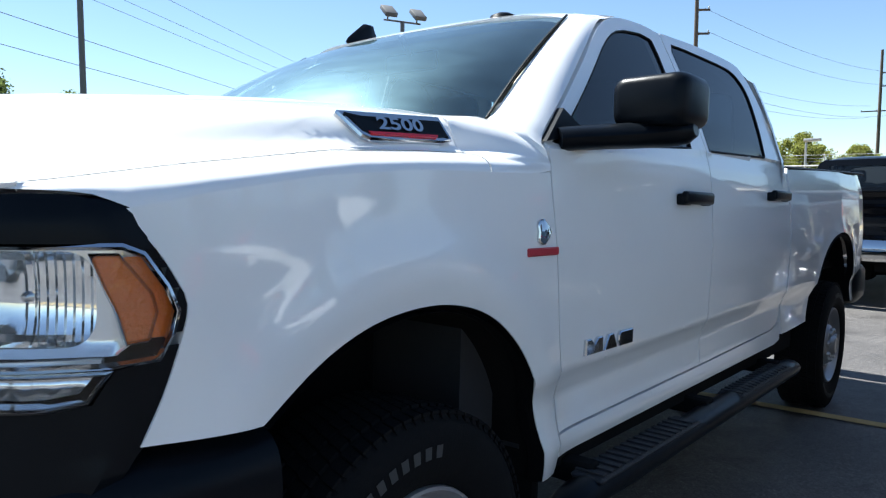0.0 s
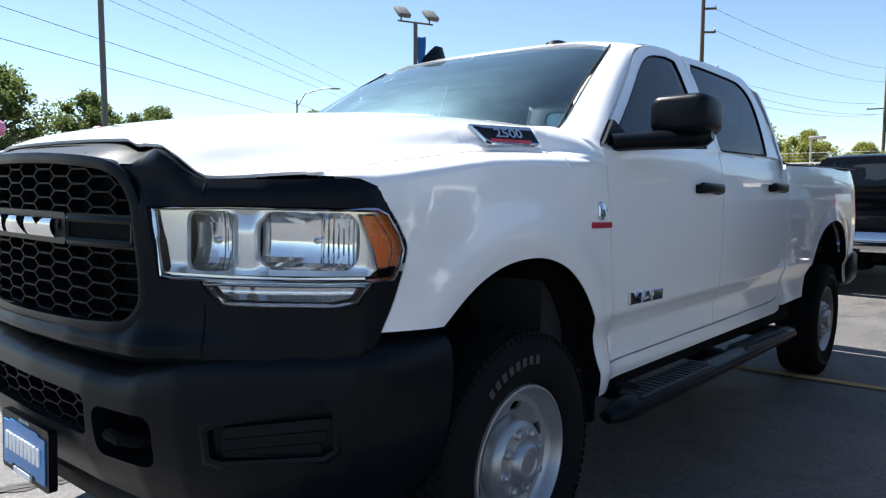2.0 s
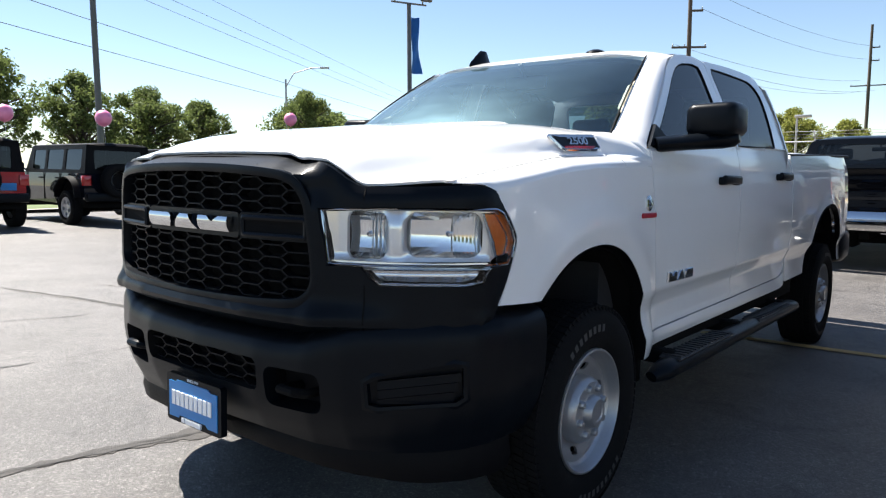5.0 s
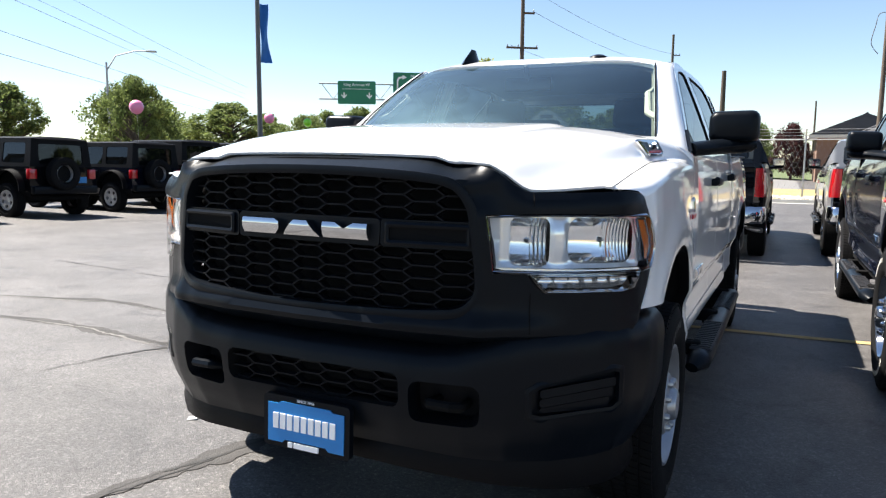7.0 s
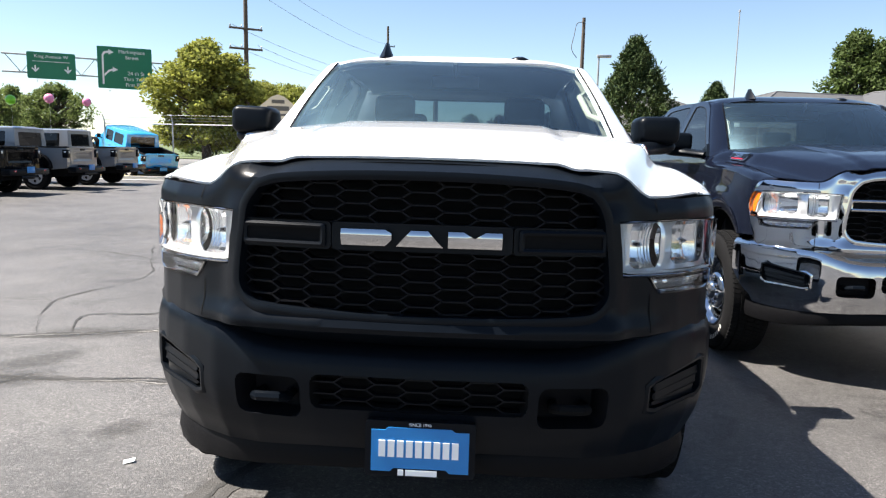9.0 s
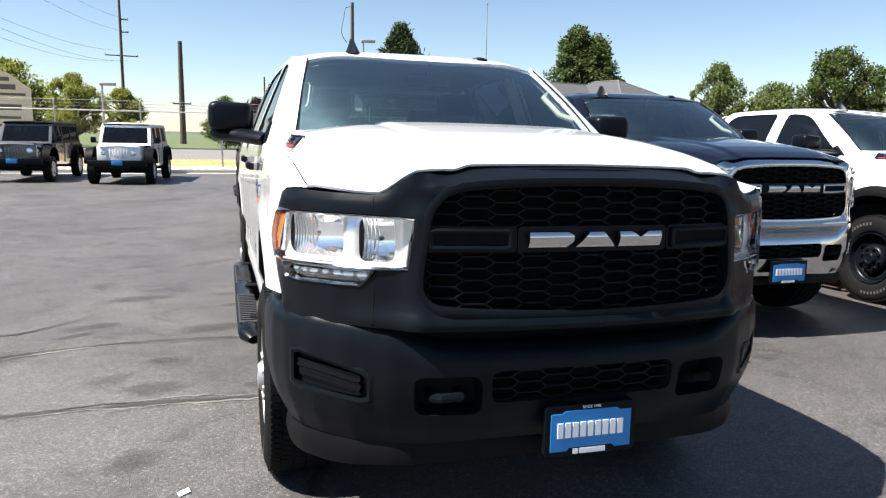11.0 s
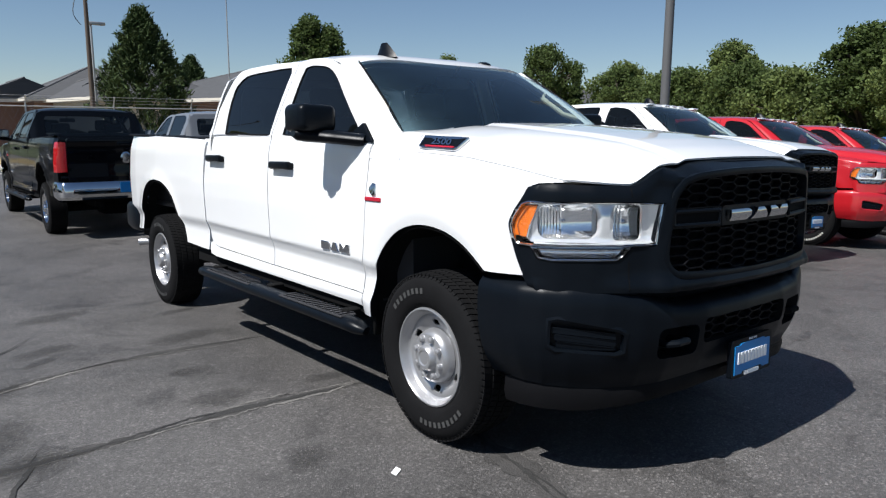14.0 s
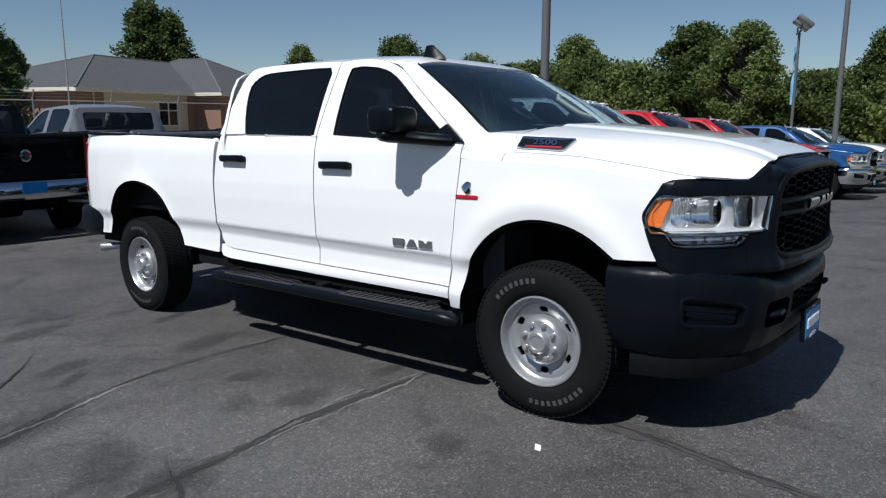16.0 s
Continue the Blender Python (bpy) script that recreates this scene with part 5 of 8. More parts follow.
def pickup(m, paint, label, style="work", group="", surround=None, bumper=None, rim=None, mirror=None, words=False, flare=False, markers=False, tall=1.0, letters=None):
    """A crew-cab pickup, its parts shared by every truck of the lot. The front looks to -y."""
    M = PICKUP
    lift = 0.41 * (tall - 1)
    t = thing("pickup_truck", m @ Matrix.Translation((0, 0, lift)), label, "pickup truck", group)
    surround, bumper, mirror, rim = surround or PLASTIC, bumper or PLASTIC, mirror or PLASTIC, rim or STEEL
    bright = CHROME if style == "chrome" else PLASTIC
    for side in (0, 1):
        p = lambda name, material, lab="", parent=t, mesh=None: part(name, (mesh or M[name])[side], material, parent, lab)
        fender = p("fender", paint)
        p("fender_top", paint, "", fender)
        p("cowl_corner", paint, "", fender)
        b = p("engine_badge", CHROME, "small chrome engine badge", fender)
        p("engine_badge_bar", RED_MARK, "red badge bar", fender, M["engine_bar"])
        fd, rd = p("front_door", paint), p("rear_door", paint)
        p("window", GLASS_TINT, "dark tinted side glass", fd, M["front_window"])
        p("window", GLASS_DARK, "dark tinted side glass", rd, M["rear_window"])
        p("window_seal", PLASTIC_ROUGH, "", fd, M["front_seal"])
        p("window_seal", PLASTIC_ROUGH, "", rd, M["rear_seal"])
        for door, h in ((fd, M["handle"][0]), (rd, M["handle"][1])):
            p("door_handle", PLASTIC, "black plastic pull handle", door, h)
        for me in M["side_badge"]:
            p("door_badge", CHROME, "chrome badge block", fd, me)
        p("rocker_panel", paint, "", t, M["rocker"])
        bed = p("bed_side", paint)
        p("bed_rail", PLASTIC_ROUGH, "black plastic bed rail cap", bed)
        p("tail_lamp", RED_LENS, "red tail lamp")
        p("windscreen_pillar", paint, "", t, M["pillar"])
        p("windscreen_trim", PLASTIC_ROUGH, "", t, M["glass_trim"])
        lamp = p("headlamp", CHROME, "chrome-framed headlamp", t, M["lamp_bezel"])
        p("housing", HOUSING, "satin silver housing", lamp, M["lamp_back"])
        for me in M["bowl"]:
            p("reflector_bowl", REFLECTOR, "", lamp, me)
        for me in M["bulb"]:
            p("bulb", CHROME, "", lamp, me)
        p("turn_signal", AMBER, "amber corner lens", lamp, M["amber"])
        p("signal_trim", CHROME, "", lamp, M["amber_trim"])
        p("strip_bezel", CHROME, "", lamp, M["low_bezel"])
        p("lamp_divider", HOUSING, "", lamp, M["lamp_rail"])
        p("lower_lamp", REFLECTOR, "", lamp, M["low_lamp"])
        lens = p("lens", LENS, "clear lens", lamp)
        lens.visible_shadow = False
        mir = p("mirror", mirror, "large folding side mirror", t, M["mirror_head"])
        p("mirror_glass", CHROME, "", mir)
        p("mirror_arm", PLASTIC, "", mir)
        step = p("side_step", PLASTIC, "black tubular side step", t, M["step"])
        for me in M["step_pad"]:
            p("step_pad", STEP_GRIP, "ribbed step pad", step, me)
        for me in M["bracket"]:
            p("step_bracket", VOID, "", step, me)
        for n in ("front_liner", "rear_liner"):
            liner = p("wheel_arch_liner", VOID, "", t, M[n])
            p("arch_trim", PLASTIC_ROUGH, "", liner, M[n + "_trim"])
        p("splash_flap", VOID, "", t, M["flap"])
        p("inner_pillar", TRIM_BEIGE, "beige pillar trim with grab handle")
        badge = p("hood_badge", CHROME, "chrome hood badge", t)
        p("badge_face", PLASTIC, "", badge, M["hood_badge_face"])
        p("badge_bar", RED_MARK, "", badge, M["hood_badge_bar"])
        p("badge_number", CHROME, "", badge, M["hood_number"])
        if flare:
            for me in M["flare"]:
                p("wheel_flare", PLASTIC_ROUGH, "wide black wheel flare", t, me)
        for y in (0.02, 3.81):
            add_wheel(t, (0.868 if side else -0.868) - (0.868 - 0.83) * (1 if side else -1), y, bool(side), rim, 0.41, tall, letters, 0.94)
    for me in M["wiper"]:
        part("wiper", me, PLASTIC_ROUGH, t)
    hood = part("hood", M["hood"], paint, t)
    part("roof", M["roof"], paint, t)
    glass = part("windscreen", M["windscreen"], GLASS, t, "greenish windscreen glass")
    glass.visible_shadow = False
    part("cowl_panel", M["cowl"], PLASTIC_ROUGH, t)
    grille = part("grille_surround", M["surround"], surround, t, "satin black plastic surround" if surround is PLASTIC else "")
    tagged(part("honeycomb", M["honeycomb"], GRILLE_BLACK, grille, "black honeycomb mesh"), kind="stuff")
    for pair in M["seam"]:
        for me in pair:
            part("seam", me, VOID, grille)
    part("grille_bezel", M["bezel"], bright, grille)
    part("radiator", M["radiator"], VOID, grille)
    for me in M["bar"]:
        part("grille_bar", me, PLASTIC, grille)
    for me in M["bar_slot"]:
        part("bar_slot", me, VOID, grille)
    for me in M["bar_trim"]:
        part("bar_trim", me, bright, grille)
    for me in M["badge"]:
        part("badge_block", me, CHROME, grille, "bevelled chrome badge block")
    bump = part("front_bumper", M["bumper"], bumper, t)
    for n, mm in (("tow_pocket", GRILLE_BLACK), ("tow_hook", VOID), ("fog_pocket", PLASTIC), ("fog_blank", PLASTIC), ("fog_frame", bumper)):
        for k, me in enumerate(M[n]):
            part(n, me, PLASTIC if n == "tow_hook" and k == 0 else mm, bump)
    tagged(part("lower_honeycomb", M["low_honeycomb"], GRILLE_BLACK, bump), kind="stuff")
    part("lower_backing", M["low_back"], VOID, bump)
    part("air_dam", M["air_dam"], PLASTIC_ROUGH, bump)
    plate = part("dealer_plate", M["plate_frame"], PLASTIC, t, "black-framed blue dealer plate")
    part("plate_face", M["plate"], PLATE_BLUE, plate)
    for me in PICKUP_PLATE_MARKS:
        part("plate_mark", me, WHITE_MARK, plate)
    if words:
        part("plate_words", PLATE_WORDS, WHITE_MARK, plate)
    for n, me in M["chassis"]:
        part(n, me, VOID, t)
    for me in M["inner_shell"]:
        part(me.name.split(".")[0], me, TRIM_GREY, t)
    part("cab_back", M["cab_back"], paint, t)
    part("back_window", M["back_window"], GLASS_TINT, t)
    part("bed_floor", M["bed_floor"], PLASTIC_ROUGH, t)
    gate = part("tailgate", M["tailgate"], paint, t)
    part("gate_handle", M["gate_handle"], PLASTIC, gate)
    part("gate_emblem", M["gate_emblem"], CHROME, gate)
    rbump = part("rear_bumper", M["rear_bumper"], bumper if style == "work" else CHROME, t)
    part("rear_plate", M["rear_plate"], PLATE_BLUE, rbump)
    part("exhaust_tip", M["exhaust"], STEEL, t)
    part("antenna_fin", M["fin"], PLASTIC, t)
    if markers:
        for me in M["cab_marker"]:
            part("cab_marker", me, HOUSING, t)
    else:
        part("roof_marker", M["bump"], PLASTIC, t)
    for me in M["seat"]:
        part("front_seat", me, SEAT, t)
    part("rear_bench", M["bench"], SEAT, t)
    dash = part("dashboard", M["dash"], TRIM_GREY, t)
    part("steering_wheel", M["wheel_rim"], TRIM_GREY, dash)
    part("rear_mirror", M["rear_mirror"], TRIM_GREY, t)
    part("headliner", M["headliner"], TRIM_BEIGE, t)
    return t


# ---- ground ----
def asphalt_material():
    m = bpy.data.materials.new("worn_asphalt")
    m.use_nodes = True
    N, L = m.node_tree.nodes, m.node_tree.links
    p = N["Principled BSDF"]
    co = N.new("ShaderNodeTexCoord").outputs["Object"]

    def tex(scale, detail=6.0, rough=0.6, warp=0.0):
        n = N.new("ShaderNodeTexNoise")
        n.inputs["Scale"].default_value, n.inputs["Detail"].default_value, n.inputs["Roughness"].default_value, n.inputs["Distortion"].default_value = scale, detail, rough, warp
        L.new(co, n.inputs["Vector"])
        return n.outputs[0]

    def ramp(sock, stops):
        r = N.new("ShaderNodeValToRGB")
        r.color_ramp.elements[0].position, r.color_ramp.elements[0].color = stops[0][0], (*[stops[0][1]] * 3, 1)
        r.color_ramp.elements[1].position, r.color_ramp.elements[1].color = stops[1][0], (*[stops[1][1]] * 3, 1)
        for pos, val in stops[2:]:
            r.color_ramp.elements.new(pos).color = (val, val, val, 1)
        L.new(sock, r.inputs[0])
        return r.outputs[0]

    def times(a, b):
        x = N.new("ShaderNodeMix")
        x.data_type, x.blend_type = "RGBA", "MULTIPLY"
        x.inputs["Factor"].default_value = 1.0
        L.new(a, x.inputs["A"]), L.new(b, x.inputs["B"])
        return x.outputs["Result"]

    base = N.new("ShaderNodeRGB")
    base.outputs[0].default_value = (0.080, 0.0755, 0.073, 1)
    col = times(base.outputs[0], ramp(tex(0.16, 5), [(0.3, 0.78), (0.7, 1.22)]))
    col = times(col, ramp(tex(0.9, 8, 0.65, 0.6), [(0.30, 0.68), (0.62, 1.12)]))
    col = times(col, ramp(tex(2.2, 7, 0.72, 1.0), [(0.34, 0.55), (0.47, 1.0)]))
    col = times(col, ramp(tex(95, 4, 0.85), [(0.34, 0.66), (0.66, 1.34)]))
    col = times(col, ramp(tex(330, 3, 0.9), [(0.38, 0.45), (0.64, 1.85)]))
    cells = N.new("ShaderNodeTexVoronoi")
    cells.inputs["Scale"].default_value = 120
    L.new(co, cells.inputs["Vector"])
    grit = N.new("ShaderNodeSeparateColor")
    L.new(cells.outputs["Color"], grit.inputs[0])
    col = times(col, ramp(grit.outputs[0], [(0.0, 0.62), (0.86, 1.10), (0.97, 1.9)]))
    L.new(col, p.inputs["Base Color"])
    r = N.new("ShaderNodeMapRange")
    r.inputs["To Min"].default_value, r.inputs["To Max"].default_value = 0.46, 0.66
    L.new(tex(1.1, 6), r.inputs["Value"])
    L.new(r.outputs[0], p.inputs["Roughness"])
    p.inputs["Specular IOR Level"].default_value = 0.5
    b1, b2 = N.new("ShaderNodeBump"), N.new("ShaderNodeBump")
    b1.inputs["Strength"].default_value, b1.inputs["Distance"].default_value = 0.75, 0.007
    b2.inputs["Strength"].default_value, b2.inputs["Distance"].default_value = 0.25, 0.03
    L.new(tex(170, 3, 0.7), b1.inputs["Height"]), L.new(tex(4, 5), b2.inputs["Height"])
    L.new(b2.outputs[0], b1.inputs["Normal"]), L.new(b1.outputs[0], p.inputs["Normal"])
    return m


ASPHALT = asphalt_material()
TAR = mat("crack_filler", (0.026, 0.025, 0.024), 0.8, vary=0.3, scale=12, bump=0.3, bump_scale=90)
SEALER = mat("worn_crack_sealer", (0.050, 0.047, 0.045), 0.85, vary=0.35, scale=9, bump=0.5, bump_scale=120)
CRUMB = mat("crumbled_asphalt", (0.165, 0.158, 0.148), 0.9, vary=0.4, scale=40, bump=0.5, bump_scale=120)
LINE_YELLOW = mat("faded_yellow_line", (0.42, 0.30, 0.12), 0.8, vary=0.25, scale=14)
CONCRETE = mat("pale_concrete", (0.42, 0.41, 0.38), 0.85, vary=0.12, scale=3, bump=0.2, bump_scale=60)
GRAVEL = mat("pale_gravel", (0.50, 0.47, 0.42), 0.9, vary=0.15, scale=2, island=0.35)
DRY_GRASS = mat("dry_grass", (0.32, 0.24, 0.10), 0.95, vary=0.3, scale=0.6, bump=0.5, bump_scale=30)
GREEN_GRASS = mat("mown_grass", (0.082, 0.108, 0.040), 0.95, vary=0.25, scale=0.5, bump=0.5, bump_scale=30)
ROAD = mat("street_asphalt", (0.15, 0.148, 0.145), 0.85, vary=0.08, scale=0.3)
WOOD_POLE = mat("weathered_pole_wood", (0.085, 0.065, 0.05), 0.9, vary=0.25, scale=3, streak=(1, 1, 0.05))
GREY_POLE = mat("grey_painted_pole", (0.10, 0.10, 0.10), 0.55, vary=0.08, scale=2)
GALV = mat("galvanised_steel", (0.36, 0.37, 0.38), 0.5, metal=0.6, vary=0.1, scale=6)
WIRE = mat("cable", (0.07, 0.07, 0.07), 0.7)
SIGN_GREEN = mat("green_road_sign", (0.006, 0.17, 0.085), 0.45, vary=0.05, scale=1)
BANNER = mat("blue_banner_cloth", (0.015, 0.13, 0.40), 0.8, vary=0.12, scale=3)
BANNER_PALE = mat("pale_blue_banner_cloth", (0.16, 0.42, 0.62), 0.8, vary=0.3, scale=3)
PINK = mat("pink_balloon_rubber", (0.85, 0.25, 0.42), 0.35, coat=0.4, vary=0.03)
LIME = mat("green_balloon_rubber", (0.22, 0.62, 0.02), 0.35, coat=0.4, vary=0.03)
ROOFING = mat("grey_shingles", (0.062, 0.063, 0.067), 0.9, vary=0.16, scale=1.5, bump=0.3, bump_scale=20, streak=(1, 1, 6))
STUCCO = mat("beige_wall", (0.52, 0.46, 0.36), 0.9, vary=0.06, scale=1.2)
BRICK = mat("brown_brick_wall", (0.22, 0.13, 0.09), 0.9, vary=0.2, scale=6, streak=(1, 1, 3))
FASCIA = mat("pale_fascia_board", (0.62, 0.58, 0.50), 0.7, vary=0.05)
LEAF = mat("broad_leaves", (0.128, 0.165, 0.052), 0.75, spec=0.25, island=0.45, vary=0.15, scale=0.4)
LEAF_DARK = mat("dark_leaves", (0.076, 0.108, 0.032), 0.75, spec=0.25, island=0.45, vary=0.15, scale=0.4)
LEAF_YELLOW = mat("yellowing_leaves", (0.235, 0.25, 0.056), 0.75, spec=0.25, island=0.40, vary=0.15, scale=0.4)
NEEDLE = mat("conifer_needles", (0.046, 0.070, 0.024), 0.8, spec=0.2, island=0.45, vary=0.15, scale=0.6)
LEAF_PURPLE = mat("purple_leaves", (0.055, 0.022, 0.022), 0.75, spec=0.25, island=0.4)


def translucent(m, share):
    """Let a part of the light through the leaves of a material."""
    N, L = m.node_tree.nodes, m.node_tree.links
    p, out = N["Principled BSDF"], N["Material Output"]
    thin, mix = N.new("ShaderNodeBsdfTranslucent"), N.new("ShaderNodeMixShader")
    mix.inputs[0].default_value = share
    L.new(p.inputs["Base Color"].links[0].from_socket, thin.inputs[0])
    L.new(p.outputs[0], mix.inputs[1]), L.new(thin.outputs[0], mix.inputs[2]), L.new(mix.outputs[0], out.inputs[0])


for leaf in (LEAF, LEAF_DARK, LEAF_YELLOW, LEAF_PURPLE):
    translucent(leaf, 0.45)
BARK = mat("bark", (0.075, 0.060, 0.048), 0.95, vary=0.25, scale=6, streak=(1, 1, 0.2))


def spread(a, b, n):
    return np.linspace(a, b, n)


xs = np.concatenate([spread(-1500, -80, 12), spread(-70, 70, 141), spread(80, 1500, 12)])
ys = np.concatenate([spread(-1500, -50, 12), spread(-45, 75, 121), spread(85, 1500, 12)])
me = finish("ground", [(x, y, ground_z(x, y)) for x in xs for y in ys], [(i * len(ys) + j, (i + 1) * len(ys) + j, (i + 1) * len(ys) + j + 1, i * len(ys) + j + 1) for i in range(len(xs) - 1) for j in range(len(ys) - 1)], recalc=False)
tagged(part("ground", me, ASPHALT), "dark grey worn asphalt of the sales lot", "ground", kind="structure")


def strip(name, line, width, material, label, category, lift=0.004, wobble=0.0, kind="structure", seed=1):
    """A band laid on the ground along a line of (x, y); with wobble, a ragged one that swells and thins."""
    rnd = random.Random(seed)
    waves = [(rnd.uniform(0.35, 0.9) * 2.2**k, rnd.uniform(0, 6.28), 0.6**k) for k in range(6)]
    pts = smooth_curve(line, max(8, int(sum(math.dist(a, b) for a, b in zip(line, line[1:])) / 0.03)))
    rows = []
    run = 0.0
    for i, (x, y) in enumerate(pts):
        a, b = Vector(pts[max(i - 1, 0)]), Vector(pts[min(i + 1, len(pts) - 1)])
        run += math.dist(pts[i], pts[i - 1]) if i else 0.0
        d = (b - a).normalized()
        n = Vector((-d.y, d.x))
        sway = sum(g * math.sin(f * 3.1 * run + p) for f, p, g in waves)
        swell = sum(g * math.sin(f * 4.7 * run + 2 * p) for f, p, g in waves)
        o = n * (wobble * sway + rnd.uniform(-0.3, 0.3) * wobble)
        ends = min(1.0, 8 * i / len(pts), 8 * (len(pts) - 1 - i) / len(pts)) if wobble else 1.0
        w = width / 2 * (max(0.12, 0.85 + 0.55 * swell + rnd.uniform(-0.25, 0.25)) if wobble else 1.0) * max(0.05, ends)
        rows.append([(x + o.x + n.x * k, y + o.y + n.y * k, ground_z(x, y) + lift) for k in (-w, w)])
    return tagged(part(name, finish(name, *sweep(rows), smooth=0), material), label, category, kind=kind)


CRACKS = [
    [(-5.5, 1.35), (-4.2, 1.75), (-3.3, 1.72), (-2.72, 1.88), (-1.89, 2.2), (-0.74, 2.23)],
    [(-6.0, 0.55), (-4.0, 0.9), (-2.53, 0.86), (-1.63, 0.94), (-0.74, 0.9)],
    [(-2.36, 1.02), (-2.6, 0.4), (-2.66, -0.64), (-2.9, -1.7)],
    [(-0.95, -2.6), (-0.99, -1.23), (-0.82, -0.4), (-0.60, 0.2)],
    [(-4.3, -0.6), (-4.1, 0.0), (-3.98, 0.5), (-4.4, 1.2)],
    [(-2.94, 1.81), (-3.5, 3.0), (-3.4, 4.4), (-3.91, 5.71), (-4.6, 7.2)],
    [(-7.5, 3.4), (-5.6, 3.2), (-3.5, 3.0)],
    [(-9, 6.3), (-6.8, 5.9), (-5.2, 6.3), (-3.95, 5.8)],
    [(-2.72, 1.88), (-2.95, 2.5), (-2.46, 2.65), (-2.0, 3.3)],
]
SCUFFS = [(-2.05, 2.76, 0.3, 0.16, 20), (-2.11, 2.51, 0.25, 0.08, 40), (-1.19, 2.55, 0.42, 0.2, 15), (-0.96, 3.4, 0.35, 0.1, 20), (-1.47, 1.17, 0.26, 0.18, 10), (-2.42, 0.86, 0.3, 0.22, 30), (-1.82, 3.8, 0.5, 0.2, 20), (-0.85, 1.12, 0.2, 0.1, 0), (-1.47, 1.73, 0.16, 0.12, 0), (-2.65, 1.95, 0.5, 0.3, 10), (-2.54, 1.2, 0.5, 0.2, 60), (-1.47, 0.19, 0.2, 0.15, 60)]
for k, line in enumerate(CRACKS):
    wide = k in (0, 1, 3)
    if wide:
        strip("sealed_band", line, 0.085, SEALER, "worn dark band of sealer along a crack in the asphalt", "crack", 0.0024 + 0.0002 * k, 0.012, "structure", k + 20)
    strip("pavement_crack", line, 0.030 if wide else 0.014, TAR, "ragged dark crack in the worn asphalt", "crack", 0.004 + 0.0004 * k, 0.014, "structure", k)
    if k < 2:
        strip("crumbled_edge", [(x, y - 0.03) for x, y in line], 0.016, CRUMB, "pale crumbled edge of a crack in the asphalt", "crack", 0.0036 + 0.0002 * k, 0.024, "structure", k + 80)
        strip("crumbled_edge", [(x + 0.1, y + 0.062) for x, y in line[1:]], 0.010, CRUMB, "pale crumbled edge of a crack in the asphalt", "crack", 0.0031 + 0.0002 * k, 0.03, "structure", k + 90)
    if wide:
        strip("pavement_crack", [(x, y + 0.035) for x, y in line[1:]], 0.010, TAR, "thin side strand of a crack in the asphalt", "crack", 0.0042 + 0.0004 * k, 0.018, "structure", k + 40)


def stain_material():
    """Dark scuffs that fade out raggedly towards the edge of their patch."""
    m = bpy.data.materials.new("dark_scuff")
    m.use_nodes = True
    N, L = m.node_tree.nodes, m.node_tree.links
    p = N["Principled BSDF"]
    p.inputs["Base Color"].default_value = (0.028, 0.027, 0.026, 1)
    p.inputs["Roughness"].default_value = 0.75
    co = N.new("ShaderNodeTexCoord").outputs["Object"]
    length = N.new("ShaderNodeVectorMath")
    length.operation = "LENGTH"
    L.new(co, length.inputs[0])
    noise_tex = N.new("ShaderNodeTexNoise")
    noise_tex.inputs["Scale"].default_value, noise_tex.inputs["Detail"].default_value, noise_tex.inputs["Roughness"].default_value = 5.5, 8, 0.8
    place = N.new("ShaderNodeNewGeometry")
    L.new(place.outputs["Position"], noise_tex.inputs["Vector"])
    take = N.new("ShaderNodeMath")
    take.operation = "SUBTRACT"
    L.new(noise_tex.outputs[0], take.inputs[0]), L.new(length.outputs["Value"], take.inputs[1])
    span = N.new("ShaderNodeMapRange")
    span.inputs["From Min"].default_value, span.inputs["From Max"].default_value = -0.30, 0.15
    span.inputs["To Max"].default_value = 0.34
    L.new(take.outputs[0], span.inputs["Value"])
    clear, mix = N.new("ShaderNodeBsdfTransparent"), N.new("ShaderNodeMixShader")
    L.new(span.outputs[0], mix.inputs[0]), L.new(clear.outputs[0], mix.inputs[1]), L.new(p.outputs[0], mix.inputs[2])
    L.new(mix.outputs[0], N["Material Output"].inputs[0])
    return m


SCUFF = stain_material()
scuff_mesh = finish("dark_scuff", [(math.cos(2 * math.pi * k / 24), math.sin(2 * math.pi * k / 24), 0) for k in range(24)], [tuple(range(24))], smooth=0, recalc=False)
for x, y, a, b, turn in SCUFFS:
    ob = part("dark_scuff", scuff_mesh, SCUFF)
    n = Vector((ground_z(x - 0.05, y) - ground_z(x + 0.05, y), ground_z(x, y - 0.05) - ground_z(x, y + 0.05), 0.1)).normalized()
    ob.matrix_world = Matrix.Translation((x, y, ground_z(x, y) + 0.0055)) @ Vector((0, 0, 1)).rotation_difference(n).to_matrix().to_4x4() @ pose(0, 0, 0, 0, 0, turn) @ Matrix.Diagonal((a, b, 1, 1))
    tagged(ob, "dark scuffed patch worn into the asphalt", "stain", kind="structure")
strip("parking_line", [(0.15, 3.50), (1.2, 3.56), (2.4, 3.63), (3.4, 3.68)], 0.09, LINE_YELLOW, "faded yellow painted parking line", "parking line", 0.0085)
for x0, x1 in ((-30, -4), (-2.5, 24)):
    strip("kerb_line", [(x0, 25.9), ((x0 + x1) / 2, 25.9), (x1, 25.9)], 0.4, CONCRETE, "pale concrete gutter along the lot", "gutter", 0.012)


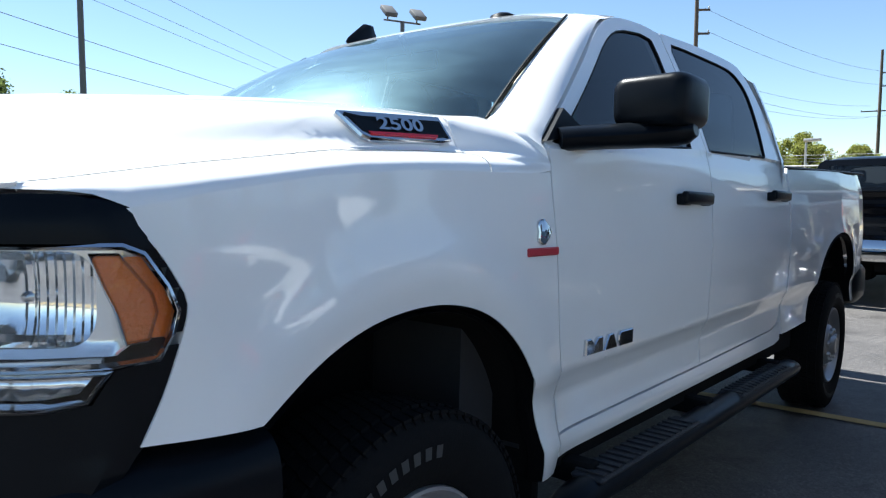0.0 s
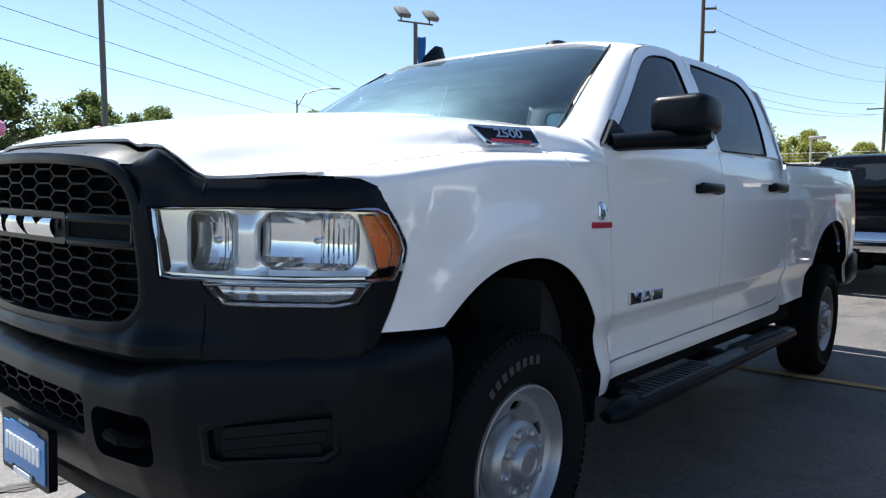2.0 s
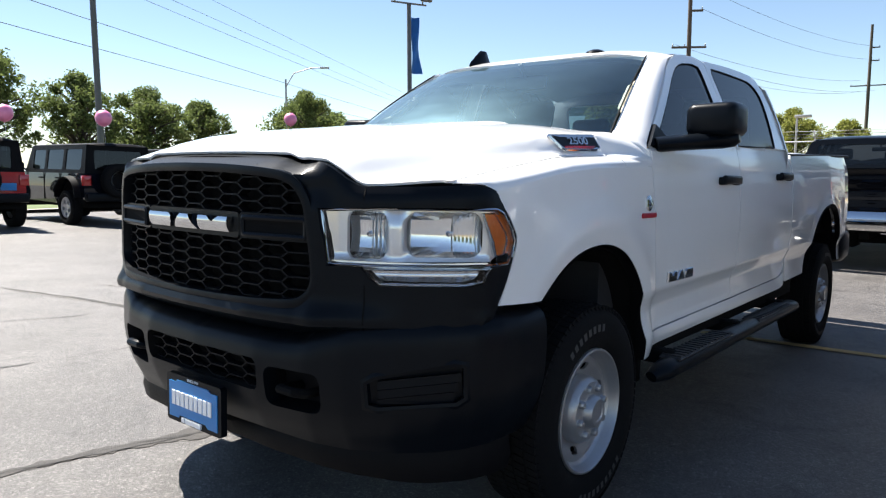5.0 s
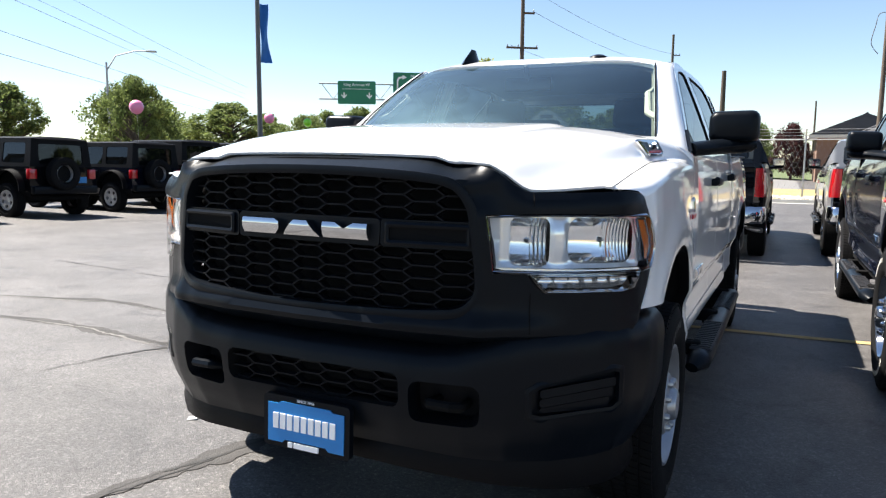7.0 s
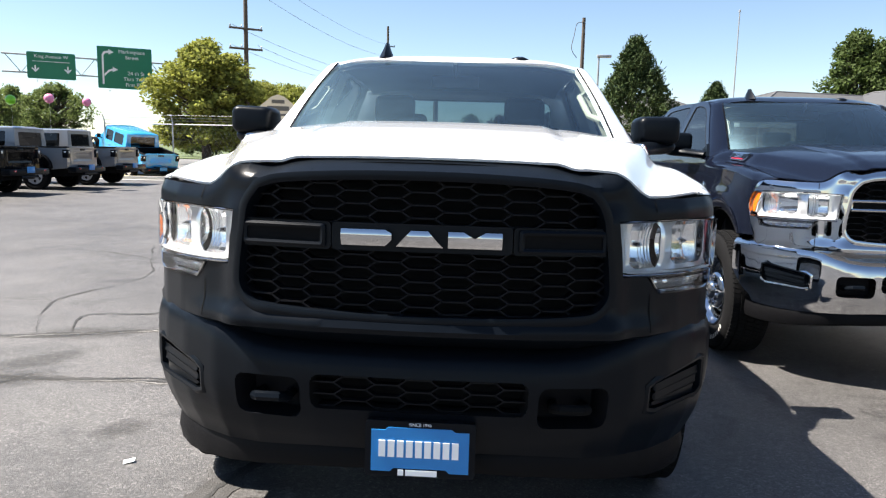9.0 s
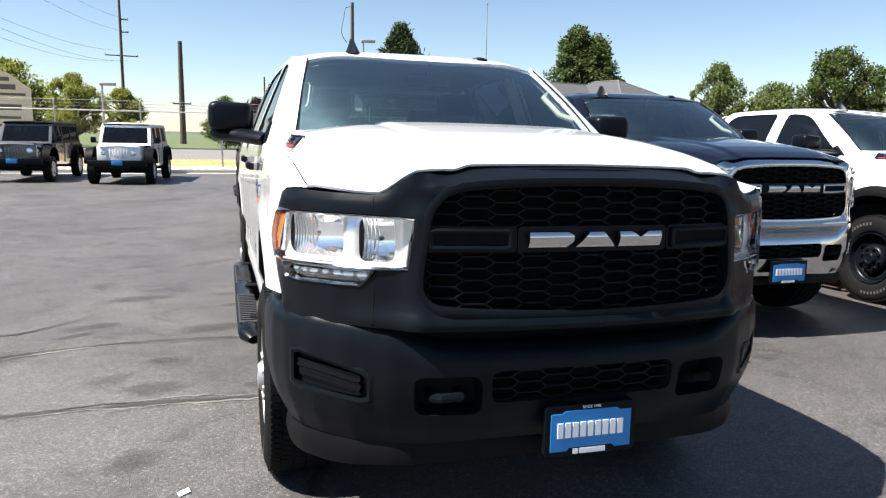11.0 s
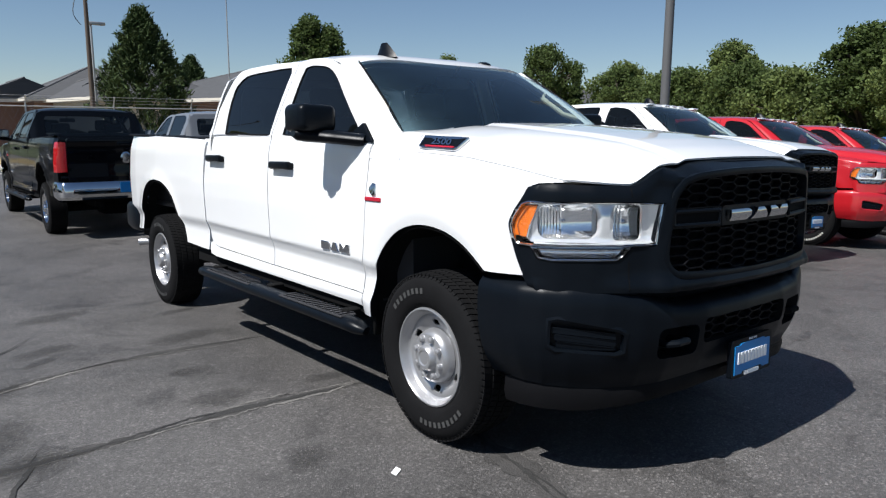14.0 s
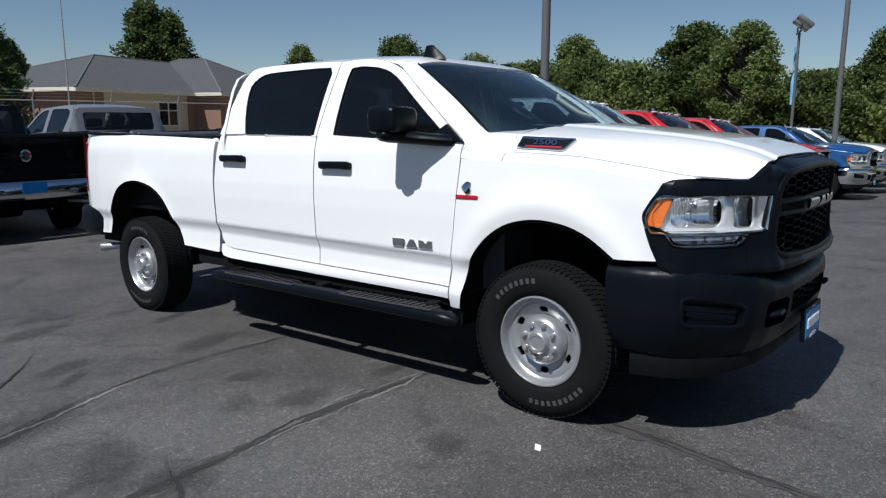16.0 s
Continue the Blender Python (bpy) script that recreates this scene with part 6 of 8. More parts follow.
def slab(name, x0, y0, x1, y1, height, material, label, category, nx=24):
    """A raised flat area with a real edge, following the ground."""
    rows = []
    for i in range(nx + 1):
        x = x0 + (x1 - x0) * i / nx
        rows.append([(x, y0, ground_z(x, y0) - 0.05), (x, y0, ground_z(x, y0) + height), (x, y1, ground_z(x, y1) + height), (x, y1, ground_z(x, y1) - 0.05)])
    return tagged(part(name, finish(name, *sweep(rows), smooth=0), material), label, category, kind="structure")


slab("kerb", -45, 26.1, 45, 26.35, 0.14, CONCRETE, "pale concrete kerb round the lot", "kerb")
slab("verge_dry", -45, 26.35, 45, 37.5, 0.12, DRY_GRASS, "strip of dry yellow grass", "verge")
slab("street", -200, 37.5, 200, 62, 0.06, ROAD, "grey street beyond the lot", "road")
slab("verge_green", -200, 62, 200, 400, 0.14, GREEN_GRASS, "mown green grass beyond the street", "verge")
slab("kerb_west", -19.6, -30, -19.3, 25.9, 0.14, CONCRETE, "pale concrete kerb behind the parked off-roaders", "kerb", 2)
slab("verge_west", -27, -30, -19.6, 25.9, 0.13, GREEN_GRASS, "green verge behind the parked off-roaders", "verge", 2)
slab("street_west", -60, -60, -27, 37.4, 0.06, ROAD, "grey street beyond the verge", "road", 2)
slab("verge_east", 27.0, -40, 90, 26.0, 0.12, DRY_GRASS, "dry grass under the trees", "verge", 2)
rnd = random.Random(5)
stones = []
for k in range(1500):
    x, y, r = rnd.uniform(-9, 6), rnd.uniform(26.5, 28.0), rnd.uniform(0.04, 0.12)
    z = ground_z(x, y) + 0.12 + r * 0.3
    vs = [(x + r * math.cos(a) * rnd.uniform(0.7, 1.2), y + r * math.sin(a) * rnd.uniform(0.7, 1.2), z) for a in (0, 1.25, 2.5, 3.8, 5.0)] + [(x, y, z + r * 0.7)]
    stones.append((vs, [(0, 1, 5), (1, 2, 5), (2, 3, 5), (3, 4, 5), (4, 0, 5)]))
tagged(part("landscape_stones", finish("landscape_stones", *joined(*stones), smooth=0, recalc=False), GRAVEL), "bed of pale landscape stones behind the kerb", "stones", kind="stuff")
tagged(part("paper_scrap", finish("paper_scrap", *moved(prism([(-0.025, -0.012), (0.02, -0.016), (0.028, 0.01), (-0.018, 0.014)], 0.003, lambda u, v, w: (u, v, w + 0.004 * u * 30)), Matrix.Translation((-1.26, -0.17, ground_z(-1.26, -0.17) + 0.006)) @ pose(0, 0, 0, 8, 0, 35)), smooth=0), WHITE_MARK), "small white scrap of paper on the asphalt", "litter")

# ---- trucks of the lot ----
hero = pickup(LEVEL, PAINT_WHITE, "white crew-cab pickup with black plastic grille, bumper and side steps", words=True)
ROW = "trucks parked in a row"
pickup(parked(2.82, 2.25), PAINT_NAVY, "dark navy crew-cab pickup with chrome bumper and grille", "chrome", ROW, CHROME, CHROME, CHROME, letters=TYRE_OUTLINE, tall=1.12)
pickup(parked(5.66, 2.28), PAINT_WHITE, "white off-road pickup with black flares and bumper", "work", ROW, None, None, PLASTIC, flare=True, markers=True, tall=1.07)
pickup(parked(8.5, 2.25), PAINT_RED, "red crew-cab pickup with red bumper and chrome trim", "chrome", ROW, PAINT_RED, PAINT_RED, CHROME, markers=True, letters=TYRE_OUTLINE)
pickup(parked(11.4, 2.25), PAINT_RED, "red crew-cab pickup with chrome bumper", "chrome", ROW, PAINT_RED, CHROME, CHROME, markers=True)
pickup(parked(17.2, 2.25), PAINT_BLUE, "deep blue crew-cab pickup with chrome bumper", "chrome", ROW, CHROME, CHROME, CHROME, markers=True, letters=TYRE_OUTLINE)
pickup(parked(20.1, 2.3), PAINT_WHITE, "white crew-cab pickup with chrome bumper", "chrome", ROW, CHROME, CHROME, CHROME, markers=True)
pickup(parked(23.1, 2.6), PAINT_SILVER, "silver crew-cab pickup with chrome bumper", "chrome", ROW, CHROME, CHROME, CHROME)
pickup(parked(0.10, 13.45, 180), PAINT_BLACK, "black crew-cab pickup with chrome rear bumper, seen from behind", "chrome", "", CHROME, CHROME, CHROME)
pickup(parked(2.82, 14.1, 180), PAINT_SILVER, "silver crew-cab pickup with silver rear bumper", "chrome", "", CHROME, PAINT_SILVER, CHROME)


# ---- box-shaped off-roaders ----
def make_offroader_meshes():
    M = {}
    arch = lambda ya: arc(ya, 0.62, 0.47, 0, 180, 14, 0.85)
    tub_p = [(3.66, 0.60), (3.66, 1.17), (0.52, 1.17), (0.50, 0.52), (2.4, 0.48)] + [(y, z) for y, z in arch(2.98)[::-1]]
    M["side"] = both(sheet(tub_p, lambda y, z: (-0.78 - 0.015 * math.sin((z - 0.5) * 4.5), y, z), 0.05, (), (0.05, 0, 0)), "body_side")
    M["rear"] = finish("rear_panel", *sheet(rounded(-0.79, 0.58, 0.79, 1.17, 0.04), lambda x, z: (x, 3.665, z), 0.08, (), (0, -0.06, 0)))
    bed_p = [(4.42, 0.66), (4.42, 1.26), (2.94, 1.26), (2.88, 1.17), (0.52, 1.17), (0.50, 0.52), (2.9, 0.48)] + [(y, z) for y, z in arch(3.49)[::-1]]
    M["side_pick"] = both(sheet(bed_p, lambda y, z: (-0.80 - 0.018 * math.sin((z - 0.5) * 4.3), y, z), 0.05, (), (0.05, 0, 0)), "body_side")
    gate = rounded(-0.63, 0.78, 0.63, 1.255, 0.03)
    M["rear_pick"] = finish("rear_panel", *sheet(rounded(-0.81, 0.66, 0.81, 1.26, 0.05), lambda x, z: (x, 4.425, z), 0.06, (), (0, -0.06, 0)))
    M["tailgate"] = finish("tailgate", *joined(sheet(gate, lambda x, z: (x, 4.437 - 0.012 * (abs(z - 1.02) < 0.13 and abs(x) < 0.5), z), 0.03, (), (0, -0.02, 0)), box(-0.63, 4.40, 1.25, 0.63, 4.455, 1.285, 0.012)))
    M["gate_handle"] = finish("tailgate_handle", *box(-0.13, 4.43, 1.17, 0.13, 4.455, 1.225, 0.01))
    M["bed_floor"] = finish("bed_liner", *joined(box(-0.76, 2.90, 0.72, 0.76, 4.40, 0.80), box(-0.79, 2.90, 0.78, -0.72, 4.40, 1.24), box(0.72, 2.90, 0.78, 0.79, 4.40, 1.24), box(-0.76, 2.87, 0.78, 0.76, 2.93, 1.24)))
    M["hood"] = finish("hood", *sweep([[(x, y, 1.17 + 0.05 * max(0, 1 - (x / 0.5) ** 2) ** 0.5 * 0.6 - 0.05 * (y < -0.45)) for x in spread(-w, w, 17)] for y, w in ((-0.50, 0.52), (-0.44, 0.54), (0.0, 0.62), (0.55, 0.72))]))
    M["nose"] = finish("engine_bay", *joined(box(-0.60, -0.46, 0.62, 0.60, 0.55, 1.15, 0.04)))
    M["grille"] = finish("grille_panel", *sheet(rounded(-0.56, 0.68, 0.56, 1.16, 0.06), lambda x, z: (x, -0.50 + 0.10 * (x / 0.56) ** 2, z), 0.03, [rounded(-0.265 + 0.078 * k, 0.78, -0.22 + 0.078 * k, 1.08, 0.02, 2) for k in range(7)], (0, 0.05, 0)))
    M["headlamp"] = [finish("headlamp", *moved(lathe([(-0.02, 0.001), (-0.018, 0.06), (0.0, 0.085), (0.04, 0.09)], 24, "y"), Matrix.Translation((x, -0.475, 0.96)))) for x in (-0.41, 0.41)]
    M["flare"] = [both(sweep([[(-x, ya + (y - ya) * k, z + dz) for y, z in arc(ya, 0.66, 0.50, -5, 185, 18, 0.82)] for x, k, dz in ((0.70, 0.94, 0.02), (0.93, 0.94, 0.0), (0.94, 1.0, 0.02), (0.72, 1.0, 0.05))]), "fender_flare") for ya in (0.0, 3.0, 3.49)]
    M["bumper"] = finish("front_bumper", *joined(box(-0.80, -0.74, 0.56, 0.80, -0.58, 0.74, 0.03), box(-0.3, -0.60, 0.5, 0.3, -0.45, 0.70)))
    M["rear_bumper"] = finish("rear_bumper", *box(-0.80, 3.68, 0.56, 0.80, 3.84, 0.74, 0.03))
    M["underside"] = finish("underside", *joined(box(-0.70, -0.4, 0.42, 0.70, 3.6, 0.62), box(-0.76, 0.5, 0.5, 0.76, 3.6, 1.10), tube([(-0.75, 0, 0.40), (0.75, 0, 0.40)], 0.06), tube([(-0.75, 3.0, 0.40), (0.75, 3.0, 0.40)], 0.06)))
    M["windscreen"] = finish("windscreen", *sweep([[(x, 0.50 + 0.30 * f, 1.20 + 0.50 * f) for x in spread(-0.66 + 0.04 * f, 0.66 - 0.04 * f, 8)] for f in (0, 0.5, 1)]))
    M["screen_frame"] = finish("screen_frame", *ring([(-0.75, 1.15), (0.75, 1.15), (0.70, 1.76), (-0.70, 1.76)], [(-0.66, 1.22), (0.66, 1.22), (0.62, 1.69), (-0.62, 1.69)], lambda x, z, w: (x, 0.47 + (z - 1.15) * 0.6 - w, z), 0.04))
    for kind, back in (("suv", 3.66), ("pick", 2.86)):
        M["top_" + kind] = finish("hardtop", *sweep([[(x * (0.70 - 0.02 * (abs(x) > 0.9)), y, 1.80 + 0.05 * (1 - x**4) * s) for x in spread(-1, 1, 15)] for y, s in ((0.78, 0.2), (0.86, 0.9), (1.4, 1.0), (back - 0.12, 1.0), (back - 0.04, 0.6), (back, -0.4))]))
        wins = [rounded(0.98, 1.25, 1.62, 1.70, 0.04, 2), rounded(1.74, 1.25, 2.55, 1.70, 0.04, 2)] + ([rounded(2.68, 1.25, 3.45, 1.70, 0.04, 2)] if kind == "suv" else [])
        low = [(0.66, 1.17), (back, 1.17), (back - 0.02, 1.5), (back - 0.05, 1.80), (0.86, 1.80), (0.80, 1.68)]
        lean = lambda y, z: (-0.775 + (z - 1.17) * 0.13, y, z)
        M["upper_" + kind] = both(sheet(low, lean, 0.035, wins, (0.03, 0, 0)), "upper_side")
        M["glass_" + kind] = [both(sheet(shrink(w, -0.01), lambda y, z: (-0.762 + (z - 1.17) * 0.13, y, z), 0.1), "side_window") for w in wins]
        bw = rounded(-0.55, 1.24, 0.55, 1.68, 0.05)
        M["back_" + kind] = finish("back_wall", *sheet([(-0.775, 1.17), (0.775, 1.17), (0.70, 1.80), (-0.70, 1.80)], lambda x, z: (x, back - 0.06 * (z - 1.17), z), 0.05, [bw], (0, -0.03, 0)))
        M["backglass_" + kind] = finish("back_window", *sheet(shrink(bw, -0.01), lambda x, z: (x, back - 0.02 - 0.06 * (z - 1.17), z), 0.1))
    M["bed_rail"] = both(box(-0.825, 2.94, 1.245, -0.70, 4.44, 1.285, 0.012), "bed_rail")
    M["tail_lamp_suv"] = both(box(-0.835, 3.60, 0.90, -0.66, 3.73, 1.12, 0.015), "tail_lamp")
    M["tail_lamp_pick"] = both(box(-0.84, 4.30, 0.96, -0.675, 4.47, 1.20, 0.02), "tail_lamp")
    # small pale blocks stand in for the highlight on the dark tail lamps
    M["lamp_core"] = both(joined(box(-0.775, 4.462, 1.09, -0.735, 4.476, 1.17, 0.006), box(-0.846, 4.36, 1.11, -0.83, 4.42, 1.15, 0.004)), "lamp_core")
    M["fog_lamp"] = both(box(-0.66, 4.69, 0.63, -0.58, 4.712, 0.68, 0.006), "fog_lamp")
    M["bumper_pick"] = finish("rear_bumper", *joined(box(-0.82, 4.44, 0.54, 0.82, 4.70, 0.70, 0.035), box(-0.30, 4.43, 0.69, 0.30, 4.66, 0.74, 0.015), tube([(-0.35, 4.66, 0.50), (0.35, 4.66, 0.50)], 0.035)))
    M["underside_pick"] = finish("underside", *joined(box(-0.62, -0.4, 0.42, 0.62, 4.4, 0.62), box(-0.76, 0.5, 0.5, 0.76, 2.85, 1.10), tube([(-0.75, 0, 0.40), (0.75, 0, 0.40)], 0.06), tube([(-0.75, 3.49, 0.40), (0.75, 3.49, 0.40)], 0.06)))
    win = lambda a: [(0.125 * math.cos(a) + r * math.cos(a + w) * 0.062, 0.125 * math.sin(a) + r * math.sin(a + w) * 0.062) for w, r in [(2 * math.pi * i / 14, 0.74 + 0.26 * math.cos(2 * math.pi * i / 14)) for i in range(14)]]
    M["alloy"] = finish("rim", *joined(lathe([(-0.112, 0.228), (-0.124, 0.224), (-0.12, 0.212), (-0.09, 0.205), (0.10, 0.20)], 40), sheet([(0.206 * math.cos(2 * math.pi * i / 40), 0.206 * math.sin(2 * math.pi * i / 40)) for i in range(40)], lambda u, v: (-0.105 + 0.22 * max(0, 0.1 - math.hypot(u, v)), u, v), 0.018, [win(radians(72 * k)) for k in range(5)], (0.035, 0, 0))), smooth=30)
    M["mirror"] = both(joined(box(-1.00, 0.62, 1.22, -0.84, 0.72, 1.40, 0.03), tube([(-0.77, 0.70, 1.22), (-0.9, 0.68, 1.27)], 0.02)), "mirror")
    M["plate"] = finish("plate", *box(-0.60, 3.70, 0.80, -0.30, 3.715, 0.95, 0.004))
    M["plate_mid"] = finish("plate", *box(-0.16, 4.704, 0.60, 0.16, 4.718, 0.76, 0.004))
    M["front_plate"] = finish("front_plate", *box(-0.15, -0.76, 0.60, 0.15, -0.745, 0.73, 0.004))
    M["cover"] = finish("spare_carrier", *box(-0.15, 3.66, 0.80, 0.15, 3.80, 1.1, 0.03))
    M["door_seams"] = [both(box(-0.806, y - 0.006, 0.56, -0.79, y + 0.006, 1.17), "door_seam", 0) for y in (0.72, 1.66, 2.5)]
    M["handle"] = [both(box(-0.83, y - 0.10, 1.04, -0.79, y + 0.05, 1.075, 0.01), "door_handle") for y in (1.5, 2.38)]
    M["dark"] = finish("cabin", *joined(box(-0.66, 1.35, 0.9, -0.14, 1.55, 1.5, 0.05), box(0.14, 1.35, 0.9, 0.66, 1.55, 1.5, 0.05), box(-0.68, 0.66, 1.0, 0.68, 0.85, 1.24, 0.05)))
    return M


OFFROAD = make_offroader_meshes()


def offroader(m, paint, label, kind="suv", group="", top=None, flare=None):
    """A box-shaped off-roader, closed or with a pickup bed; the front looks to -y."""
    M = OFFROAD
    t = thing("off_roader" if kind == "suv" else "off_road_pickup", m, label, "off-road vehicle", group)
    top, flare = top or PLASTIC_ROUGH, flare or PLASTIC_ROUGH
    pick = kind == "pick"
    axle = 3.49 if pick else 3.0
    for side in (0, 1):
        body = part("body_side", M["side_pick" if pick else "side"][side], paint, t)
        for q in M["door_seams"]:
            part("door_seam", q[side], VOID, body)
        for h in M["handle"]:
            part("door_handle", h[side], PLASTIC, body)
        for f in (M["flare"][0], M["flare"][2 if pick else 1]):
            part("fender_flare", f[side], flare, t)
        up = part("upper_side", M["upper_" + kind][side], top, t)
        for g in M["glass_" + kind]:
            part("side_window", g[side], GLASS_DARK, up)
        lamp = part("tail_lamp", M["tail_lamp_" + kind][side], PLASTIC if pick else RED_LENS, t)
        part("mirror", M["mirror"][side], PLASTIC, t)
        if pick:
            part("lamp_core", M["lamp_core"][side], HOUSING, lamp, "pale block for the highlight on a black tail lamp")
            part("bed_rail", M["bed_rail"][side], PLASTIC_ROUGH, t)
            part("fog_lamp", M["fog_lamp"][side], RED_LENS, t)
        for y in (0.0, axle):
            add_wheel(t, 0.80 if side else -0.80, y, bool(side), ALLOY, 0.41, 1.0, None, 0.88, M["alloy"])
    part("rear_panel", M["rear_pick" if pick else "rear"], paint, t)
    part("hood", M["hood"], paint, t)
    part("engine_bay", M["nose"], paint, t)
    g = part("grille_panel", M["grille"], paint, t)
    for h in M["headlamp"]:
        part("headlamp", h, REFLECTOR, g)
    part("front_bumper", M["bumper"], PLASTIC, t)
    part("rear_bumper", M["bumper_pick" if pick else "rear_bumper"], PLASTIC, t)
    part("underside", M["underside_pick" if pick else "underside"], VOID, t)
    frame_ = part("screen_frame", M["screen_frame"], paint, t)
    part("windscreen", M["windscreen"], GLASS_TINT, frame_)
    part("hardtop", M["top_" + kind], top, t)
    back = part("back_wall", M["back_" + kind], top, t)
    part("back_window", M["backglass_" + kind], GLASS_DARK, back)
    part("cabin", M["dark"], SEAT, t)
    part("front_plate", M["front_plate"], PLATE_BLUE, t)
    if pick:
        tail = part("tailgate", M["tailgate"], paint, t)
        part("tailgate_handle", M["gate_handle"], PLASTIC, tail)
        part("bed_liner", M["bed_floor"], PLASTIC_ROUGH, t)
        part("rear_plate", M["plate_mid"], PLATE_BLUE, t)
    else:
        part("rear_plate", M["plate"], PLATE_BLUE, t)
        part("spare_carrier", M["cover"], PLASTIC, t)
        w = add_wheel(t, 0, 0, False, ALLOY, 0.41, 0.97, None, 0.8, M["alloy"])
        w.name = "spare_wheel"
        w.matrix_local = pose(0.12, 3.86, 1.02, 0, 0, 90) @ Matrix.Diagonal((0.8, 0.97, 0.97, 1))
    return t


def behind(x, y, length=3.85):
    """A vehicle parked with its tail to +x at (x, y)."""
    return parked(x - length, y, -90)


LINE = "off-roaders parked in a row"
for y, paint, kind, words_, top in (
    (3.0, PAINT_RED, "suv", "red box-shaped off-roader with black hardtop", None),
    (5.75, PAINT_NAVY, "suv", "dark navy box-shaped off-roader with spare wheel on its tail", None),
    (8.45, PAINT_BLACK, "suv", "black box-shaped off-roader with black hardtop", None),
    (11.2, PAINT_NAVY, "suv", "navy box-shaped off-roader with spare wheel on its tail", None),
    (13.55, PAINT_BLACK, "pick", "black off-road pickup with black hardtop", None),
    (16.5, PAINT_BLACK, "pick", "black off-road pickup with blue tail plate", None),
    (19.65, PAINT_SILVER, "pick", "silver off-road pickup with grey hardtop", PAINT_SILVER),
    (22.55, PAINT_SILVER, "pick", "silver off-road pickup with grey hardtop", PAINT_SILVER),
):
    offroader(behind(-12.4, y, 5.03) @ Matrix.Scale(1.07, 4) if kind == "pick" else behind(-13.55, y), paint, words_, kind, LINE, top)
ramp_m = parked(-17.2, 29.9, -127)
offroader(ramp_m @ Matrix.Translation((0, 3.49, 0.0)) @ pose(0, 0, 0, -11) @ Matrix.Translation((0, -3.49, 0.0)), PAINT_SKYBLUE, "bright blue off-road pickup standing nose-up on a display ramp", "pick", LINE, PAINT_SKYBLUE)
tagged(part("display_ramp", finish("display_ramp", *moved(prism([(-0.7, 0.0), (2.7, 0.0), (-0.2, 0.62), (-0.7, 0.62)], 1.9, lambda u, v, w: (w - 0.95, u, v)), ramp_m), smooth=0), GALV), "grey steel display ramp under a blue pickup", "ramp")
offroader(parked(-4.05, 20.6, -4), PAINT_WHITE, "white box-shaped off-roader facing the lot", "suv", "off-roaders by the kerb", PAINT_WHITE)
offroader(parked(-7.0, 21.6, -4), PAINT_GREY, "grey box-shaped off-roader facing the lot", "suv", "off-roaders by the kerb")


# ---- balloons ----
def balloon(x, y, z, r, rubber, label):
    t = thing("balloon", Matrix.Translation((x, y, z)), label, "balloon", "balloons on the parked vehicles")
    prof = [(-1.12 * r, 0.10 * r), (-1.04 * r, 0.05 * r)] + [(-r * math.cos(a) * (1.06 if math.cos(a) > 0 else 0.98), r * math.sin(a)) for a in [math.pi * k / 12 for k in range(1, 12)]] + [(0.98 * r, 0.001)]
    part("skin", finish("skin", *lathe(prof, 24, "z")), rubber, t)
    part("string", finish("string", *tube([(0, 0, -1.1 * r), (0.02, 0.01, -0.45), (0.0, 0.0, -0.9 - (z - 2.4))], 0.0022, 4)), WHITE_MARK, t)
    return t


for x, y, z, r, green in ((-14, 3.6, 2.37, 0.175, 0), (-14, 5.62, 2.36, 0.18, 0), (-14, 10.9, 2.58, 0.18, 0), (-14, 16.2, 2.57, 0.165, 0), (-14.6, 19.1, 2.58, 0.155, 1), (-14, 20.15, 2.70, 0.155, 0), (-14, 22.4, 2.73, 0.15, 0)):
    balloon(x, y, z, r, LIME if green else PINK, "lime green balloon on a string above a roof" if green else "pink balloon on a string above a roof")


# ---- poles, wires and signs ----
def pole_thing(name, x, y, top, r0, r1, material, label, category="pole", sides=14, group=""):
    t = thing(name, Matrix.Translation((x, y, ground_z(x, y))), label, category, group)
    z = top - ground_z(x, y)
    part("shaft", finish("shaft", *tube([(0, 0, -0.1), (0, 0, z * 0.5), (0, 0, z)], [r0, (r0 + r1) / 2, r1], sides)), material, t)
    return t, z


def floodlight_pole(x, y, top, turn, banner=None, r=0.085):
    t, z = pole_thing("light_pole", x, y, top, r, r * 0.8, GREY_POLE, "tall grey lot light pole with two flood heads" + (" and a banner" if banner else ""), "light pole")
    m = pose(0, 0, 0, 0, 0, turn)
    part("arm", finish("arm", *moved(joined(tube([(-0.75, 0, z), (0.75, 0, z)], 0.035), tube([(-0.6, 0, z), (-0.6, 0, z + 0.22)], 0.03), tube([(0.6, 0, z), (0.6, 0, z + 0.22)], 0.03)), m)), GREY_POLE, t)
    for sx in (-0.6, 0.6):
        head = part("flood_head", finish("flood_head", *moved(joined(box(-0.24, -0.32, -0.09, 0.24, 0.30, 0.07, 0.03)), m @ Matrix.Translation((sx, -0.1, z + 0.32)) @ pose(0, 0, 0, 38))), GREY_POLE, t)
        part("lens", finish("lens", *moved(box(-0.2, -0.29, -0.105, 0.2, 0.24, -0.095), m @ Matrix.Translation((sx, -0.1, z + 0.32)) @ pose(0, 0, 0, 38))), BULB, head)
    if banner:
        rows = [[(0.10 + 0.55 * u * (0.55 + 0.2 * v) + 0.04 * math.sin(5 * v + 3 * u), 0.10 * math.sin(4 * u + 6 * v), z - 0.5 - 2.1 * v) for u in spread(0, 1, 7)] for v in spread(0, 1, 12)]
        part("banner", finish("banner", *moved(sweep(rows), m)), banner, t, "blue cloth banner hanging limp")
    return t


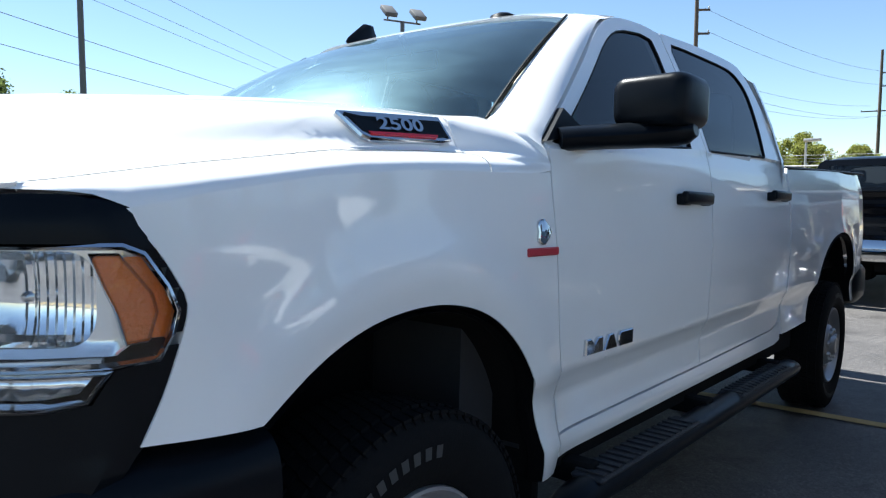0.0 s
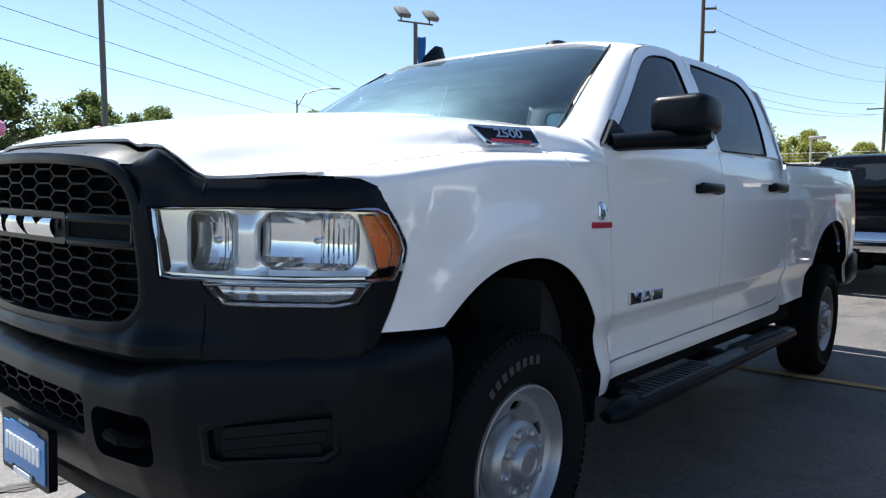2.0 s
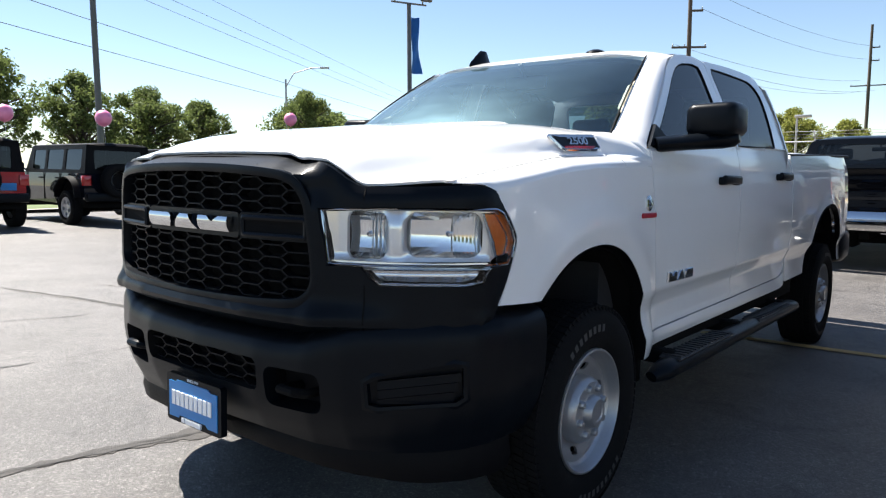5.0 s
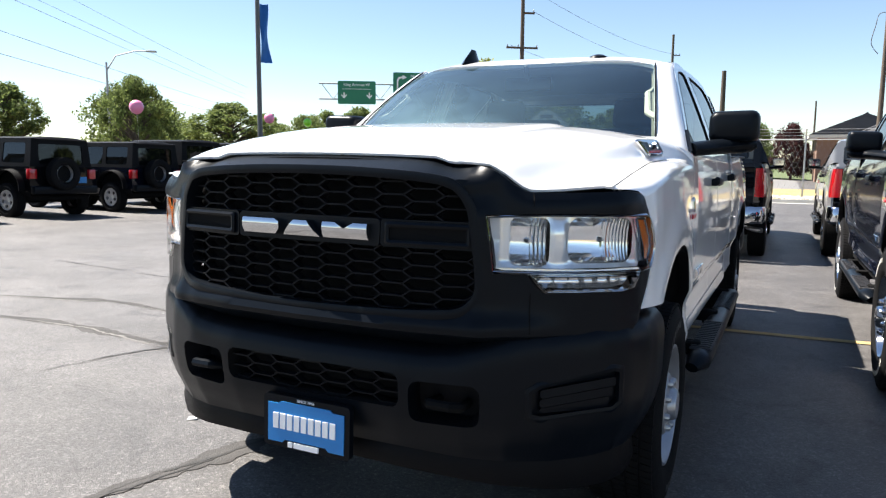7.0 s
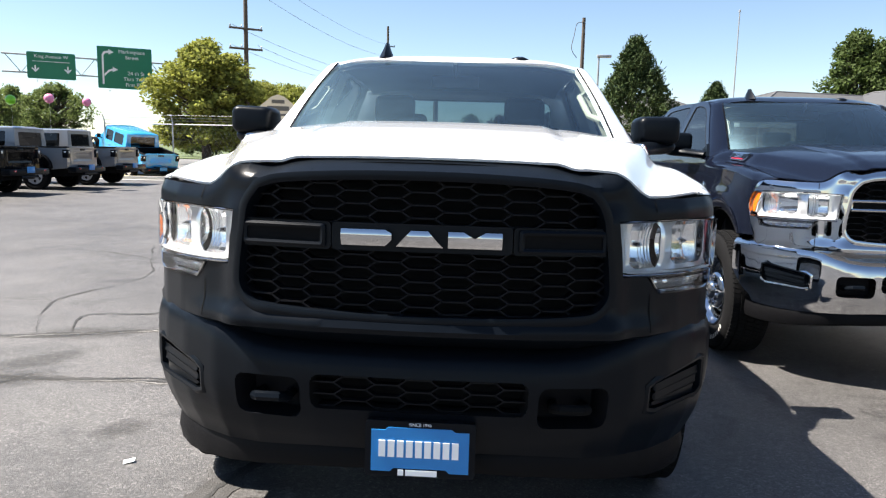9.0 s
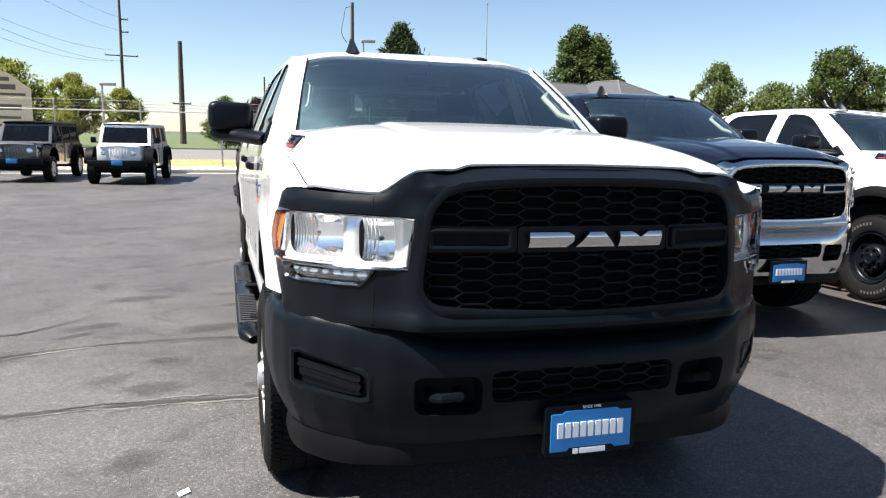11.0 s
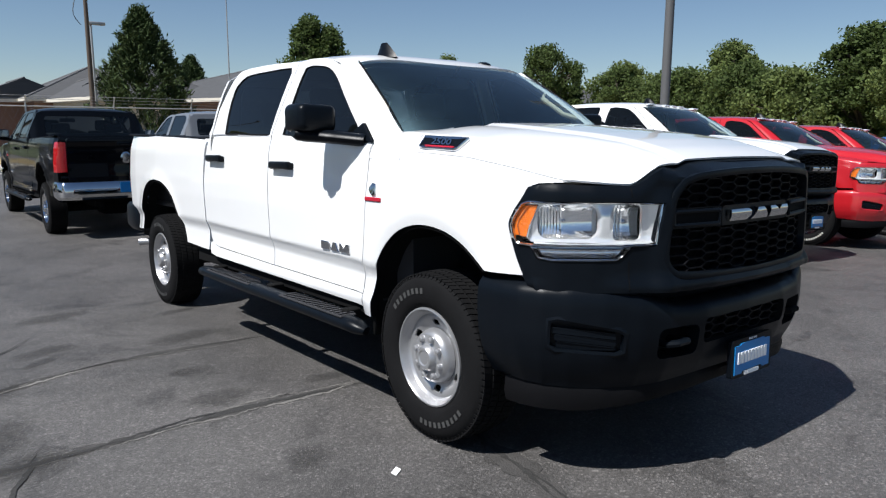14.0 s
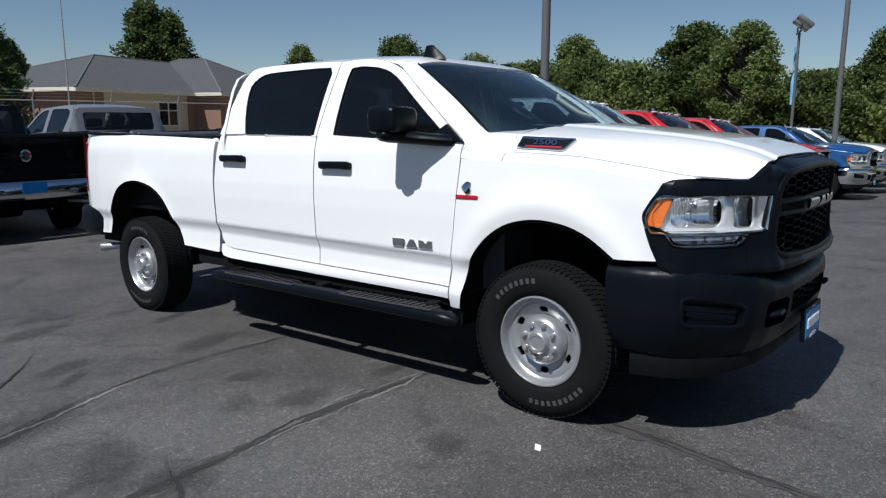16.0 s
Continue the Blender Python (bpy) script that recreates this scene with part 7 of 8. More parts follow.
floodlight_pole(-16.55, 18.82, 7.4, 70, BANNER, 0.10)
floodlight_pole(25.3, 5.3, 4.6, 20, BANNER_PALE, 0.06)
floodlight_pole(19.7, 2.75, 7.5, 20, BANNER_PALE, 0.08)
floodlight_pole(13.12, 8.59, 9.5, 30, None, 0.125)
floodlight_pole(-27.4, 12.0, 13.0, 30, None, 0.13)


def utility_pole(x, y, top, arms, r=0.16, turn=0.0, label="dark wooden utility pole with crossarms"):
    t, z = pole_thing("utility_pole", x, y, top, r, r * 0.65, WOOD_POLE, label, "utility pole")
    m = pose(0, 0, 0, 0, 0, turn)
    g = ground_z(x, y)
    for h, half, both_sides in arms:
        x0 = -half if both_sides else -0.1
        arm = part("crossarm", finish("crossarm", *moved(box(x0, -0.06, h - g - 0.07, half, 0.06, h - g + 0.07, 0.01, 1), m)), WOOD_POLE, t)
        for k in (x0 + 0.08, (x0 + half) / 2 - 0.3, half - 0.08):
            part("insulator", finish("insulator", *moved(lathe([(0, 0.03), (0.05, 0.05), (0.12, 0.05), (0.18, 0.03), (0.2, 0.001)], 8, "z"), m @ Matrix.Translation((k, 0, h - g + 0.07)))), GALV, arm)
    return t


utility_pole(-16.95, 49.0, 16.5, [(8.1, 1.2, True), (9.5, 1.2, True), (12.0, 0.9, False), (13.6, 0.9, False)], 0.19, 35)
utility_pole(4.34, 29.06, 7.0, [], 0.11, 0, "weathered wooden service pole with a loose cable loop")
utility_pole(-13.8, 102.0, 18.4, [(11.0, 2.0, True), (14.0, 1.0, False), (15.6, 1.0, False)], 0.24, 10)
utility_pole(-5.6, 84.0, 11.2, [(4.4, 1.0, True)], 0.36, 0, "thick grey utility pole at the crossing")
utility_pole(4.0, 95.0, 8.5, [], 0.15, 0, "slim utility pole beyond the street")
loop = [(4.34, 29.0, 6.8), (4.05, 28.95, 6.75), (3.95, 28.95, 6.3), (3.85, 28.95, 5.7), (4.1, 28.97, 5.3)]
tagged(part("cable_loop", finish("cable_loop", *tube(smooth_curve(loop, 14), 0.015, 5)), WIRE), "loose black service cable hanging from a pole", "cable")


def wire(a, b, sag, r=0.022):
    pts = [tuple(p + (q - p) * f - (sag * 4 * f * (1 - f) if i == 2 else 0) for i, (p, q) in enumerate(zip(a, b))) for f in spread(0, 1, 26)]
    return tagged(part("power_line", finish("power_line", *tube(pts, r * 0.75, 5)), WIRE), "thin dark overhead power line", "power line", "overhead power lines")


for k, z0 in enumerate((8.0, 9.3, 11.4, 12.5, 13.6)):
    dx = 0.5 * (k % 3)
    wire((-20.0 + dx, -13.5, z0 + 0.2), (-87.0 + dx, 100.0, z0), 0.5, 0.024 if k < 2 else 0.018)
for dx, z0, sag in ((-1.0, 8.3, 0.9), (0.9, 8.4, 0.9), (-1.0, 9.7, 0.8), (0.6, 13.7, 0.8), (0.9, 12.1, 0.9)):
    wire((-16.95 + dx * 0.8, 49 + dx * 0.5, z0), (-13.8 + dx, 102, min(z0 + 2, 18)), sag, 0.018)

sl, z_ = pole_thing("street_lamp", -43.0, 34.2, 7.95, 0.11, 0.07, GALV, "grey steel street lamp with a cobra head", "street lamp")
part("arm", finish("arm", *tube([(0, 0, z_ - 0.6), (0.5, 0.4, z_ + 0.45), (1.6, 1.2, z_ + 0.85), (2.2, 1.6, z_ + 0.85)], 0.045)), GALV, sl)
part("lamp_head", finish("lamp_head", *moved(box(-0.35, -0.14, -0.07, 0.35, 0.14, 0.06, 0.05), Matrix.Translation((2.5, 1.8, z_ + 0.85)) @ pose(0, 0, 0, 0, 0, 38))), GALV, sl)
for x, y, top in ((-6.85, 36.75, 3.6), (6.15, 36.3, 6.3)):
    sl, z_ = pole_thing("lamp_post", x, y, top, 0.06, 0.05, GALV, "slim grey lamp post with a flat box head", "lamp post")
    part("lamp_head", finish("lamp_head", *box(-0.1, -0.12, z_ - 0.05, 0.65, 0.12, z_ + 0.10, 0.03)), GALV, sl)
fp, z_ = pole_thing("flagpole", 14.5, 40.0, 9.4, 0.05, 0.03, GALV, "slim pale flagpole without a flag", "flagpole")
part("finial", finish("finial", *moved(lathe([(-0.08, 0.001), (-0.05, 0.06), (0.05, 0.06), (0.08, 0.001)], 12, "z"), Matrix.Translation((0, 0, z_)))), GALV, fp)


def road_sign(x, y, z, w, h, turn, lines, arrows, label, size_=1.0):
    """An overhead sign: panel, white border, words and arrows."""
    t = thing("road_sign", pose(x, y, z, 0, 0, turn) @ Matrix.Diagonal((size_, 1, size_, 1)), label, "road sign", "overhead road signs")
    part("panel", finish("panel", *prism(rounded(-w / 2, -h / 2, w / 2, h / 2, 0.12), 0.06, lambda u, v, k: (u, k, v))), SIGN_GREEN, t)
    up = lambda dx, dz: Matrix(((1, 0, 0, dx), (0, 0, -1, -0.008), (0, 1, 0, dz), (0, 0, 0, 1)))
    for words_, size, dx, dz in lines:
        part("sign_lettering", finish("sign_lettering", *text_piece(words_, size, 0.006, up(dx, dz)), smooth=0), WHITE_MARK, t)
    for poly in arrows:
        part("sign_arrow", finish("sign_arrow", *prism(poly, -0.012, lambda u, v, k: (u, k, v)), smooth=0), WHITE_MARK, t)
    for sx in (-w * 0.3, w * 0.3):
        part("bracket", finish("bracket", *joined(box(sx - 0.05, 0.06, -h / 2, sx + 0.05, 0.16, h / 2), box(sx - 0.04, -0.9, -h / 2 - 0.25, sx + 0.04, 0.1, -h / 2 - 0.18))), GALV, t)
    return t


def down_arrow(u):
    return [(u - 0.06, 0.0), (u + 0.06, 0.0), (u + 0.06, -0.35), (u + 0.28, -0.18), (u + 0.28, -0.32), (u, -0.62), (u - 0.28, -0.32), (u - 0.28, -0.18), (u - 0.06, -0.35)]


TURN = 31
road_sign(-32.0, 50.0, 6.80, 3.9, 2.35, TURN, [("King Avenue W", 0.42, 0.0, 0.80)], [down_arrow(-1.3), down_arrow(1.3), [(-1.5, 0.34), (1.5, 0.34), (1.5, 0.38), (-1.5, 0.38)]], "green overhead sign with a street name and two arrows", 0.82)
bend = [(-1.78, -1.4), (-1.64, -1.4), (-1.64, 0.95), (-1.5, 1.15), (-1.25, 1.2), (-1.25, 1.06), (-0.85, 1.27), (-1.25, 1.5), (-1.25, 1.36), (-1.6, 1.3), (-1.78, 1.05)]
bend2 = [(-1.62, -0.75), (-1.62, -0.55), (-1.3, -0.2), (-0.95, -0.08), (-0.95, 0.06), (-0.55, -0.15), (-0.98, -0.38), (-0.95, -0.24), (-1.2, -0.32)]
road_sign(-27.6, 52.4, 6.95, 4.25, 3.45, TURN, [("Marketplace", 0.42, 0.55, 1.35), ("Street", 0.42, 0.55, 0.88), ("24 th St", 0.42, 0.85, -0.42), ("Thru Traffic", 0.42, 0.85, -0.90), ("First Right", 0.42, 0.85, -1.38)], [bend, bend2], "green overhead sign with turn arrows and street names", 0.91)
gantry = thing("sign_gantry", pose(-29.5, 52.2, 0, 0, 0, TURN), "grey steel truss holding overhead signs", "sign gantry")
for z in (6.3, 7.6):
    part("chord", finish("chord", *tube([(-6.5, 0.2, z), (8, 0.2, z)], 0.07)), GALV, gantry)
for k in range(14):
    part("lattice_bar", finish("lattice_bar", *tube([(-6.3 + k, 0.2, 6.3 if k % 2 else 7.6), (-5.3 + k, 0.2, 7.6 if k % 2 else 6.3)], 0.035, 6)), GALV, gantry)
part("post", finish("post", *tube([(8, 0.2, -0.3), (8, 0.2, 8.2)], 0.2)), GALV, gantry)

ms = thing("monument_sign", pose(-12.1, 40.0, ground_z(-12.1, 40), 0, 0, 14) @ Matrix.Diagonal((1.07, 1, 1.33, 1)), "white monument sign with grey lettering bars", "sign")
part("board", finish("board", *prism([(-1.25, 0.2), (1.25, 0.2), (1.25, 2.75), (0.95, 2.9), (0.35, 3.3), (0, 3.4), (-0.35, 3.3), (-0.95, 2.9), (-1.25, 2.75)], 0.3, lambda u, v, w: (u, w, v)), smooth=0), FASCIA, ms)
for z, w, h in ((3.08, 0.35, 0.16), (2.78, 0.6, 0.2), (2.5, 1.0, 0.1), (2.0, 0.8, 0.22), (1.6, 0.75, 0.1), (1.3, 0.7, 0.1)):
    part("lettering_bar", finish("lettering_bar", *box(-w, -0.012, z - h / 2, w, 0.0, z + h / 2), smooth=0), GREY_POLE, ms)
part("plinth", finish("plinth", *box(-1.35, -0.1, -0.1, 1.35, 0.4, 0.25, 0.02)), CONCRETE, ms)

# ---- fence along the kerb ----
fence = thing("chain_link_fence", Matrix.Translation((0, 28.6, ground_z(0, 28.6))), "tall galvanised chain-link fence along the verge", "fence")
for k in range(3, 19):
    part("post", finish("post", *tube([(-26 + 3.1 * k, 0, 0.0), (-26 + 3.1 * k, 0, 2.45), (-26 + 3.1 * k, -0.18, 2.75)], 0.035, 8)), GALV, fence)
for z, r in ((2.35, 0.028), (2.5, 0.008), (2.62, 0.008), (2.74, 0.008)):
    part("rail" if r > 0.02 else "strand", finish("rail", *tube([(-16.7, -0.06 * (z > 2.4), z), (30, -0.06 * (z > 2.4), z)], r, 6)), GALV, fence)
mesh_bars = []
for k in range(-166, 300, 2):
    x = k / 10
    for a, b in (((x, 0.1), (x + 1.1, 2.3)), ((x, 2.3), (x + 1.1, 0.1))):
        v = [(a[0], 0.0, a[1]), (a[0] + 0.004, 0.0, a[1]), (b[0] + 0.004, 0.0, b[1]), (b[0], 0.0, b[1])]
        mesh_bars.append((v, [(0, 1, 2, 3)]))
tagged(part("fence_mesh", finish("fence_mesh", *joined(*mesh_bars), smooth=0, recalc=False), GALV, fence), kind="stuff")


# ---- low brick office building ----
def hip_roof(x0, y0, x1, y1, eave, ridge, over=0.6, gable=False, inset=None):
    x0, y0, x1, y1 = x0 - over, y0 - over, x1 + over, y1 + over
    along_x = (x1 - x0) > (y1 - y0)
    half = (y1 - y0) / 2 if along_x else (x1 - x0) / 2
    k = 0.0 if gable else inset or half
    if along_x:
        a, b = (x0 + k, (y0 + y1) / 2, ridge), (x1 - k, (y0 + y1) / 2, ridge)
    else:
        a, b = ((x0 + x1) / 2, y0 + k, ridge), ((x0 + x1) / 2, y1 - k, ridge)
    c = [(x0, y0, eave), (x1, y0, eave), (x1, y1, eave), (x0, y1, eave)]
    low = [(x, y, z - 0.22) for x, y, z in c]
    if along_x:
        f = [(0, 1, 5, 4), (1, 2, 5), (2, 3, 4, 5), (3, 0, 4)]
    else:
        f = [(0, 1, 4), (1, 2, 5, 4), (2, 3, 5), (3, 0, 4, 5)]
    fascia = [(i, (i + 1) % 4, 4 + (i + 1) % 4, 4 + i) for i in range(4)]
    hips = [] if gable else [tube([c[i], (a, b, b, a)[i] if along_x else (a, a, b, b)[i]], 0.07, 6) for i in range(4)]
    hips.append(tube([a, b], 0.07, 6))
    return (c + [a, b], f), (c + low, [tuple(reversed(q)) for q in fascia] + [(4, 5, 6, 7)]), hips


def office(m, w, d, eave, ridge, bays, label, wins=(), gable=False, inset=None):
    """A low office block: local x runs along its front, which looks to -y; bays are (x0, x1, wall material)."""
    t = thing("office_building", m, label, "building", "low office wings")
    for x0, x1, wall in bays:
        part("wall", finish("wall", *box(x0, 0.0 if wall is BRICK else 0.12, -1.2, x1, d, eave - 0.1), smooth=0), wall, t)
    roof, edge, hips = hip_roof(0, 0, w, d, eave, ridge, gable=gable, inset=inset)
    r = part("roof", finish("roof", *roof, smooth=0), ROOFING, t)
    part("fascia", finish("fascia", *edge, smooth=0, recalc=False), FASCIA, r)
    for hip in hips:
        part("ridge_cap", finish("ridge_cap", *hip), RIDGE, r)
    for x, ww, z0, z1 in wins:
        rim = lambda k: [(x - ww / 2 + k, z0 + k), (x + ww / 2 - k, z0 + k), (x + ww / 2 - k, z1 - k), (x - ww / 2 + k, z1 - k)]
        win = part("window", finish("window", *ring(rim(0), rim(0.09), lambda u, v, e: (u, 0.06 - e, v), 0.06), smooth=0), FASCIA, t)
        part("pane", finish("pane", *prism(rim(0.09), 0.01, lambda u, v, e: (u, 0.09 + e, v)), smooth=0), GLASS_DARK, win)
        part("mullion", finish("mullion", *box(x - 0.04, 0.04, z0 + 0.09, x + 0.04, 0.10, z1 - 0.09), smooth=0), FASCIA, win)
        part("transom", finish("transom", *box(x - ww / 2 + 0.09, 0.04, z0 + 0.62 * (z1 - z0), x + ww / 2 - 0.09, 0.10, z0 + 0.62 * (z1 - z0) + 0.07), smooth=0), FASCIA, win)
    return t


RIDGE = mat("pale_ridge_shingles", (0.105, 0.105, 0.11), 0.9, vary=0.1, scale=3)
main_wing = office(pose(15.56, 41.4, 0, 0, 0, 19), 24.0, 12.0, 3.2, 5.75, [(0, 2.0, BRICK), (2.0, 9.6, STUCCO), (9.6, 24.0, BRICK)], "brick and beige plaster office block with grey hip roof", [(7.6, 1.9, 0.9, 2.55)], inset=8.0)
part("downpipe", finish("downpipe", *tube([(1.15, -0.06, -0.6), (1.15, -0.06, 3.0)], 0.05, 8)), STUCCO, main_wing)
office(pose(25.9, 42.6, 0, 0, 0, 19), 10.5, 13.0, 3.2, 6.0, [(0, 10.5, BRICK)], "brown brick office wing with grey hip roof", [(6.5, 1.5, 0.9, 2.4)])
office(pose(8.6, 46.0, 0, 0, 0, 8), 9.0, 12.0, 3.2, 5.6, [(0, 9.0, STUCCO)], "beige office block between two brick wings", [(6.2, 1.3, 1.0, 2.4)])
office(pose(6.3, 54.0, 0), 9.5, 10.0, 3.3, 5.9, [(0, 9.5, BRICK)], "brown brick office block with grey hip roof", [(1.6, 1.3, 1.0, 2.4)])
office(pose(3.2, 57.0, 0), 6.0, 7.0, 3.25, 4.75, [(0, 6.0, BRICK)], "low brick office wing with grey gable roof", [(2.0, 1.2, 1.0, 2.3)], True)
gable = thing("gable_porch", Matrix.Translation((10.4, 52.6, 0.3)), "pale gabled entrance porch of the brick office", "porch")
part("gable_wall", finish("gable_wall", *prism([(-2.4, 3.0), (2.4, 3.0), (0, 4.45)], 0.2, lambda u, v, w: (u, w, v)), smooth=0), FASCIA, gable)
part("porch_roof", finish("porch_roof", *joined(prism([(-2.7, 2.85), (0, 4.6), (0, 4.7), (-2.7, 2.95)], 4.0, lambda u, v, w: (u, w - 0.3, v)), prism([(2.7, 2.85), (0, 4.6), (0, 4.7), (2.7, 2.95)], 4.0, lambda u, v, w: (u, w - 0.3, v))), smooth=0), ROOFING, gable)
for sx in (-2.2, 2.2):
    part("porch_post", finish("porch_post", *box(sx - 0.15, 0.0, -0.6, sx + 0.15, 0.3, 3.0), smooth=0), BRICK, gable)
shed = thing("house", pose(53.6, 48.4, 0, 0, 0, -30) @ Matrix.Diagonal((0.62, 0.7, 0.93, 1)), "small white house with grey gable roof", "house")
part("wall", finish("wall", *box(-4, -3, -0.3, 4, 3, 4.2), smooth=0), FASCIA, shed)
rf = hip_roof(-4, -3, 4, 3, 4.2, 5.8, 0.4, True)[0]
part("roof", finish("roof", *rf, smooth=0), ROOFING, shed)
part("gable", finish("gable", *prism([(-3, 4.2), (3, 4.2), (0, 5.6)], 8, lambda u, v, w: (w - 4, u, v)), smooth=0), FASCIA, shed)
part("window", finish("window", *box(-4.05, -0.5, 2.4, -4.0, 0.5, 3.4), smooth=0), GLASS_DARK, shed)


# ---- trees ----
def leaf_cloud(clumps, per, size, seed, flat=0.6):
    """Many small leaf-shaped faces scattered through clumps (x, y, z, radius)."""
    g = np.random.default_rng(seed)
    verts, faces = [], []
    for cx, cy, cz, cr in clumps:
        d = g.normal(size=(per, 3))
        d /= np.linalg.norm(d, axis=1)[:, None]
        rad = cr * g.uniform(0.0, 1.0, (per, 1)) ** 0.42 * g.uniform(0.85, 1.25, (per, 1))
        c = np.array((cx, cy, cz)) + d * rad * np.array((1, 1, 0.85))
        a = g.normal(size=(per, 3))
        a /= np.linalg.norm(a, axis=1)[:, None]
        b = np.cross(a, d + 0.6 * g.normal(size=(per, 3)))
        b /= np.linalg.norm(b, axis=1)[:, None] + 1e-9
        s = size * g.uniform(0.6, 1.3, (per, 1))
        for p, u, v in zip(c, a * s, b * s * flat):
            k = len(verts)
            verts += [tuple(p - u), tuple(p + v), tuple(p + u), tuple(p - v)]
            faces.append((k, k + 1, k + 2, k + 3))
    return verts, faces


def broad_tree_meshes(seed, height, spread_r, clumps, per, size, narrow=1.0, low=0.28, full=1.0):
    r = random.Random(seed)
    trunk = [tube([(0, 0, -0.2), (0.05 * height * r.uniform(-0.3, 0.3), 0, height * 0.25), (0.1 * r.uniform(-1, 1), 0.1, height * 0.6), (0, 0, height * 0.86)], [0.035 * height, 0.026 * height, 0.014 * height, 0.004 * height], 9)]
    cl = []
    for k in range(clumps):
        a = r.uniform(0, 6.283)
        h = low + (1 - low) * (k + r.random()) / clumps
        env = math.sin(math.pi * min(1, (h - low) / (1 - low) * 0.86 + 0.14)) ** 0.6
        d = spread_r * env * r.uniform(0.35, 0.95) * narrow
        p = (d * math.cos(a), d * math.sin(a), h * height * 0.94)
        cl.append((*p, spread_r * r.uniform(0.11, 0.11 + 0.22 * full)))
        z0 = max(0.18, h - 0.22) * height
        trunk.append(tube([(0, 0, z0), (p[0] * 0.5, p[1] * 0.5, z0 + (p[2] - z0) * 0.6), p], [0.012 * height, 0.008 * height, 0.002 * height], 5))
    return finish("trunk", *joined(*trunk)), finish("crown", *leaf_cloud(cl, per, size, seed), smooth=0, recalc=False)


def conifer_meshes(seed, height, base_r):
    r = random.Random(seed)
    trunk = tube([(0, 0, -0.2), (0, 0, height * 0.5), (0, 0, height)], [0.02 * height, 0.012 * height, 0.002], 8)
    g = np.random.default_rng(seed)
    verts, faces = [], []
    for k in range(420):
        h = 0.05 + 0.94 * (k / 420) ** 0.85
        rad = base_r * (1 - h) ** 0.72 * r.uniform(0.62, 1.12) * min(1.0, 0.6 + h * 2.2)
        a = k * 2.399 + r.uniform(-0.4, 0.4)
        out = np.array((math.cos(a), math.sin(a), 0.0))
        aim = out * r.uniform(0.5, 0.9) + np.array((0, 0, r.uniform(0.5, 0.95)))
        aim /= np.linalg.norm(aim)
        tip = out * rad + np.array((0, 0, h * height + 0.18))
        reach = (0.35 + 0.55 * (1 - h)) * min(1.0, 0.3 + rad)
        for _ in range(62):
            f = g.uniform(0, 1) ** 0.8
            c = tip - aim * reach * f + g.normal(size=3) * (0.035 + 0.10 * f) * (0.5 + 0.25 * base_r)
            u = aim + 0.55 * g.normal(size=3)
            u *= 0.13 * g.uniform(0.7, 1.3) / np.linalg.norm(u)
            v = np.cross(u, g.normal(size=3))
            v *= 0.032 / (np.linalg.norm(v) + 1e-9)
            n = len(verts)
            verts += [tuple(c - u), tuple(c + v), tuple(c + u), tuple(c - v)]
            faces.append((n, n + 1, n + 2, n + 3))
    return finish("trunk", *trunk), finish("crown", verts, faces, smooth=0, recalc=False)


KINDS = {
    "broad": broad_tree_meshes(3, 8.0, 3.4, 110, 150, 0.11, full=0.6),
    "broad_b": broad_tree_meshes(11, 8.0, 3.0, 105, 150, 0.11, low=0.22, full=0.6),
    "low": broad_tree_meshes(21, 5.0, 3.2, 84, 170, 0.10, low=0.12, full=0.7),
    "tall": broad_tree_meshes(31, 14.0, 4.2, 130, 230, 0.17, low=0.10),
    "column": broad_tree_meshes(41, 12.0, 2.6, 110, 170, 0.135, narrow=0.8, low=0.10),
    "maple": broad_tree_meshes(51, 8.0, 2.9, 170, 190, 0.115, low=0.17, full=0.75),
    "conifer": conifer_meshes(7, 7.0, 3.4),
}


def tree(kind, x, y, scale, leaves, label, wide=1.0, turn=0.0, group=""):
    t = thing("tree", Matrix.Translation((x, y, ground_z(x, y))) @ pose(0, 0, 0, 0, 0, turn) @ Matrix.Diagonal((scale * wide, scale * wide, scale, 1)), label, "tree", group)
    part("trunk", KINDS[kind][0], BARK, t)
    part("crown", KINDS[kind][1], leaves, t)
    return t


WEST, EAST = "street trees beyond the off-roaders", "trees behind the parked trucks"
for k, (kind, x, y, s, w) in enumerate((("broad", -45, 13.2, 0.95, 1.05), ("broad_b", -43.5, 18.5, 0.82, 1.0), ("broad", -45.5, 24.0, 0.78, 1.15), ("broad_b", -46, 28.5, 0.72, 1.1), ("low", -44.5, 37.5, 1.25, 0.95), ("broad_b", -48, 8.0, 0.98, 1.1), ("broad", -33.0, 27.7, 0.69, 0.80), ("broad_b", -32.5, 35.0, 0.58, 1.6), ("low", -33.0, 44.0, 0.85, 0.9), ("broad", -36.5, 57.5, 0.72, 1.2), ("broad_b", -42.0, 60.0, 0.72, 1.1), ("broad", -40, 48, 0.6, 1.2), ("low", -52, 47, 1.2, 1.3), ("low", -28.5, 70.0, 0.95, 1.1), ("low", -21.0, 74.0, 0.9, 1.2))):
    tree(kind, x, y, s * 1.12, LEAF, "leafy green street tree with an open crown", w, 40 * k, WEST)
tree("maple", -19.6, 48.0, 1.12, LEAF_YELLOW, "broad yellow-green tree by the street", 1.25, 10)
tree("maple", -16.6, 52.0, 0.80, LEAF_YELLOW, "broad yellow-green tree by the street", 1.0, 70)
tree("low", -18.5, 66.0, 1.45, LEAF_YELLOW, "broad yellow-green tree by the street", 1.0, 120)
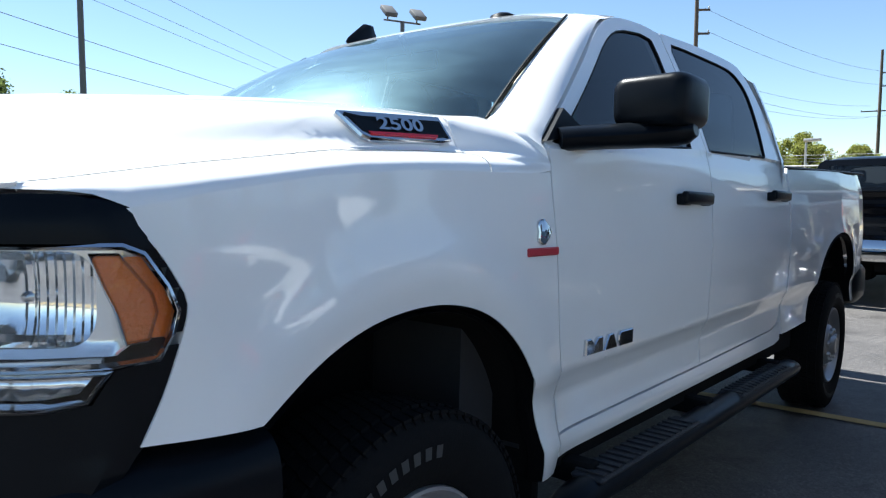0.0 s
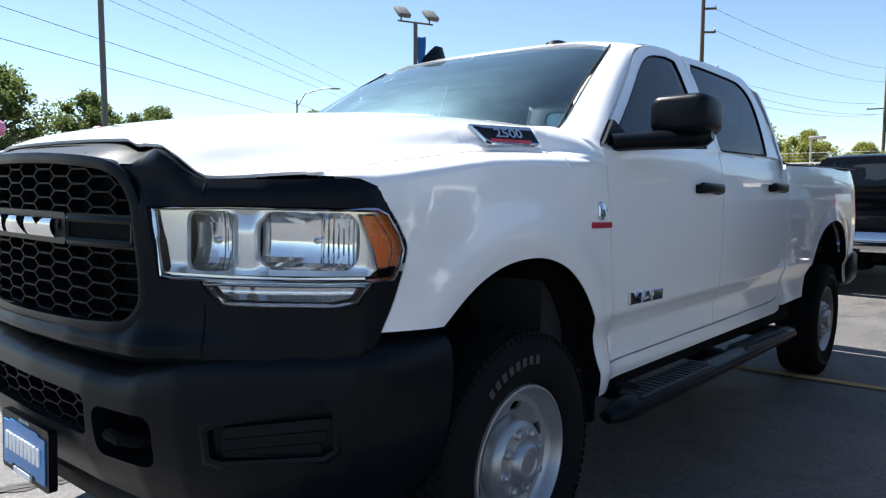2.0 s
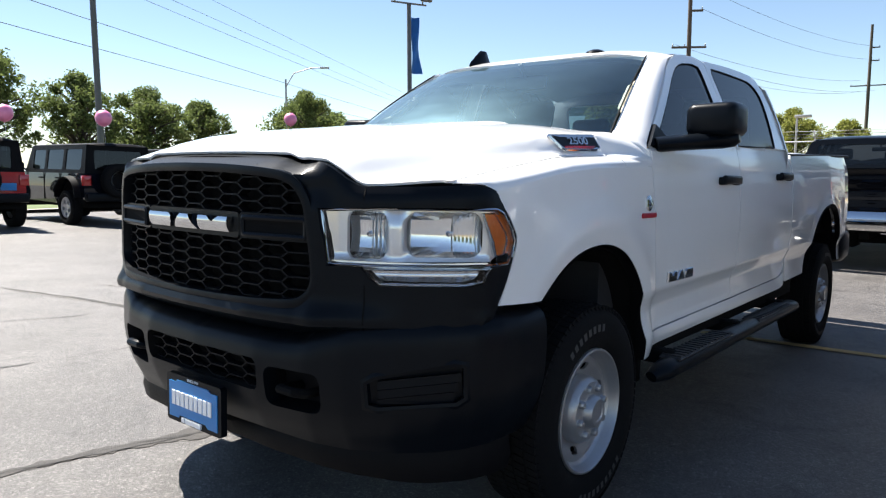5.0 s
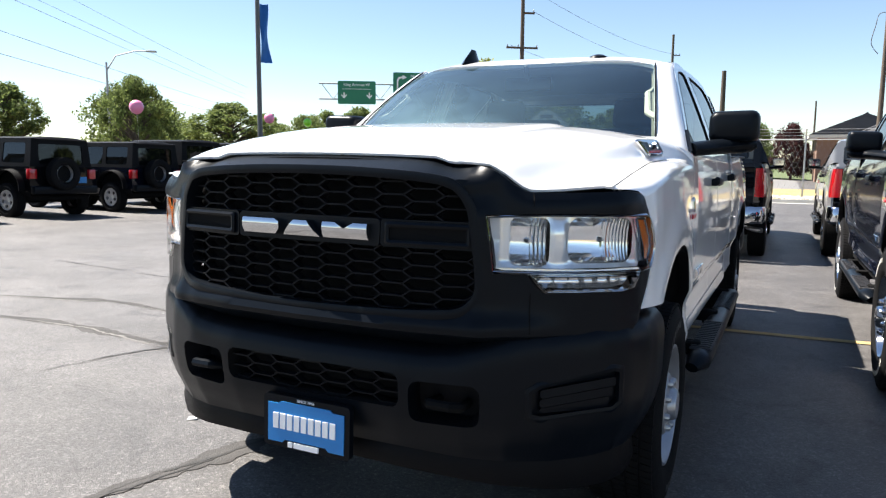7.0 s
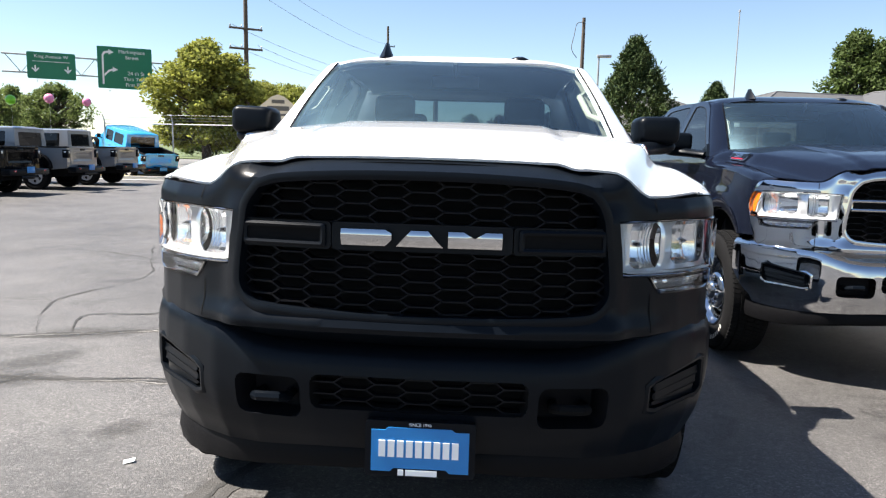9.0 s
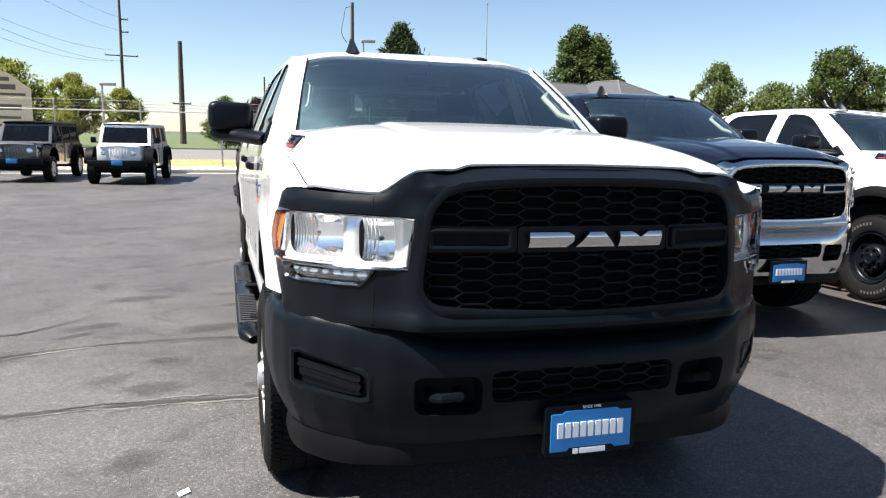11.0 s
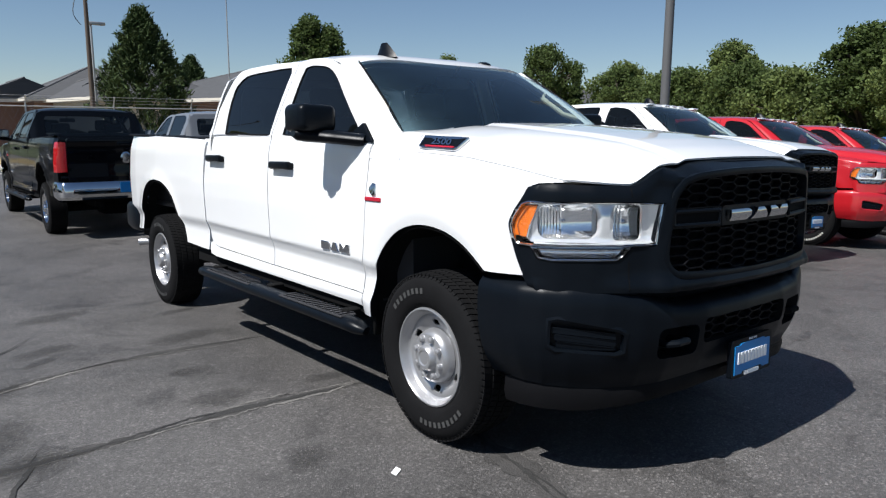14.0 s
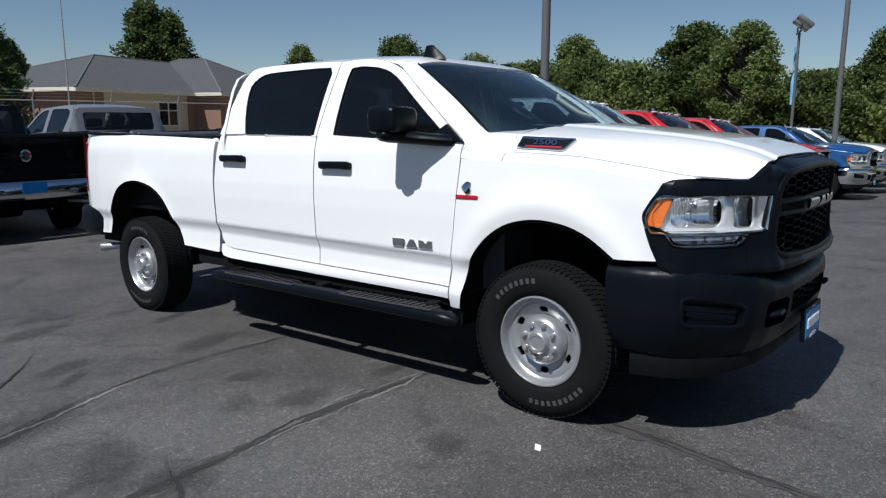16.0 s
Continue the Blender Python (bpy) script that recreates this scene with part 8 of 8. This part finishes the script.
tree("broad", -11.8, 57.0, 0.72, LEAF_YELLOW, "small yellow-green tree beyond the fence", 0.95, 30)
tree("broad_b", -9.6, 66.0, 0.66, LEAF_YELLOW, "small yellow-green tree beyond the fence", 1.1, 80)
tree("low", -1.0, 63.2, 0.92, LEAF, "low green tree beyond the street", 0.55, 0)
tree("low", 1.6, 61.2, 0.90, LEAF_PURPLE, "low purple-leaved tree beyond the street", 0.60, 55)
tree("low", -2.5, 110.0, 0.75, LEAF, "low green tree far beyond the street", 1.0, 20)
tree("conifer", 7.3, 32.4, 0.98, NEEDLE, "dense dark green conifer beside the office", 1.0, 0)
tree("conifer", 22.5, 69.0, 1.25, NEEDLE, "dark conifer behind the office", 1.0, 60)
tree("column", 35.0, 68.2, 1.20, LEAF_DARK, "tall column-shaped poplar behind the office", 1.2, 0)
tree("column", 36.9, 67.2, 1.12, LEAF_DARK, "tall column-shaped poplar behind the office", 1.25, 90)
for k, (kind, x, y, s, w, leaves) in enumerate((
    ("broad_b", 36.5, 46.5, 0.88, 0.75, LEAF), ("broad", 43.5, 41.5, 0.98, 0.9, LEAF_DARK), ("low", 40.5, 44.5, 1.12, 0.7, LEAF), ("conifer", 44.0, 44.0, 0.82, 0.42, LEAF_DARK), ("column", 50, 44, 0.60, 0.42, NEEDLE),
    ("broad", 46, 35.5, 0.80, 1.1, LEAF), ("broad_b", 40.5, 31.5, 0.71, 1.0, LEAF_DARK), ("low", 43, 28.5, 1.05, 1.1, LEAF), ("tall", 41, 23.0, 0.47, 1.05, LEAF), ("low", 37, 19.5, 1.0, 0.9, LEAF_DARK), ("column", 39, 19.0, 0.41, 0.7, LEAF), ("tall", 37.5, 13.5, 0.455, 1.25, LEAF_DARK), ("tall", 35.5, 10.2, 0.43, 1.1, LEAF), ("low", 36, 16.5, 0.92, 1.0, LEAF), ("low", 37, 7.2, 0.78, 1.1, LEAF_DARK), ("broad", 52, 11.0, 0.58, 1.1, LEAF_DARK), ("tall", 41.5, 4.6, 0.42, 1.0, LEAF_DARK), ("low", 38, 1.5, 1.0, 1.2, LEAF), ("broad", 40, -3, 0.8, 1.2, LEAF_DARK), ("low", 46, 8.0, 0.88, 1.2, LEAF), ("low", 41, 26, 1.05, 1.1, LEAF_DARK), ("broad_b", 56, 38, 0.80, 1.2, LEAF_DARK), ("tall", 47, 17, 0.47, 1.2, LEAF))):
    tree(kind, x, y, s * 1.22, leaves, "dense leafy green tree at the lot's edge", w, 53 * k, EAST)
